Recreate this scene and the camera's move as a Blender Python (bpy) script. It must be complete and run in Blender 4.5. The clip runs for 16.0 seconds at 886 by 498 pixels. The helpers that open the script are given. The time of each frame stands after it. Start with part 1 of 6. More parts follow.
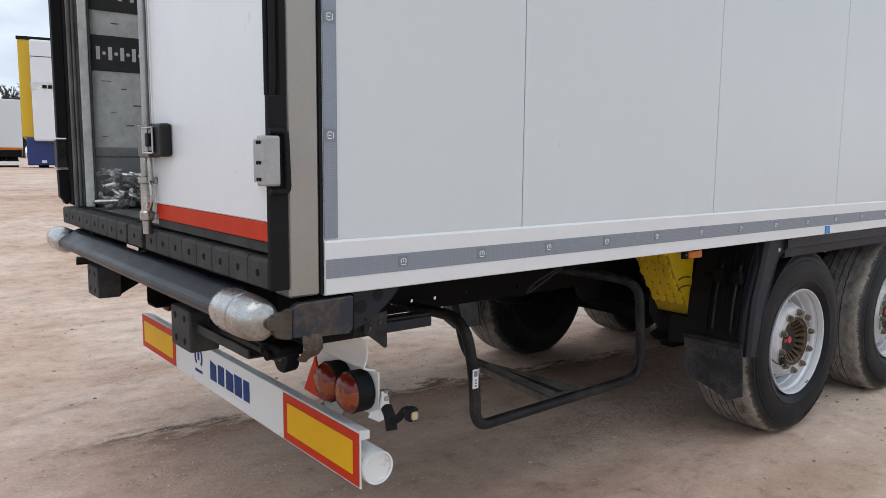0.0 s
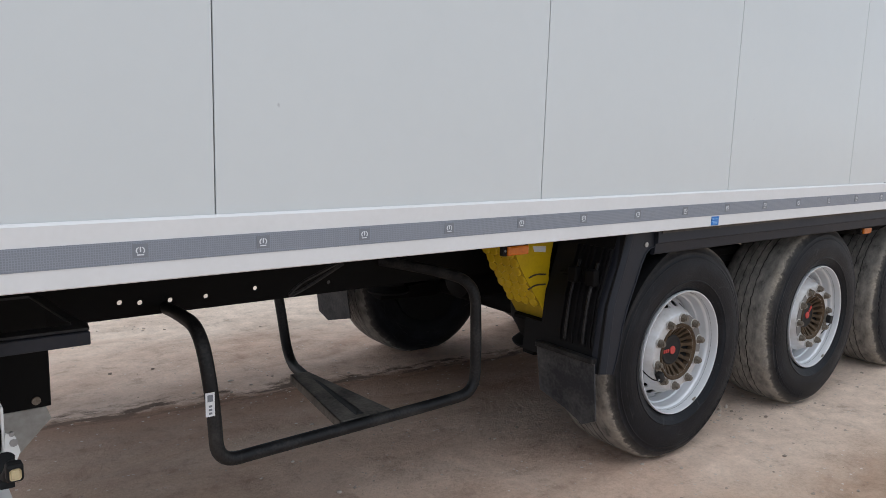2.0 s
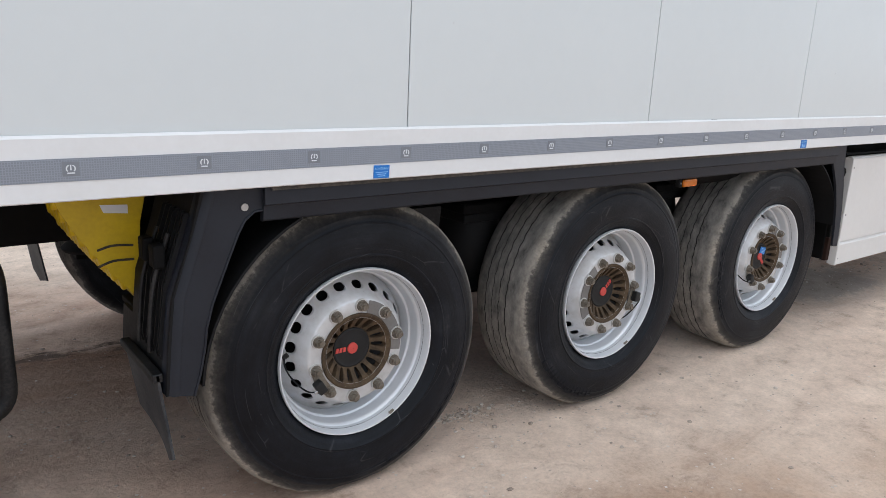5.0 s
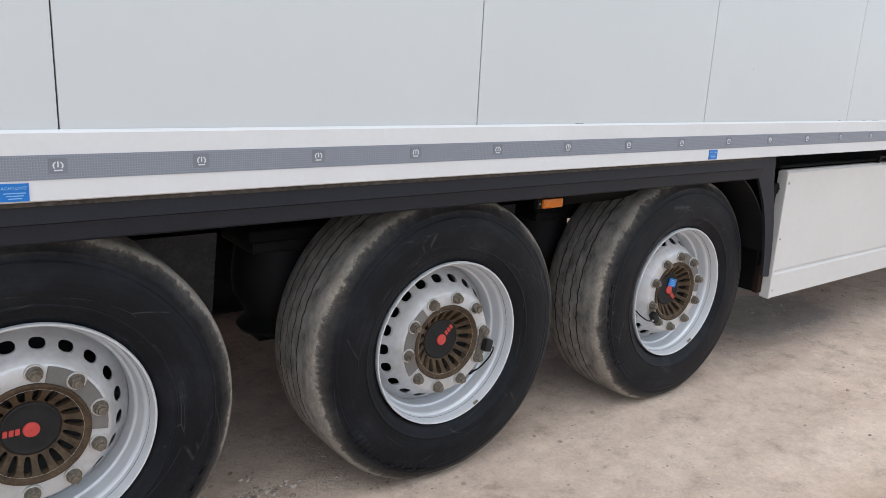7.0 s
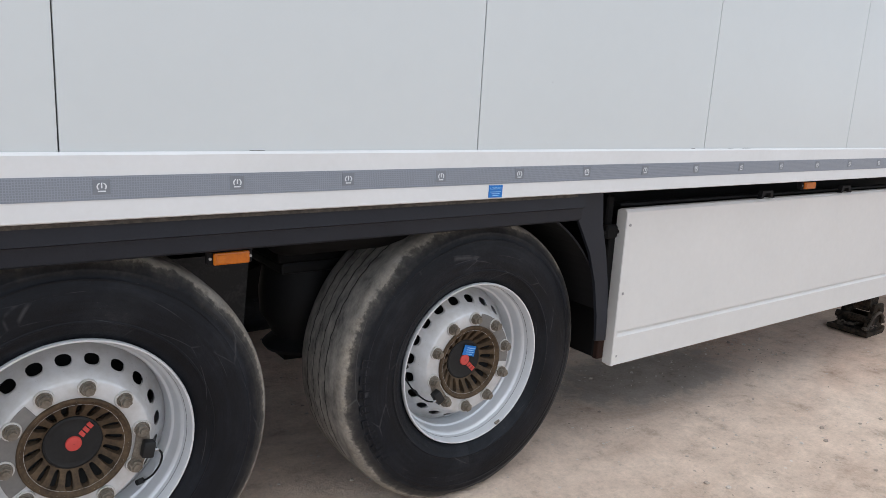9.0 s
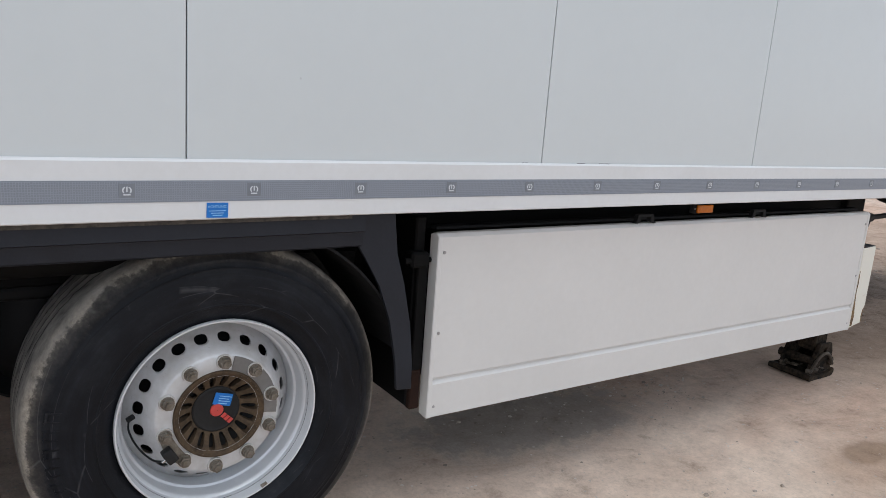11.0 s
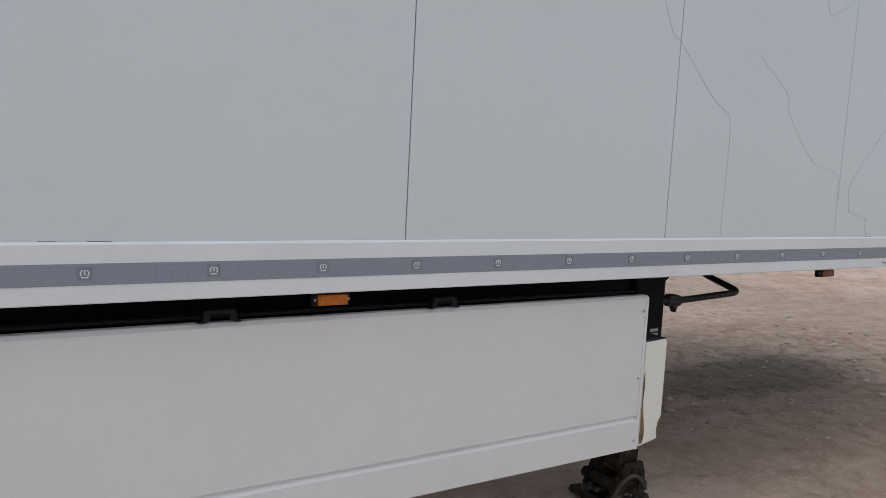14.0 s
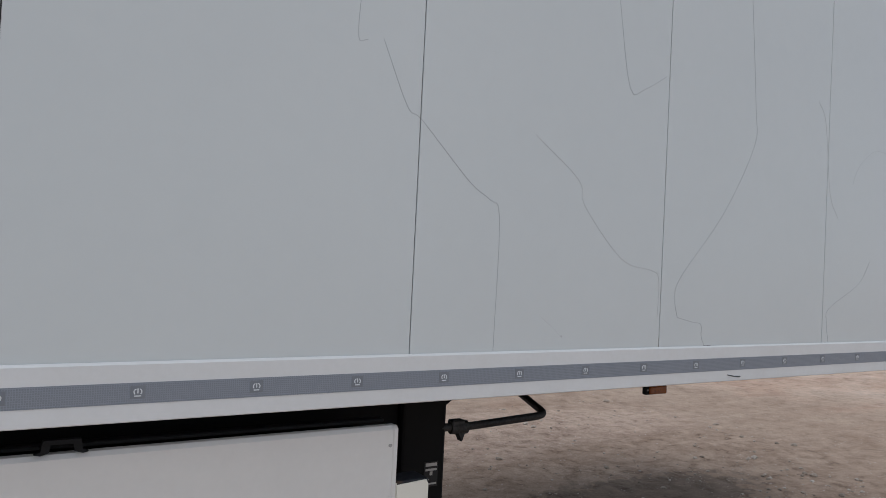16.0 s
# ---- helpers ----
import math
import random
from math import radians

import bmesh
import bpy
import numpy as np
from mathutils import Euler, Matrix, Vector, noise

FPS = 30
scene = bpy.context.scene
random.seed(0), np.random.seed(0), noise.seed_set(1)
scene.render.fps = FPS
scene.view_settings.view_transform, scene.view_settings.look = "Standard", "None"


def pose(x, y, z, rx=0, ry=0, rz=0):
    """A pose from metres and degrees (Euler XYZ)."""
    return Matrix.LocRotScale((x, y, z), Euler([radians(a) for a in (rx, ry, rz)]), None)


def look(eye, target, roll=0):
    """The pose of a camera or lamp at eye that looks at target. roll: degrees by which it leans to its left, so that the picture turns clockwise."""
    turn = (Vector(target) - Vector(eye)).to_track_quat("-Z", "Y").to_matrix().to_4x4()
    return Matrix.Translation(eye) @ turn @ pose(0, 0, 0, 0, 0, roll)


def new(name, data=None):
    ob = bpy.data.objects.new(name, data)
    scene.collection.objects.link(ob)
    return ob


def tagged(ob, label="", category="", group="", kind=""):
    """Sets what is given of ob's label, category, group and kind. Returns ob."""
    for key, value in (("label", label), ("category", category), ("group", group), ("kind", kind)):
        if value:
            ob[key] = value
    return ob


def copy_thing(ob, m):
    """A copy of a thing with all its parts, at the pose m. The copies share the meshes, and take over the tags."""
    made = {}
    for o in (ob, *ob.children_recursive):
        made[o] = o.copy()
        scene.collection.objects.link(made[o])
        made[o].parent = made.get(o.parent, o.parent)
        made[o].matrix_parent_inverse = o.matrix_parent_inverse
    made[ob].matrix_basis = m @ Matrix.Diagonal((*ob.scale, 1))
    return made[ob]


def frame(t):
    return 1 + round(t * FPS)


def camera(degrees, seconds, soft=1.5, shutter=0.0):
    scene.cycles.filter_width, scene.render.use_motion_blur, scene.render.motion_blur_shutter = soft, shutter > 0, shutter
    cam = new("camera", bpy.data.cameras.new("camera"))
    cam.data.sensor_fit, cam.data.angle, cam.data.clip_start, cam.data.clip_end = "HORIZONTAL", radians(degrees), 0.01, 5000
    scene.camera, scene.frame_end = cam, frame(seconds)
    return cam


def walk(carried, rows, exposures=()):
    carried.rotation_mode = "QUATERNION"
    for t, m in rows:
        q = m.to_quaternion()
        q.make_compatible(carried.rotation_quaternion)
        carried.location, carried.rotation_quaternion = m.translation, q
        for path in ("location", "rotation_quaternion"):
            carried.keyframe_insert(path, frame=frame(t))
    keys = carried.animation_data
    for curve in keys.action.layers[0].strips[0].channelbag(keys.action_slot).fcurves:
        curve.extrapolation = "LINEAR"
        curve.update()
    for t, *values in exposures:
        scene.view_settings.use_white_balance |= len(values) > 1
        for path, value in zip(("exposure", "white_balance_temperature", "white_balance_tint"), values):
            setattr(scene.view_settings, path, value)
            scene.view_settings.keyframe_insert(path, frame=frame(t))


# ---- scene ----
cam = camera(61.4, 16.0, soft=0.5)
PATH = [
    (0, (-1.047, -1.884, 1.542), (0.184, -0.327, 1.294), 0.5),
    (0.5, (-0.807, -1.887, 1.512), (0.405, -0.317, 1.256), 0.7),
    (1, (-0.491, -1.803, 1.511), (0.719, -0.234, 1.236), 0.9),
    (1.5, (-0.216, -1.816, 1.516), (1.001, -0.259, 1.205), 1.5),
    (2, (0.075, -1.902, 1.537), (1.288, -0.344, 1.218), 1.7),
    (2.5, (0.338, -1.897, 1.498), (1.564, -0.348, 1.183), 1.6),
    (3, (0.69, -1.813, 1.518), (1.913, -0.298, 1.062), 2.0),
    (3.5, (0.894, -1.811, 1.487), (2.16, -0.34, 1.005), 2.0),
    (4, (1.218, -1.908, 1.492), (2.484, -0.438, 1.005), 1.9),
    (4.2, (1.371, -1.953, 1.522), (2.587, -0.452, 1.003), 2.3),
    (6.3, (2.45, -1.948, 1.491), (3.624, -0.401, 1.014), 2.7),
    (6.5, (2.567, -1.935, 1.482), (3.738, -0.387, 1.002), 2.8),
    (7, (2.883, -1.857, 1.485), (4.052, -0.309, 0.999), 2.9),
    (7.5, (3.164, -1.856, 1.476), (4.333, -0.311, 0.98), 3.2),
    (8, (3.485, -1.895, 1.492), (4.65, -0.342, 1.011), 3.2),
    (8.5, (3.774, -1.894, 1.471), (4.941, -0.331, 1.028), 3.3),
    (9, (4.09, -1.848, 1.489), (5.265, -0.287, 1.062), 3.3),
    (9.5, (4.338, -1.881, 1.478), (5.512, -0.322, 1.043), 3.2),
    (10, (4.618, -1.929, 1.51), (5.786, -0.373, 1.048), 3.2),
    (10.2, (4.702, -1.939, 1.514), (5.847, -0.37, 1.037), 3.3),
    (12.5, (5.986, -1.974, 1.491), (7.054, -0.297, 1.278), 3.5),
    (13, (6.303, -1.933, 1.479), (7.379, -0.259, 1.286), 3.0),
    (13.5, (6.564, -1.958, 1.478), (7.639, -0.284, 1.273), 3.1),
    (14, (6.832, -2.068, 1.526), (7.893, -0.387, 1.314), 3.0),
    (14.5, (7.088, -2.048, 1.493), (8.161, -0.36, 1.472), 3.0),
    (15, (7.402, -1.989, 1.549), (8.476, -0.302, 1.561), 3.1),
    (15.5, (7.664, -2.025, 1.571), (8.74, -0.34, 1.586), 3.2),
    (16, (7.941, -2.109, 1.593), (9.027, -0.43, 1.636), 2.8),
]
walk(cam, [(t, look(eye, target, roll)) for t, eye, target, roll in PATH], exposures=[(0.0, -0.22, 6500, 10), (1.5, -0.15, 6500, 10), (2.0, -0.16, 6500, 10), (3.0, -0.04, 6500, 10), (6.5, 0.10, 6500, 10), (8.5, 0.04, 6500, 10), (10.2, -0.06, 6500, 10), (12.5, -0.44, 6460, 10), (14.0, -0.60, 6430, 10), (16.0, -0.72, 6430, 10)])

# ---- world, sun ----
world = bpy.data.worlds.new("overcast_sky")
scene.world = world
world.use_nodes = True
wn, wl = world.node_tree.nodes, world.node_tree.links
wn.clear()
w_out = wn.new("ShaderNodeOutputWorld")
w_bg = wn.new("ShaderNodeBackground")
w_sky = wn.new("ShaderNodeTexSky")
w_sky.sky_type = "NISHITA"
w_sky.sun_disc = False
w_sky.sun_elevation = radians(79)
w_sky.sun_rotation = radians(214)
w_hsv = wn.new("ShaderNodeHueSaturation")
w_hsv.inputs["Saturation"].default_value = 0.45
w_mix = wn.new("ShaderNodeMixRGB")
w_mix.inputs["Fac"].default_value = 0.62
w_cloud = wn.new("ShaderNodeValToRGB")
w_noise = wn.new("ShaderNodeTexNoise")
w_noise.inputs["Scale"].default_value = 2.2
w_noise.inputs["Detail"].default_value = 6
w_map = wn.new("ShaderNodeMapping")
w_map.inputs["Scale"].default_value = (1, 1, 3)
w_map.inputs["Location"].default_value = (0.35, 0.1, 0.2)
w_co = wn.new("ShaderNodeTexCoord")
w_cloud.color_ramp.elements[0].position = 0.33
w_cloud.color_ramp.elements[0].color = (3.6, 4.9, 6.6, 1)
w_cloud.color_ramp.elements[1].position = 0.7
w_cloud.color_ramp.elements[1].color = (13.8, 14.7, 15.8, 1)
w_mid = w_cloud.color_ramp.elements.new(0.5)
w_mid.color = (9.6, 10.6, 11.9, 1)
wl.new(w_co.outputs["Generated"], w_map.inputs["Vector"])
wl.new(w_map.outputs["Vector"], w_noise.inputs["Vector"])
wl.new(w_noise.outputs["Fac"], w_cloud.inputs["Fac"])
wl.new(w_sky.outputs["Color"], w_hsv.inputs["Color"])
wl.new(w_hsv.outputs["Color"], w_mix.inputs["Color1"])
wl.new(w_cloud.outputs["Color"], w_mix.inputs["Color2"])
wl.new(w_mix.outputs["Color"], w_bg.inputs["Color"])
wl.new(w_bg.outputs["Background"], w_out.inputs["Surface"])
w_bg.inputs["Strength"].default_value = 0.137

sun = new("sun", bpy.data.lights.new("sun", "SUN"))
sun.data.energy = 0.85
sun.data.angle = radians(60)
sun.data.color = (1.0, 0.96, 0.9)
sun.matrix_world = look((-1.0, -1.5, 9), (0, 0, 0))


# ---- materials ----
def material(name, color, color2=None, scale=6.0, rough=0.6, metal=0.0, bump=0.0, fine=60.0, spread=0.5, rough2=None,
             random_value=0.0, coat=0.0, spec=0.5, mid=0.7):
    """Two scales of mottling from color to color2, with fine relief."""
    m = bpy.data.materials.new(name)
    m.use_nodes = True
    n, l = m.node_tree.nodes, m.node_tree.links
    b = n["Principled BSDF"]
    co = n.new("ShaderNodeTexCoord")
    big = n.new("ShaderNodeTexNoise")
    big.inputs["Scale"].default_value = scale
    big.inputs["Detail"].default_value = 8
    big.inputs["Roughness"].default_value = 0.62
    small = n.new("ShaderNodeTexNoise")
    small.inputs["Scale"].default_value = fine
    small.inputs["Detail"].default_value = 4
    add = n.new("ShaderNodeMath")
    add.operation = "MULTIPLY_ADD"
    add.inputs[1].default_value = 0.4
    l.new(co.outputs["Object"], big.inputs["Vector"])
    l.new(co.outputs["Object"], small.inputs["Vector"])
    l.new(small.outputs["Fac"], add.inputs[0])
    l.new(big.outputs["Fac"], add.inputs[2])
    ramp = n.new("ShaderNodeValToRGB")
    e = ramp.color_ramp.elements
    e[0].position, e[1].position = mid - spread / 2, mid + spread / 2
    e[0].color = (*color, 1)
    e[1].color = (*(color2 or color), 1)
    l.new(add.outputs[0], ramp.inputs["Fac"])
    if random_value:
        info = n.new("ShaderNodeObjectInfo")
        rnd = n.new("ShaderNodeMapRange")
        rnd.inputs["To Min"].default_value = 1 - random_value
        rnd.inputs["To Max"].default_value = 1 + random_value
        hsv = n.new("ShaderNodeHueSaturation")
        l.new(info.outputs["Random"], rnd.inputs["Value"])
        l.new(rnd.outputs["Result"], hsv.inputs["Value"])
        l.new(ramp.outputs["Color"], hsv.inputs["Color"])
        l.new(hsv.outputs["Color"], b.inputs["Base Color"])
    else:
        l.new(ramp.outputs["Color"], b.inputs["Base Color"])
    rr = n.new("ShaderNodeMapRange")
    rr.inputs["From Min"].default_value = 0.45
    rr.inputs["From Max"].default_value = 0.95
    rr.inputs["To Min"].default_value = rough
    rr.inputs["To Max"].default_value = rough if rough2 is None else rough2
    l.new(add.outputs[0], rr.inputs["Value"])
    l.new(rr.outputs["Result"], b.inputs["Roughness"])
    b.inputs["Metallic"].default_value = metal
    b.inputs["Coat Weight"].default_value = coat
    b.inputs["Specular IOR Level"].default_value = spec
    if bump:
        bn = n.new("ShaderNodeBump")
        bn.inputs["Strength"].default_value = bump
        bn.inputs["Distance"].default_value = 0.01
        l.new(add.outputs[0], bn.inputs["Height"])
        l.new(bn.outputs["Normal"], b.inputs["Normal"])
    return m


M_PANEL = material("white_grp_panel", (0.578, 0.617, 0.628), (0.618, 0.656, 0.665), 0.7, 0.28, 0, 0.008, 18, 0.9, 0.28)
M_RAIL = material("white_coated_rail", (0.715, 0.728, 0.737), (0.66, 0.668, 0.668), 3.0, 0.38, 0, 0.02, 60, 0.5, 0.5)
M_SKIRT = material("off_white_skirt", (0.69, 0.678, 0.66), (0.63, 0.618, 0.60), 1.6, 0.4, 0, 0.02, 40, 0.6, 0.5)
M_DOOR = material("white_door", (0.74, 0.76, 0.785), (0.69, 0.71, 0.735), 1.5, 0.25, 0, 0.01, 30, 0.6, 0.35)
M_WHITE = material("white_paint_worn", (0.72, 0.73, 0.72), (0.42, 0.39, 0.34), 9.0, 0.42, 0, 0.04, 50, 0.16, 0.6, mid=0.93)
M_CREAM = material("cream_paint_rusted", (0.74, 0.72, 0.64), (0.22, 0.10, 0.035), 6.0, 0.5, 0, 0.06, 30, 0.14, 0.8, mid=0.94)
M_STEEL = material("brushed_steel_post", (0.30, 0.285, 0.26), (0.36, 0.34, 0.31), 4.0, 0.42, 0.7, 0.03, 90, 0.5, 0.5)
M_SEALGREY = material("mottled_grey_seal", (0.055, 0.057, 0.058), (0.16, 0.16, 0.155), 7.0, 0.6, 0, 0.2, 90, 0.5, 0.8)
M_GLOSSBLACK = material("glossy_black_plastic", (0.010, 0.011, 0.013), (0.05, 0.05, 0.05), 14.0, 0.16, 0, 0.03, 90, 0.4, 0.35)
M_BLUED = material("heat_blued_steel", (0.030, 0.036, 0.050), (0.12, 0.088, 0.058), 5.5, 0.30, 0.45, 0.06, 60, 0.26, 0.6, mid=0.84)
M_CAKED = material("dirt_caked_steel", (0.115, 0.088, 0.066), (0.030, 0.024, 0.020), 26.0, 0.85, 0, 0.5, 110, 0.4, 0.95)
M_DIMWHITE = material("dimmed_white_paint", (0.42, 0.42, 0.40), (0.26, 0.25, 0.23), 8.0, 0.5, 0, 0.05, 60, 0.5, 0.7)
M_CLIP = material("bright_zinc_steel", (0.78, 0.78, 0.77), (0.55, 0.54, 0.53), 20.0, 0.22, 0.85, 0.03, 90, 0.5, 0.35)
M_GASKET = material("black_rubber", (0.0045, 0.0047, 0.0055), (0.0105, 0.0107, 0.0116), 8.0, 0.58, 0, 0.1, 80, 0.5, 0.75, spec=0.2)
M_BUMPRUB = material("scuffed_black_rubber", (0.014, 0.014, 0.015), (0.06, 0.058, 0.056), 9.0, 0.62, 0, 0.3, 70, 0.4, 0.85, spec=0.35)
M_PLASTIC = material("dark_grey_plastic", (0.0085, 0.0103, 0.0160), (0.017, 0.0198, 0.027), 5.0, 0.42, 0, 0.06, 120, 0.5, 0.62, spec=0.3)
M_CHASSIS = material("black_chassis_paint", (0.0035, 0.0035, 0.004), (0.008, 0.0077, 0.0074), 4.0, 0.65, 0, 0.05, 60, 0.5, 0.8, spec=0.12)
M_TUBE = material("black_powder_coat_tube", (0.006, 0.0063, 0.0075), (0.045, 0.043, 0.041), 7.0, 0.42, 0, 0.08, 110, 0.30, 0.7, spec=0.3, mid=0.78)
M_DUSTY = material("dust_covered_dark_steel", (0.06, 0.055, 0.05), (0.21, 0.185, 0.16), 9.0, 0.7, 0, 0.15, 70, 0.4, 0.9, spec=0.2)
M_RUSTY = material("dark_steel_with_rust", (0.016, 0.018, 0.024), (0.085, 0.055, 0.036), 6.0, 0.48, 0.2, 0.1, 45, 0.22, 0.8, mid=0.82, spec=0.4)
M_CHROME = material("scuffed_stainless", (0.50, 0.50, 0.495), (0.25, 0.235, 0.215), 7.0, 0.17, 0.95, 0.05, 80, 0.45, 0.4, mid=0.84)
M_ALU = material("dull_aluminium", (0.42, 0.42, 0.42), (0.32, 0.32, 0.32), 8.0, 0.38, 0.8, 0.04, 90, 0.5, 0.5)
M_RIM = material("silver_wheel_paint", (0.70, 0.72, 0.75), (0.62, 0.635, 0.655), 6.0, 0.34, 0.3, 0.02, 50, 0.6, 0.45)
M_DISC = material("silver_disc_paint_dusty", (0.64, 0.65, 0.67), (0.47, 0.46, 0.445), 7.0, 0.42, 0.35, 0.03, 40, 0.45, 0.55)
M_HUBRUST = material("rusty_hub_casting", (0.030, 0.021, 0.014), (0.125, 0.084, 0.050), 22.0, 0.75, 0.0, 0.35, 130, 0.5, 0.9, spec=0.25)
M_NUT = material("brown_stained_nut_steel", (0.24, 0.215, 0.18), (0.09, 0.07, 0.05), 34.0, 0.42, 0.45, 0.1, 200, 0.4, 0.6)
M_WASHER = material("bright_washer", (0.62, 0.62, 0.61), (0.44, 0.42, 0.39), 40.0, 0.4, 0.35, 0.05, 150, 0.5, 0.5)
M_STICKERPRINT = material("faded_sticker_print", (0.30, 0.56, 0.82), (0.24, 0.50, 0.78), 20.0, 0.45)
M_CAP = material("black_hub_cap", (0.0085, 0.0085, 0.0095), (0.02, 0.02, 0.02), 12.0, 0.5, 0, 0.05, 90, 0.5, 0.65, spec=0.3)
M_RED = material("red_paint", (0.54, 0.032, 0.005), (0.46, 0.027, 0.005), 6.0, 0.5, 0, 0.02, 60, 0.5, 0.6, spec=0.18)
M_CAPRED = material("faded_red_plastic", (0.60, 0.06, 0.05), (0.5, 0.06, 0.05), 20.0, 0.5)
M_REFRED = material("red_reflective_film", (0.56, 0.03, 0.006), (0.48, 0.028, 0.006), 5.0, 0.45, 0, 0.02, 300, spec=0.2)
M_REFYEL = material("yellow_reflective_film", (0.78, 0.44, 0.005), (0.68, 0.37, 0.005), 4.0, 0.45, 0, 0.03, 300, spec=0.2)
M_YELLOW = material("yellow_chock_plastic", (0.66, 0.46, 0.005), (0.52, 0.35, 0.01), 6.0, 0.42, 0, 0.05, 70, 0.4, 0.6)
M_AMBER = material("amber_lens", (0.55, 0.145, 0.004), (0.38, 0.09, 0.004), 30.0, 0.18, 0, 0.2, 160)
M_LAMPRED = material("red_lamp_lens", (0.11, 0.010, 0.007), (0.19, 0.022, 0.008), 18.0, 0.14, 0, 0.15, 120, 0.3)
M_BLUE = material("blue_ink", (0.005, 0.036, 0.16), (0.008, 0.044, 0.18), 8.0, 0.5, spec=0.15)
M_STICKER = material("blue_sticker", (0.0, 0.17, 0.58), (0.0, 0.15, 0.50), 8.0, 0.35)
M_PAPER = material("white_print", (0.78, 0.80, 0.82), (0.72, 0.74, 0.76), 8.0, 0.5)
M_TAPEMARK = material("tape_mark_backing", (0.165, 0.182, 0.21), (0.20, 0.22, 0.25), 20.0, 0.4)
M_PATCH = material("worn_grey_patch", (0.125, 0.12, 0.115), (0.20, 0.19, 0.18), 9.0, 0.5, 0.1, 0.05, 90, 0.5, 0.6)
M_ROLLER = material("black_roller_sheet", (0.006, 0.0075, 0.013), (0.020, 0.023, 0.030), 5.0, 0.27, 0, 0.05, 60, 0.45, 0.45, spec=0.26)
M_LENSORANGE = material("orange_lens_field", (0.30, 0.062, 0.008), (0.18, 0.034, 0.008), 30.0, 0.18, 0, 0.2, 150)
M_AMBERDARK = material("dark_amber_lens", (0.21, 0.05, 0.006), (0.06, 0.018, 0.006), 30.0, 0.25, 0, 0.2, 160)
M_WOOD = material("dirty_plywood_edge", (0.10, 0.085, 0.07), (0.022, 0.020, 0.018), 40.0, 0.85, 0, 0.4, 120, 0.5, 0.95)
M_LINING = material("grey_lining_scuffed", (0.74, 0.78, 0.76), (0.50, 0.53, 0.51), 3.0, 0.5, 0, 0.05, 30, 0.3, 0.6)
M_KICK = material("kick_plate_aluminium", (0.36, 0.37, 0.375), (0.25, 0.255, 0.26), 5.0, 0.4, 0.3, 0.05, 90, 0.5, 0.55)
M_SLOTPLATE = material("dark_slotted_plate", (0.035, 0.037, 0.038), (0.06, 0.06, 0.06), 9.0, 0.5)
M_CRACK = material("repair_seam_dirt", (0.26, 0.28, 0.31), (0.44, 0.47, 0.49), 5.0, 0.7)
M_DARKGAP = material("joint_sealant", (0.05, 0.053, 0.057), (0.085, 0.088, 0.092), 9.0, 0.7)
M_MUD = material("foot_with_dry_mud", (0.010, 0.0085, 0.0075), (0.075, 0.054, 0.037), 16.0, 0.85, 0.1, 0.6, 70, 0.36, 0.95, spec=0.15, mid=0.76)
M_GROOVE = material("tyre_groove", (0.006, 0.006, 0.006), (0.01, 0.01, 0.01), 9.0, 0.95)
M_TRUCKYEL = material("yellow_body_paint", (0.66, 0.42, 0.01), (0.6, 0.38, 0.01), 1.0, 0.35)
M_TRUCKBLUE = material("blue_body_paint", (0.012, 0.03, 0.16), (0.015, 0.035, 0.15), 1.0, 0.35)
M_TWIG = material("bare_twigs", (0.06, 0.052, 0.045), (0.085, 0.078, 0.06), 0.4, 0.9)

# honeycomb reflective tape
M_TAPE = bpy.data.materials.new("silver_reflective_tape")
M_TAPE.use_nodes = True
_n, _l = M_TAPE.node_tree.nodes, M_TAPE.node_tree.links
_co = _n.new("ShaderNodeTexCoord")
_v = _n.new("ShaderNodeTexVoronoi")
_v.feature = "DISTANCE_TO_EDGE"
_v.inputs["Scale"].default_value = 170
_v.inputs["Randomness"].default_value = 0.25
_l.new(_co.outputs["Object"], _v.inputs["Vector"])
_r = _n.new("ShaderNodeValToRGB")
_r.color_ramp.elements[0].position, _r.color_ramp.elements[1].position = 0.05, 0.22
_r.color_ramp.elements[0].color = (0.27, 0.302, 0.35, 1)
_r.color_ramp.elements[1].color = (0.20, 0.226, 0.268, 1)
_l.new(_v.outputs["Distance"], _r.inputs["Fac"])
_l.new(_r.outputs["Color"], _n["Principled BSDF"].inputs["Base Color"])
_n["Principled BSDF"].inputs["Roughness"].default_value = 0.38
_n["Principled BSDF"].inputs["Metallic"].default_value = 0.25

# packed dirt yard: dusty beige with brown patches, gravelly patches and small stones
M_GROUND = bpy.data.materials.new("packed_dirt_yard")
M_GROUND.use_nodes = True
_n, _l = M_GROUND.node_tree.nodes, M_GROUND.node_tree.links
_b = _n["Principled BSDF"]
_co = _n.new("ShaderNodeTexCoord")


def _noise(scale, detail, rough=0.6, stretch=None, warp=0.0):
    t = _n.new("ShaderNodeTexNoise")
    t.inputs["Scale"].default_value = scale
    t.inputs["Detail"].default_value = detail
    t.inputs["Roughness"].default_value = rough
    t.inputs["Distortion"].default_value = warp
    if stretch:
        mp = _n.new("ShaderNodeMapping")
        mp.inputs["Scale"].default_value = stretch
        mp.inputs["Rotation"].default_value = (0, 0, 0.12)
        _l.new(_co.outputs["Object"], mp.inputs["Vector"])
        _l.new(mp.outputs["Vector"], t.inputs["Vector"])
    else:
        _l.new(_co.outputs["Object"], t.inputs["Vector"])
    return t.outputs["Fac"]


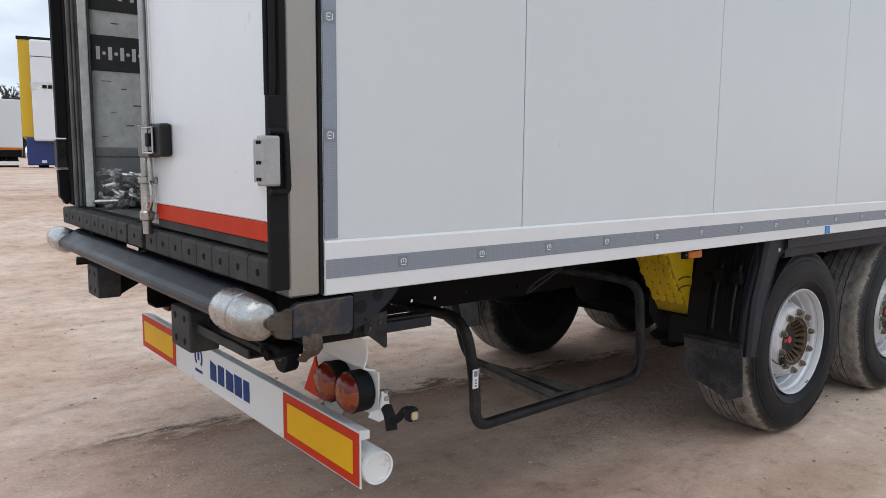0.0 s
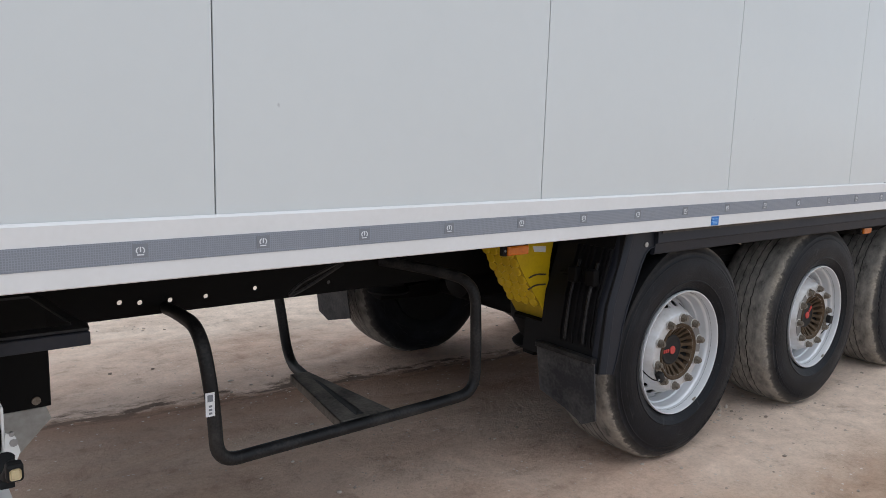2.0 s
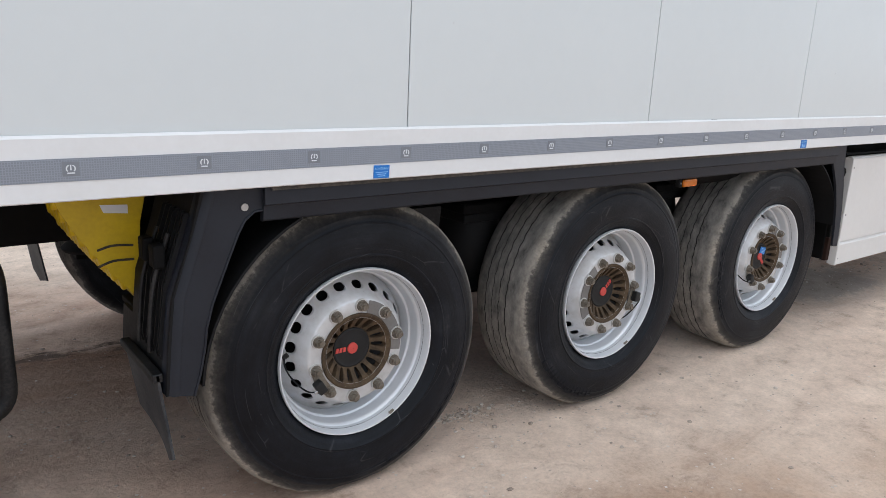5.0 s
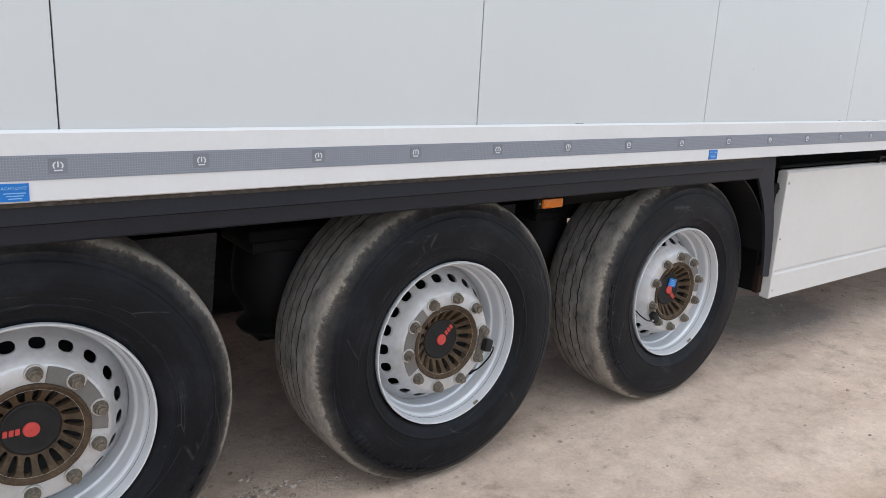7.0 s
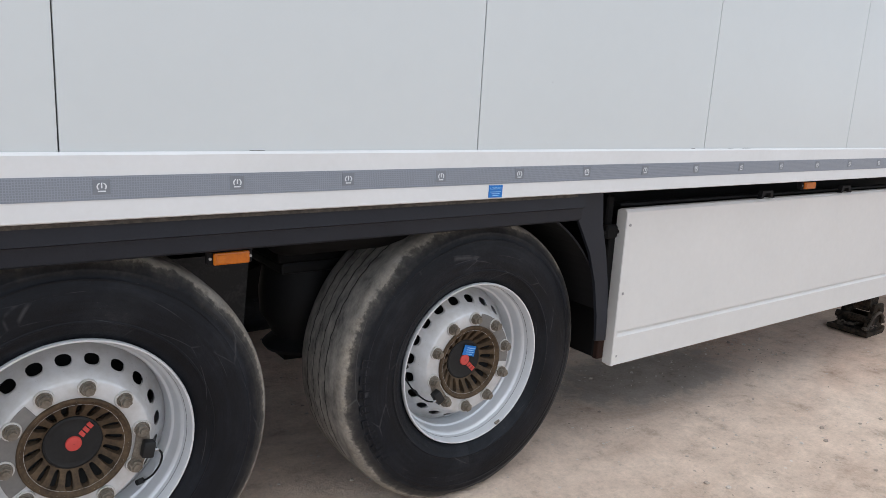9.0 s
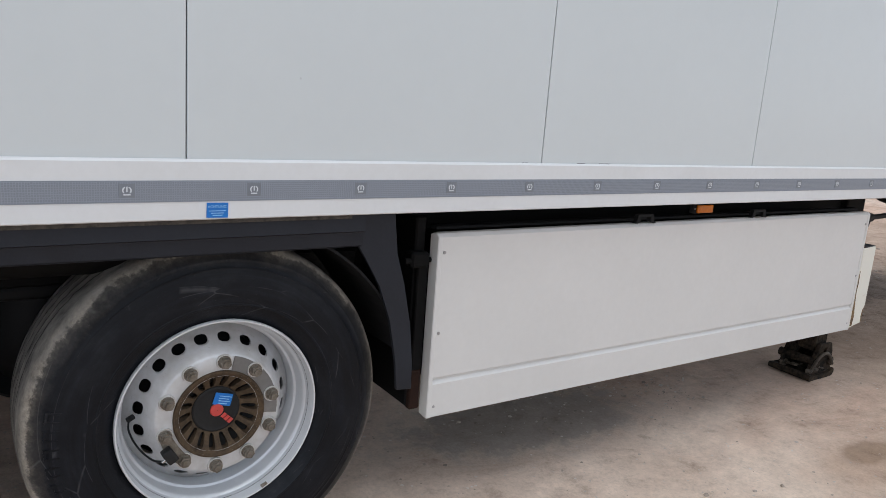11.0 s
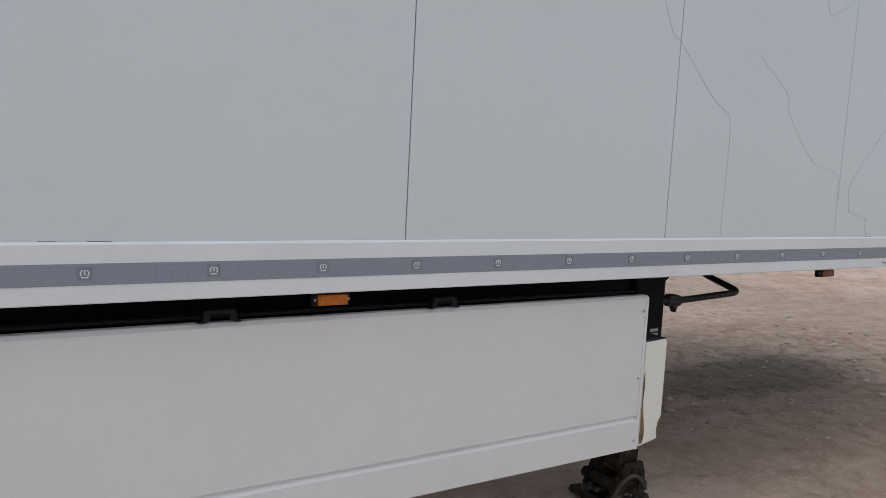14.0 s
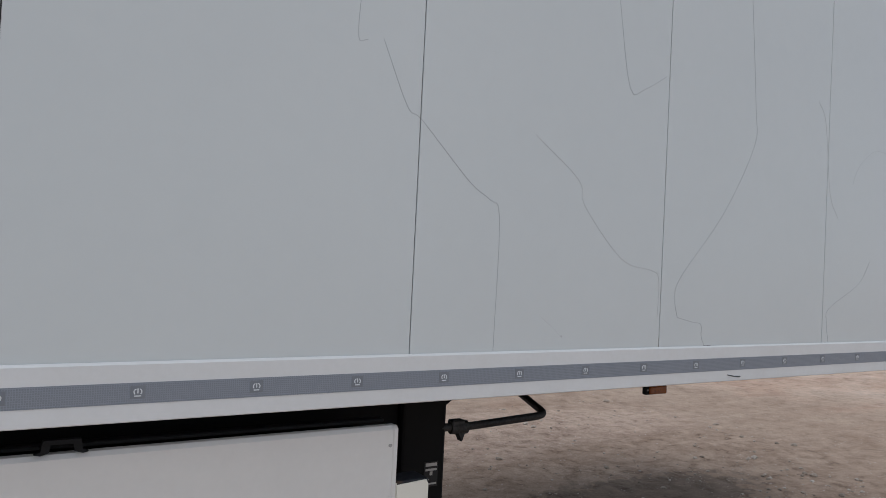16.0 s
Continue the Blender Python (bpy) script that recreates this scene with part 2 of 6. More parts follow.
def _math(op, a, b):
    t = _n.new("ShaderNodeMath")
    t.operation = op
    for k, v in enumerate((a, b)):
        if isinstance(v, (int, float)):
            t.inputs[k].default_value = v
        else:
            _l.new(v, t.inputs[k])
    return t.outputs[0]


def _steps(fac, *stops):
    t = _n.new("ShaderNodeValToRGB")
    e = t.color_ramp.elements
    while len(e) < len(stops):
        e.new(0.5)
    for k, (p, c) in enumerate(stops):
        e[k].position = p
        e[k].color = (*c, 1) if isinstance(c, tuple) else (c, c, c, 1)
    _l.new(fac, t.inputs["Fac"])
    return t.outputs["Color"]


def _blend(kind, fac, a, b):
    t = _n.new("ShaderNodeMixRGB")
    t.blend_type = kind
    for k, v in enumerate((fac, a, b)):
        if isinstance(v, tuple):
            t.inputs[k].default_value = (*v, 1)
        elif isinstance(v, (int, float)):
            t.inputs[k].default_value = v
        else:
            _l.new(v, t.inputs[k])
    return t.outputs["Color"]


def _spot(cx, cy, rx, ry, ragged, lo, hi):
    """A ragged patch round a place on the yard."""
    mp = _n.new("ShaderNodeMapping")
    mp.inputs["Scale"].default_value = (1 / rx, 1 / ry, 0)
    mp.inputs["Location"].default_value = (-cx / rx, -cy / ry, 0)
    gr = _n.new("ShaderNodeTexGradient")
    gr.gradient_type = "SPHERICAL"
    _l.new(_co.outputs["Object"], mp.inputs["Vector"])
    _l.new(mp.outputs["Vector"], gr.inputs["Vector"])
    v = _math("ADD", gr.outputs["Fac"], _math("MULTIPLY", _math("SUBTRACT", ragged, 0.5), 2.2))
    return _math("MULTIPLY", _steps(v, (lo, 0.0), (hi, 1.0)), gr.outputs["Fac"]), gr.outputs["Fac"]


_wide = _noise(0.55, 8, 0.64, (0.6, 1.2, 1), 0.5)
_streak = _noise(1.7, 9, 0.70, (0.6, 1.35, 1), 0.8)
_clod = _noise(6.5, 10, 0.72)
_grit = _noise(60.0, 5, 0.75)
_base = _steps(_wide, (0.36, (0.555, 0.385, 0.292)), (0.5, (0.65, 0.487, 0.385)), (0.64, (0.70, 0.57, 0.475)))
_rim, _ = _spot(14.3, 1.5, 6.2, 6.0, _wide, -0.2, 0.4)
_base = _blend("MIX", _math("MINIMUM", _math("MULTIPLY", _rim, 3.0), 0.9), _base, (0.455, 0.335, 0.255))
_lighter, _ = _spot(12.7, 3.7, 2.9, 1.2, _wide, -0.2, 0.5)
_base = _blend("MIX", _math("MINIMUM", _math("MULTIPLY", _lighter, 2.4), 0.75), _base, (0.60, 0.452, 0.362))
# paler behind the trailer: the stronger light there is put into the colour
_lighter, _ = _spot(3.0, 4.3, 3.4, 2.1, _wide, -0.2, 0.5)
_base = _blend("MIX", _math("MINIMUM", _math("MULTIPLY", _lighter, 2.4), 0.85), _base, (0.76, 0.632, 0.525))
_pale, _ = _spot(5.6, -0.6, 4.2, 3.2, _wide, -0.3, 0.5)
_base = _blend("MIX", _math("MINIMUM", _math("MULTIPLY", _pale, 2.4), 0.9), _base, (0.715, 0.575, 0.468))
_base = _blend("MULTIPLY", 1, _base, _steps(_streak, (0.30, (0.76, 0.71, 0.68)), (0.46, (0.96, 0.945, 0.94)), (0.64, (1.08, 1.085, 1.09))))
# a brown rut under the rear overhang, darkening towards its broken far edge
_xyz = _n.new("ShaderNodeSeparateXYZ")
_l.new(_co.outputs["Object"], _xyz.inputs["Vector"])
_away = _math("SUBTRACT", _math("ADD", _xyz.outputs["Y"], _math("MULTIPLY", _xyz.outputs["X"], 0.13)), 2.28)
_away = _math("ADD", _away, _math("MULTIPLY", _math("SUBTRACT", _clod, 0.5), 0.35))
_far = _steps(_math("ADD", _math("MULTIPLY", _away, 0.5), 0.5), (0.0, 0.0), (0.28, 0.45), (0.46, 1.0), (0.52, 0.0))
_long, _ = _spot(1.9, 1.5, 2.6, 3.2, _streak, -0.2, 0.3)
_browned = _math("MULTIPLY", _far, _math("MINIMUM", _math("MULTIPLY", _long, 3.0), 1.0))
_base = _blend("MIX", _math("MULTIPLY", _browned, 0.86), _base, (0.25, 0.130, 0.078))
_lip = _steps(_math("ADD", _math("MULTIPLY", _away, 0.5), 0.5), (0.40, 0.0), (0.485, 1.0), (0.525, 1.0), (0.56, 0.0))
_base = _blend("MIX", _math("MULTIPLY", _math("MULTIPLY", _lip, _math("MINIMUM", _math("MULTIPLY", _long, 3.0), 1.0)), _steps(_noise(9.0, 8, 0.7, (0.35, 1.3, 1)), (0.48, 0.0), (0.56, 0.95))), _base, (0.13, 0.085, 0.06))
_mottle = _math("ADD", _math("MULTIPLY", _noise(2.6, 9, 0.72), 0.6), _math("MULTIPLY", _clod, 0.4))
# mottled brown patches; the last one browns the dirt under the rear overhang
for _cx, _cy, _rx, _ry, _k in ((3.75, -0.85, 1.5, 0.75, 1.0), (2.6, -0.35, 0.9, 0.35, 0.7), (5.4, -1.0, 1.1, 0.4, 0.6), (8.6, -0.5, 0.7, 0.3, 0.6), (-1.2, 1.0, 1.4, 0.5, 0.5), (0.3, 0.8, 1.7, 1.1, 0.55)):
    _red, _ = _spot(_cx, _cy, _rx, _ry, _mottle, 0.05, 0.75)
    _base = _blend("MIX", _math("MINIMUM", _math("MULTIPLY", _red, 1.5 * _k), 0.72 * _k), _base, (0.40, 0.262, 0.178))
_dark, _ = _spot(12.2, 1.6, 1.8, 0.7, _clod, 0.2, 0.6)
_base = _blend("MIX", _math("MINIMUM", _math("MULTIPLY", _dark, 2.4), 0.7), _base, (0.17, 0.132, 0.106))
_grav, _ = _spot(7.35, 0.58, 1.1, 0.5, _clod, 0.15, 0.7)
_base = _blend("MIX", _math("MINIMUM", _math("MULTIPLY", _grav, 2.0), 0.7), _base, (0.25, 0.225, 0.205))
_oil, _ = _spot(8.65, -0.40, 0.28, 0.12, _clod, 0.1, 0.6)
_base = _blend("MIX", _math("MINIMUM", _math("MULTIPLY", _oil, 2.0), 0.6), _base, (0.27, 0.18, 0.115))
_base = _blend("MULTIPLY", 1, _base, _steps(_clod, (0.28, (0.58, 0.54, 0.51)), (0.44, (0.94, 0.935, 0.93)), (0.70, (1.14, 1.14, 1.14))))
_base = _blend("MULTIPLY", 1, _base, _steps(_grit, (0.32, 0.87), (0.5, 1.0), (0.72, 1.09)))
_torn = _steps(_noise(5.5, 13, 0.80, None, 0.6), (0.36, (0.42, 0.37, 0.34)), (0.47, (0.86, 0.84, 0.83)), (0.56, (1.0, 1.0, 1.0)), (0.68, (1.16, 1.16, 1.16)))
_front, _ = _spot(12.6, 2.2, 4.2, 3.4, _streak, -0.1, 0.6)
_base = _blend("MULTIPLY", _math("MINIMUM", _math("ADD", _math("MULTIPLY", _front, 1.8), _math("MULTIPLY", _steps(_noise(0.8, 5), (0.45, 0.0), (0.62, 1.0)), 0.4)), 0.95), _base, _torn)
# small stones pressed into the dirt, pale or dark by cell
_vo = _n.new("ShaderNodeTexVoronoi")
_vo.inputs["Scale"].default_value = 48
_l.new(_co.outputs["Object"], _vo.inputs["Vector"])
_sep = _n.new("ShaderNodeSeparateColor")
_l.new(_vo.outputs["Color"], _sep.inputs["Color"])
_in = _math("LESS_THAN", _vo.outputs["Distance"], _math("MULTIPLY", _sep.outputs["Red"], 0.36))
_many = _steps(_clod, (0.40, 0.80), (0.62, 0.97))
_on = _math("MULTIPLY", _in, _math("GREATER_THAN", _sep.outputs["Green"], _many))
_base = _blend("MIX", _math("MULTIPLY", _on, 0.8), _base, _steps(_sep.outputs["Blue"], (0.0, (0.30, 0.24, 0.20)), (0.3, (0.48, 0.41, 0.35)), (1.0, (0.76, 0.70, 0.65))))
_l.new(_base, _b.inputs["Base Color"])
_b.inputs["Roughness"].default_value = 0.93
_b.inputs["Specular IOR Level"].default_value = 0.25
_bm1 = _n.new("ShaderNodeBump")
_bm1.inputs["Strength"].default_value = 0.45
_bm1.inputs["Distance"].default_value = 0.012
_l.new(_math("ADD", _grit, _math("MULTIPLY", _on, 0.5)), _bm1.inputs["Height"])
_bm2 = _n.new("ShaderNodeBump")
_bm2.inputs["Strength"].default_value = 0.6
_bm2.inputs["Distance"].default_value = 0.05
_l.new(_clod, _bm2.inputs["Height"])
_l.new(_bm1.outputs["Normal"], _bm2.inputs["Normal"])
_l.new(_bm2.outputs["Normal"], _b.inputs["Normal"])

# stones, each with a tone of its own
M_STONE = bpy.data.materials.new("mixed_gravel")
M_STONE.use_nodes = True
_n, _l = M_STONE.node_tree.nodes, M_STONE.node_tree.links
_co = _n.new("ShaderNodeTexCoord")
_geo = _n.new("ShaderNodeNewGeometry")
_tone = _steps(_geo.outputs["Random Per Island"], (0.0, (0.26, 0.205, 0.165)), (0.3, (0.42, 0.345, 0.285)), (0.8, (0.54, 0.46, 0.395)), (1.0, (0.68, 0.61, 0.55)))
_l.new(_blend("MULTIPLY", 1, _tone, _steps(_noise(90, 4), (0.3, 0.75), (0.7, 1.1))), _n["Principled BSDF"].inputs["Base Color"])
_n["Principled BSDF"].inputs["Roughness"].default_value = 0.9

# tyre rubber: dark sidewalls with rings of wear and pale cracks, a dusty tread with a ragged edge
M_TYRE = bpy.data.materials.new("worn_tyre_rubber")
M_TYRE.use_nodes = True
_n, _l = M_TYRE.node_tree.nodes, M_TYRE.node_tree.links
_b = _n["Principled BSDF"]
_co = _n.new("ShaderNodeTexCoord")
_sx = _n.new("ShaderNodeSeparateXYZ")
_l.new(_co.outputs["Object"], _sx.inputs["Vector"])
_rad = _math("SQRT", _math("ADD", _math("MULTIPLY", _sx.outputs["X"], _sx.outputs["X"]), _math("MULTIPLY", _sx.outputs["Z"], _sx.outputs["Z"])), 0.0)
_ang = _math("ARCTAN2", _sx.outputs["X"], _sx.outputs["Z"])
_info = _n.new("ShaderNodeObjectInfo")


def _polar(ka, kr, ky):
    """Coordinates round, out from and along the axle, shifted from wheel to wheel."""
    cb = _n.new("ShaderNodeCombineXYZ")
    _l.new(_math("ADD", _math("MULTIPLY", _ang, ka), _math("MULTIPLY", _info.outputs["Random"], 37.0)), cb.inputs["X"])
    _l.new(_math("MULTIPLY", _rad, kr), cb.inputs["Y"])
    _l.new(_math("MULTIPLY", _sx.outputs["Y"], ky), cb.inputs["Z"])
    return cb.outputs["Vector"]


def _round_noise(ka, kr, ky, detail, rough=0.6):
    t = _n.new("ShaderNodeTexNoise")
    t.inputs["Scale"].default_value = 1.0
    t.inputs["Detail"].default_value = detail
    t.inputs["Roughness"].default_value = rough
    _l.new(_polar(ka, kr, ky), t.inputs["Vector"])
    return t.outputs["Fac"]


_cloud = _round_noise(2.2, 7.0, 5.0, 8, 0.66)
_ringwear = _round_noise(1.6, 60.0, 20.0, 6, 0.6)
_side = _steps(_cloud, (0.34, (0.0026, 0.0034, 0.0054)), (0.52, (0.0050, 0.0063, 0.0096)), (0.66, (0.0110, 0.0128, 0.0165)), (0.82, (0.036, 0.037, 0.039)))
_side = _blend("MULTIPLY", 0.5, _side, _steps(_ringwear, (0.36, 0.55), (0.5, 1.0), (0.66, 1.75)))
# pale cracks: broken rings and short radial lines
_vo = _n.new("ShaderNodeTexVoronoi")
_vo.feature = "DISTANCE_TO_EDGE"
_vo.inputs["Scale"].default_value = 1.0
_vo.inputs["Randomness"].default_value = 0.9
_l.new(_polar(1.15, 13.0, 3.0), _vo.inputs["Vector"])
_line = _math("MULTIPLY", _steps(_vo.outputs["Distance"], (0.0, 1.0), (0.012, 0.0)), _steps(_round_noise(3.0, 9.0, 4.0, 3), (0.52, 0.0), (0.60, 1.0)))
_side = _blend("MIX", _math("MULTIPLY", _line, 0.24), _side, (0.16, 0.16, 0.165))
_scr = _math("MULTIPLY", _steps(_round_noise(26.0, 120.0, 60.0, 4, 0.7), (0.66, 0.0), (0.72, 1.0)), _steps(_round_noise(2.4, 6.0, 4.0, 4), (0.46, 0.0), (0.64, 1.0)))
_side = _blend("MIX", _math("MULTIPLY", _scr, 0.45), _side, (0.12, 0.118, 0.115))
# dust on the tread and over the shoulder
_edge = _math("ADD", _rad, _math("ADD", _math("MULTIPLY", _math("SUBTRACT", _round_noise(2.5, 6.0, 3.0, 4), 0.5), 0.035), _math("MULTIPLY", _math("SUBTRACT", _round_noise(16.0, 30.0, 14.0, 8, 0.72), 0.5), 0.045)))
_haze = _steps(_math("MULTIPLY", _math("SUBTRACT", _edge, 0.44), 10.0), (0.35, 0.0), (0.60, 0.10), (0.73, 0.28), (0.80, 1.0))
_tread = _steps(_round_noise(7.0, 8.0, 26.0, 9, 0.7), (0.30, (0.075, 0.072, 0.069)), (0.46, (0.185, 0.174, 0.160)), (0.62, (0.285, 0.265, 0.240)), (0.76, (0.40, 0.37, 0.33)))
_band = _math("MULTIPLY", _steps(_math("MULTIPLY", _math("SUBTRACT", _sx.outputs["Y"], -0.05), 10.0), (0.10, 1.0), (0.62, 0.0)), _steps(_round_noise(5.0, 10.0, 10.0, 7, 0.7), (0.36, 0.15), (0.60, 1.0)))
_tread = _blend("MIX", _math("MULTIPLY", _band, 0.85), _tread, _steps(_round_noise(40.0, 60.0, 60.0, 5, 0.7), (0.35, (0.23, 0.20, 0.165)), (0.65, (0.44, 0.39, 0.32))))
_l.new(_blend("MIX", _haze, _side, _tread), _b.inputs["Base Color"])
_l.new(_steps(_haze, (0.0, 0.50), (0.4, 0.72), (1.0, 0.92)), _b.inputs["Roughness"])
_b.inputs["Specular IOR Level"].default_value = 0.2
_bu = _n.new("ShaderNodeBump")
_bu.inputs["Strength"].default_value = 0.35
_bu.inputs["Distance"].default_value = 0.004
_l.new(_math("ADD", _round_noise(30.0, 90.0, 60.0, 6, 0.65), _math("MULTIPLY", _round_noise(3.0, 150.0, 150.0, 3), 0.5)), _bu.inputs["Height"])
_l.new(_bu.outputs["Normal"], _b.inputs["Normal"])
M_RUST = material("rust_streak", (0.06, 0.032, 0.018), (0.26, 0.165, 0.075), 14.0, 0.85, 0, 0.3, 80, 0.4, 0.95)
M_CHOCKSHADE = material("shaded_chock_gap", (0.32, 0.215, 0.008), (0.44, 0.30, 0.008), 20.0, 0.8)
M_FLAP = material("dusty_black_rubber", (0.022, 0.0235, 0.028), (0.105, 0.102, 0.10), 6.0, 0.6, 0, 0.2, 70, 0.42, 0.85, spec=0.3, mid=0.78)
M_REDRUST = material("dark_red_rust", (0.016, 0.008, 0.006), (0.035, 0.018, 0.013), 8.0, 0.8, 0, 0.2, 70, 0.5, 0.9, spec=0.15)
M_RUSTMETAL = material("tan_rusted_steel", (0.10, 0.08, 0.06), (0.045, 0.034, 0.027), 9.0, 0.6, 0.3, 0.15, 60, 0.4, 0.8)
M_MARK = material("grey_tape_print", (0.70, 0.73, 0.76), (0.60, 0.63, 0.66), 8.0, 0.5)
M_MARKERLENS = material("yellowed_clear_lens", (0.55, 0.46, 0.28), (0.42, 0.34, 0.2), 30.0, 0.2)
M_REFORANGE = material("orange_reflector", (0.52, 0.14, 0.006), (0.40, 0.10, 0.006), 40.0, 0.2, 0, 0.2, 160)
M_SEAM = material("faint_seam", (0.42, 0.445, 0.46), (0.56, 0.585, 0.60), 4.0, 0.6)


# ---- shaping helpers ----
def base_of(ob):
    """World place of a thing or part that is only shifted, never turned."""
    p = Vector((0, 0, 0))
    while ob:
        p += ob.location
        ob = ob.parent
    return p


def part(name, bm, mat, parent=None, label="", smooth=None, at=None):
    """Links a bmesh, drawn in world places, as one mesh under its parent."""
    org = Vector(at) if at is not None else (base_of(parent) if parent else Vector((0, 0, 0)))
    bmesh.ops.translate(bm, verts=bm.verts, vec=-org)
    bmesh.ops.recalc_face_normals(bm, faces=bm.faces)
    me = bpy.data.meshes.new(name)
    bm.to_mesh(me)
    bm.free()
    for m in (mat if isinstance(mat, (list, tuple)) else (mat,)):
        me.materials.append(m)
    if smooth:
        me.shade_smooth()
        me.set_sharp_from_angle(angle=radians(smooth))
    ob = new(name, me)
    ob.parent = parent
    ob.location = org - (base_of(parent) if parent else Vector((0, 0, 0)))
    return tagged(ob, label=label)


def thing(name, at, label, category, group="", kind=""):
    ob = new(name)
    ob.location = at
    ob.empty_display_size = 0.2
    return tagged(ob, label, category, group, kind)


def box(bm, x0, x1, y0, y1, z0, z1, bevel=0.0, seg=1):
    vs = [bm.verts.new((x, y, z)) for x in (x0, x1) for y in (y0, y1) for z in (z0, z1)]
    fs = [bm.faces.new([vs[i] for i in q]) for q in
          ((0, 1, 3, 2), (4, 6, 7, 5), (0, 4, 5, 1), (2, 3, 7, 6), (0, 2, 6, 4), (1, 5, 7, 3))]
    if bevel:
        es = {e for f in fs for e in f.edges}
        bmesh.ops.bevel(bm, geom=list(es), offset=bevel, segments=seg, affect="EDGES", profile=0.5)
    return bm


def prism(bm, poly, axis, a0, a1, bevel=0.0):
    """Extrudes a polygon given in the two other axes, in their order x, y, z."""
    def put(p, a):
        q = list(p)
        q.insert("xyz".index(axis), a)
        return bm.verts.new(q)
    lo, hi = [put(p, a0) for p in poly], [put(p, a1) for p in poly]
    n = len(poly)
    fs = [bm.faces.new(lo), bm.faces.new(hi[::-1])]
    fs += [bm.faces.new((lo[i], lo[(i + 1) % n], hi[(i + 1) % n], hi[i])) for i in range(n)]
    if bevel:
        es = {e for f in fs for e in f.edges}
        bmesh.ops.bevel(bm, geom=list(es), offset=bevel, segments=1, affect="EDGES")
    return bm


def frame_of(d):
    d = Vector(d).normalized()
    u = d.orthogonal().normalized()
    return d, u, d.cross(u)


def rod(bm, p0, p1, r0, r1=None, seg=16, cap=True):
    p0, p1 = Vector(p0), Vector(p1)
    r1 = r0 if r1 is None else r1
    d, u, v = frame_of(p1 - p0)
    rings = []
    for p, r in ((p0, r0), (p1, r1)):
        rings.append([bm.verts.new(p + (u * math.cos(a) + v * math.sin(a)) * r)
                      for a in (2 * math.pi * i / seg for i in range(seg))])
    for i in range(seg):
        bm.faces.new((rings[0][i], rings[0][(i + 1) % seg], rings[1][(i + 1) % seg], rings[1][i]))
    if cap:
        bm.faces.new(rings[0][::-1])
        bm.faces.new(rings[1])
    return bm


def lathe(bm, profile, centre, axis, seg=48, index=None, cap=False):
    """Turns a profile of (radius, along) about an axis direction."""
    d, u, v = frame_of(axis)
    c = Vector(centre)
    rings = [[bm.verts.new(c + d * h + (u * math.cos(a) + v * math.sin(a)) * r)
              for a in (2 * math.pi * i / seg for i in range(seg))] for r, h in profile]
    for k in range(len(rings) - 1):
        for i in range(seg):
            f = bm.faces.new((rings[k][i], rings[k][(i + 1) % seg], rings[k + 1][(i + 1) % seg], rings[k + 1][i]))
            if index:
                f.material_index = index[k]
    if cap:
        bm.faces.new(rings[0][::-1])
        bm.faces.new(rings[-1])
    return bm


def rounded(points, radius, steps=5):
    """A path with its corners rounded."""
    pts = [Vector(p) for p in points]
    out = [pts[0]]
    for a, b, c in zip(pts, pts[1:], pts[2:]):
        d0, d1 = (a - b), (c - b)
        r = min(radius, d0.length * 0.48, d1.length * 0.48)
        p, q = b + d0.normalized() * r, b + d1.normalized() * r
        for i in range(steps + 1):
            t = i / steps
            out.append(p * (1 - t) ** 2 + b * 2 * t * (1 - t) + q * t * t)
    out.append(pts[-1])
    return out


def sweep(bm, pts, r, seg=10, squash=(1, 1)):
    pts = [Vector(p) for p in pts]
    up = None
    rings = []
    for i, p in enumerate(pts):
        d = (pts[min(i + 1, len(pts) - 1)] - pts[max(i - 1, 0)]).normalized()
        if up is None:
            up = d.orthogonal().normalized()
        up = (up - d * up.dot(d)).normalized()
        v = d.cross(up)
        rings.append([bm.verts.new(p + up * math.cos(a) * r * squash[0] + v * math.sin(a) * r * squash[1])
                      for a in (2 * math.pi * k / seg for k in range(seg))])
    for a, b in zip(rings, rings[1:]):
        for k in range(seg):
            bm.faces.new((a[k], a[(k + 1) % seg], b[(k + 1) % seg], b[k]))
    bm.faces.new(rings[0][::-1])
    bm.faces.new(rings[-1])
    return bm


def smooth_curve(points, steps=6):
    """A curve through points (Catmull-Rom)."""
    p = [Vector(q) for q in points]
    p = [p[0] * 2 - p[1]] + p + [p[-1] * 2 - p[-2]]
    out = []
    for a, b, c, d in zip(p, p[1:], p[2:], p[3:]):
        for i in range(steps):
            t = i / steps
            out.append(0.5 * (2 * b + (c - a) * t + (2 * a - 5 * b + 4 * c - d) * t * t + (3 * b - a - 3 * c + d) * t ** 3))
    out.append(p[-2])
    return out


def B():
    return bmesh.new()


# ---- ground ----
def ground_height(x, y):
    """Flat under the trailer, rising to a plateau behind it."""
    t = min(1, max(0, (y - 3.2) / 15.0))
    h = 1.05 * t * t * (3 - 2 * t)
    u = min(1, max(0, (y - 26) / 15.0))
    h -= 0.6 * u * u * (3 - 2 * u)
    d = math.hypot(x - 5, y - 0.5)
    if d < 16:
        k = max(0.0, 1 - d / 16)
        h += k * (0.016 * noise.noise(Vector((x * 0.9, y * 0.9, 0))) + 0.010 * noise.noise(Vector((x * 3.1, y * 3.1, 2))) + 0.006 * noise.noise(Vector((x * 8.3, y * 8.3, 4))))
        h -= 0.012 * k
    return h


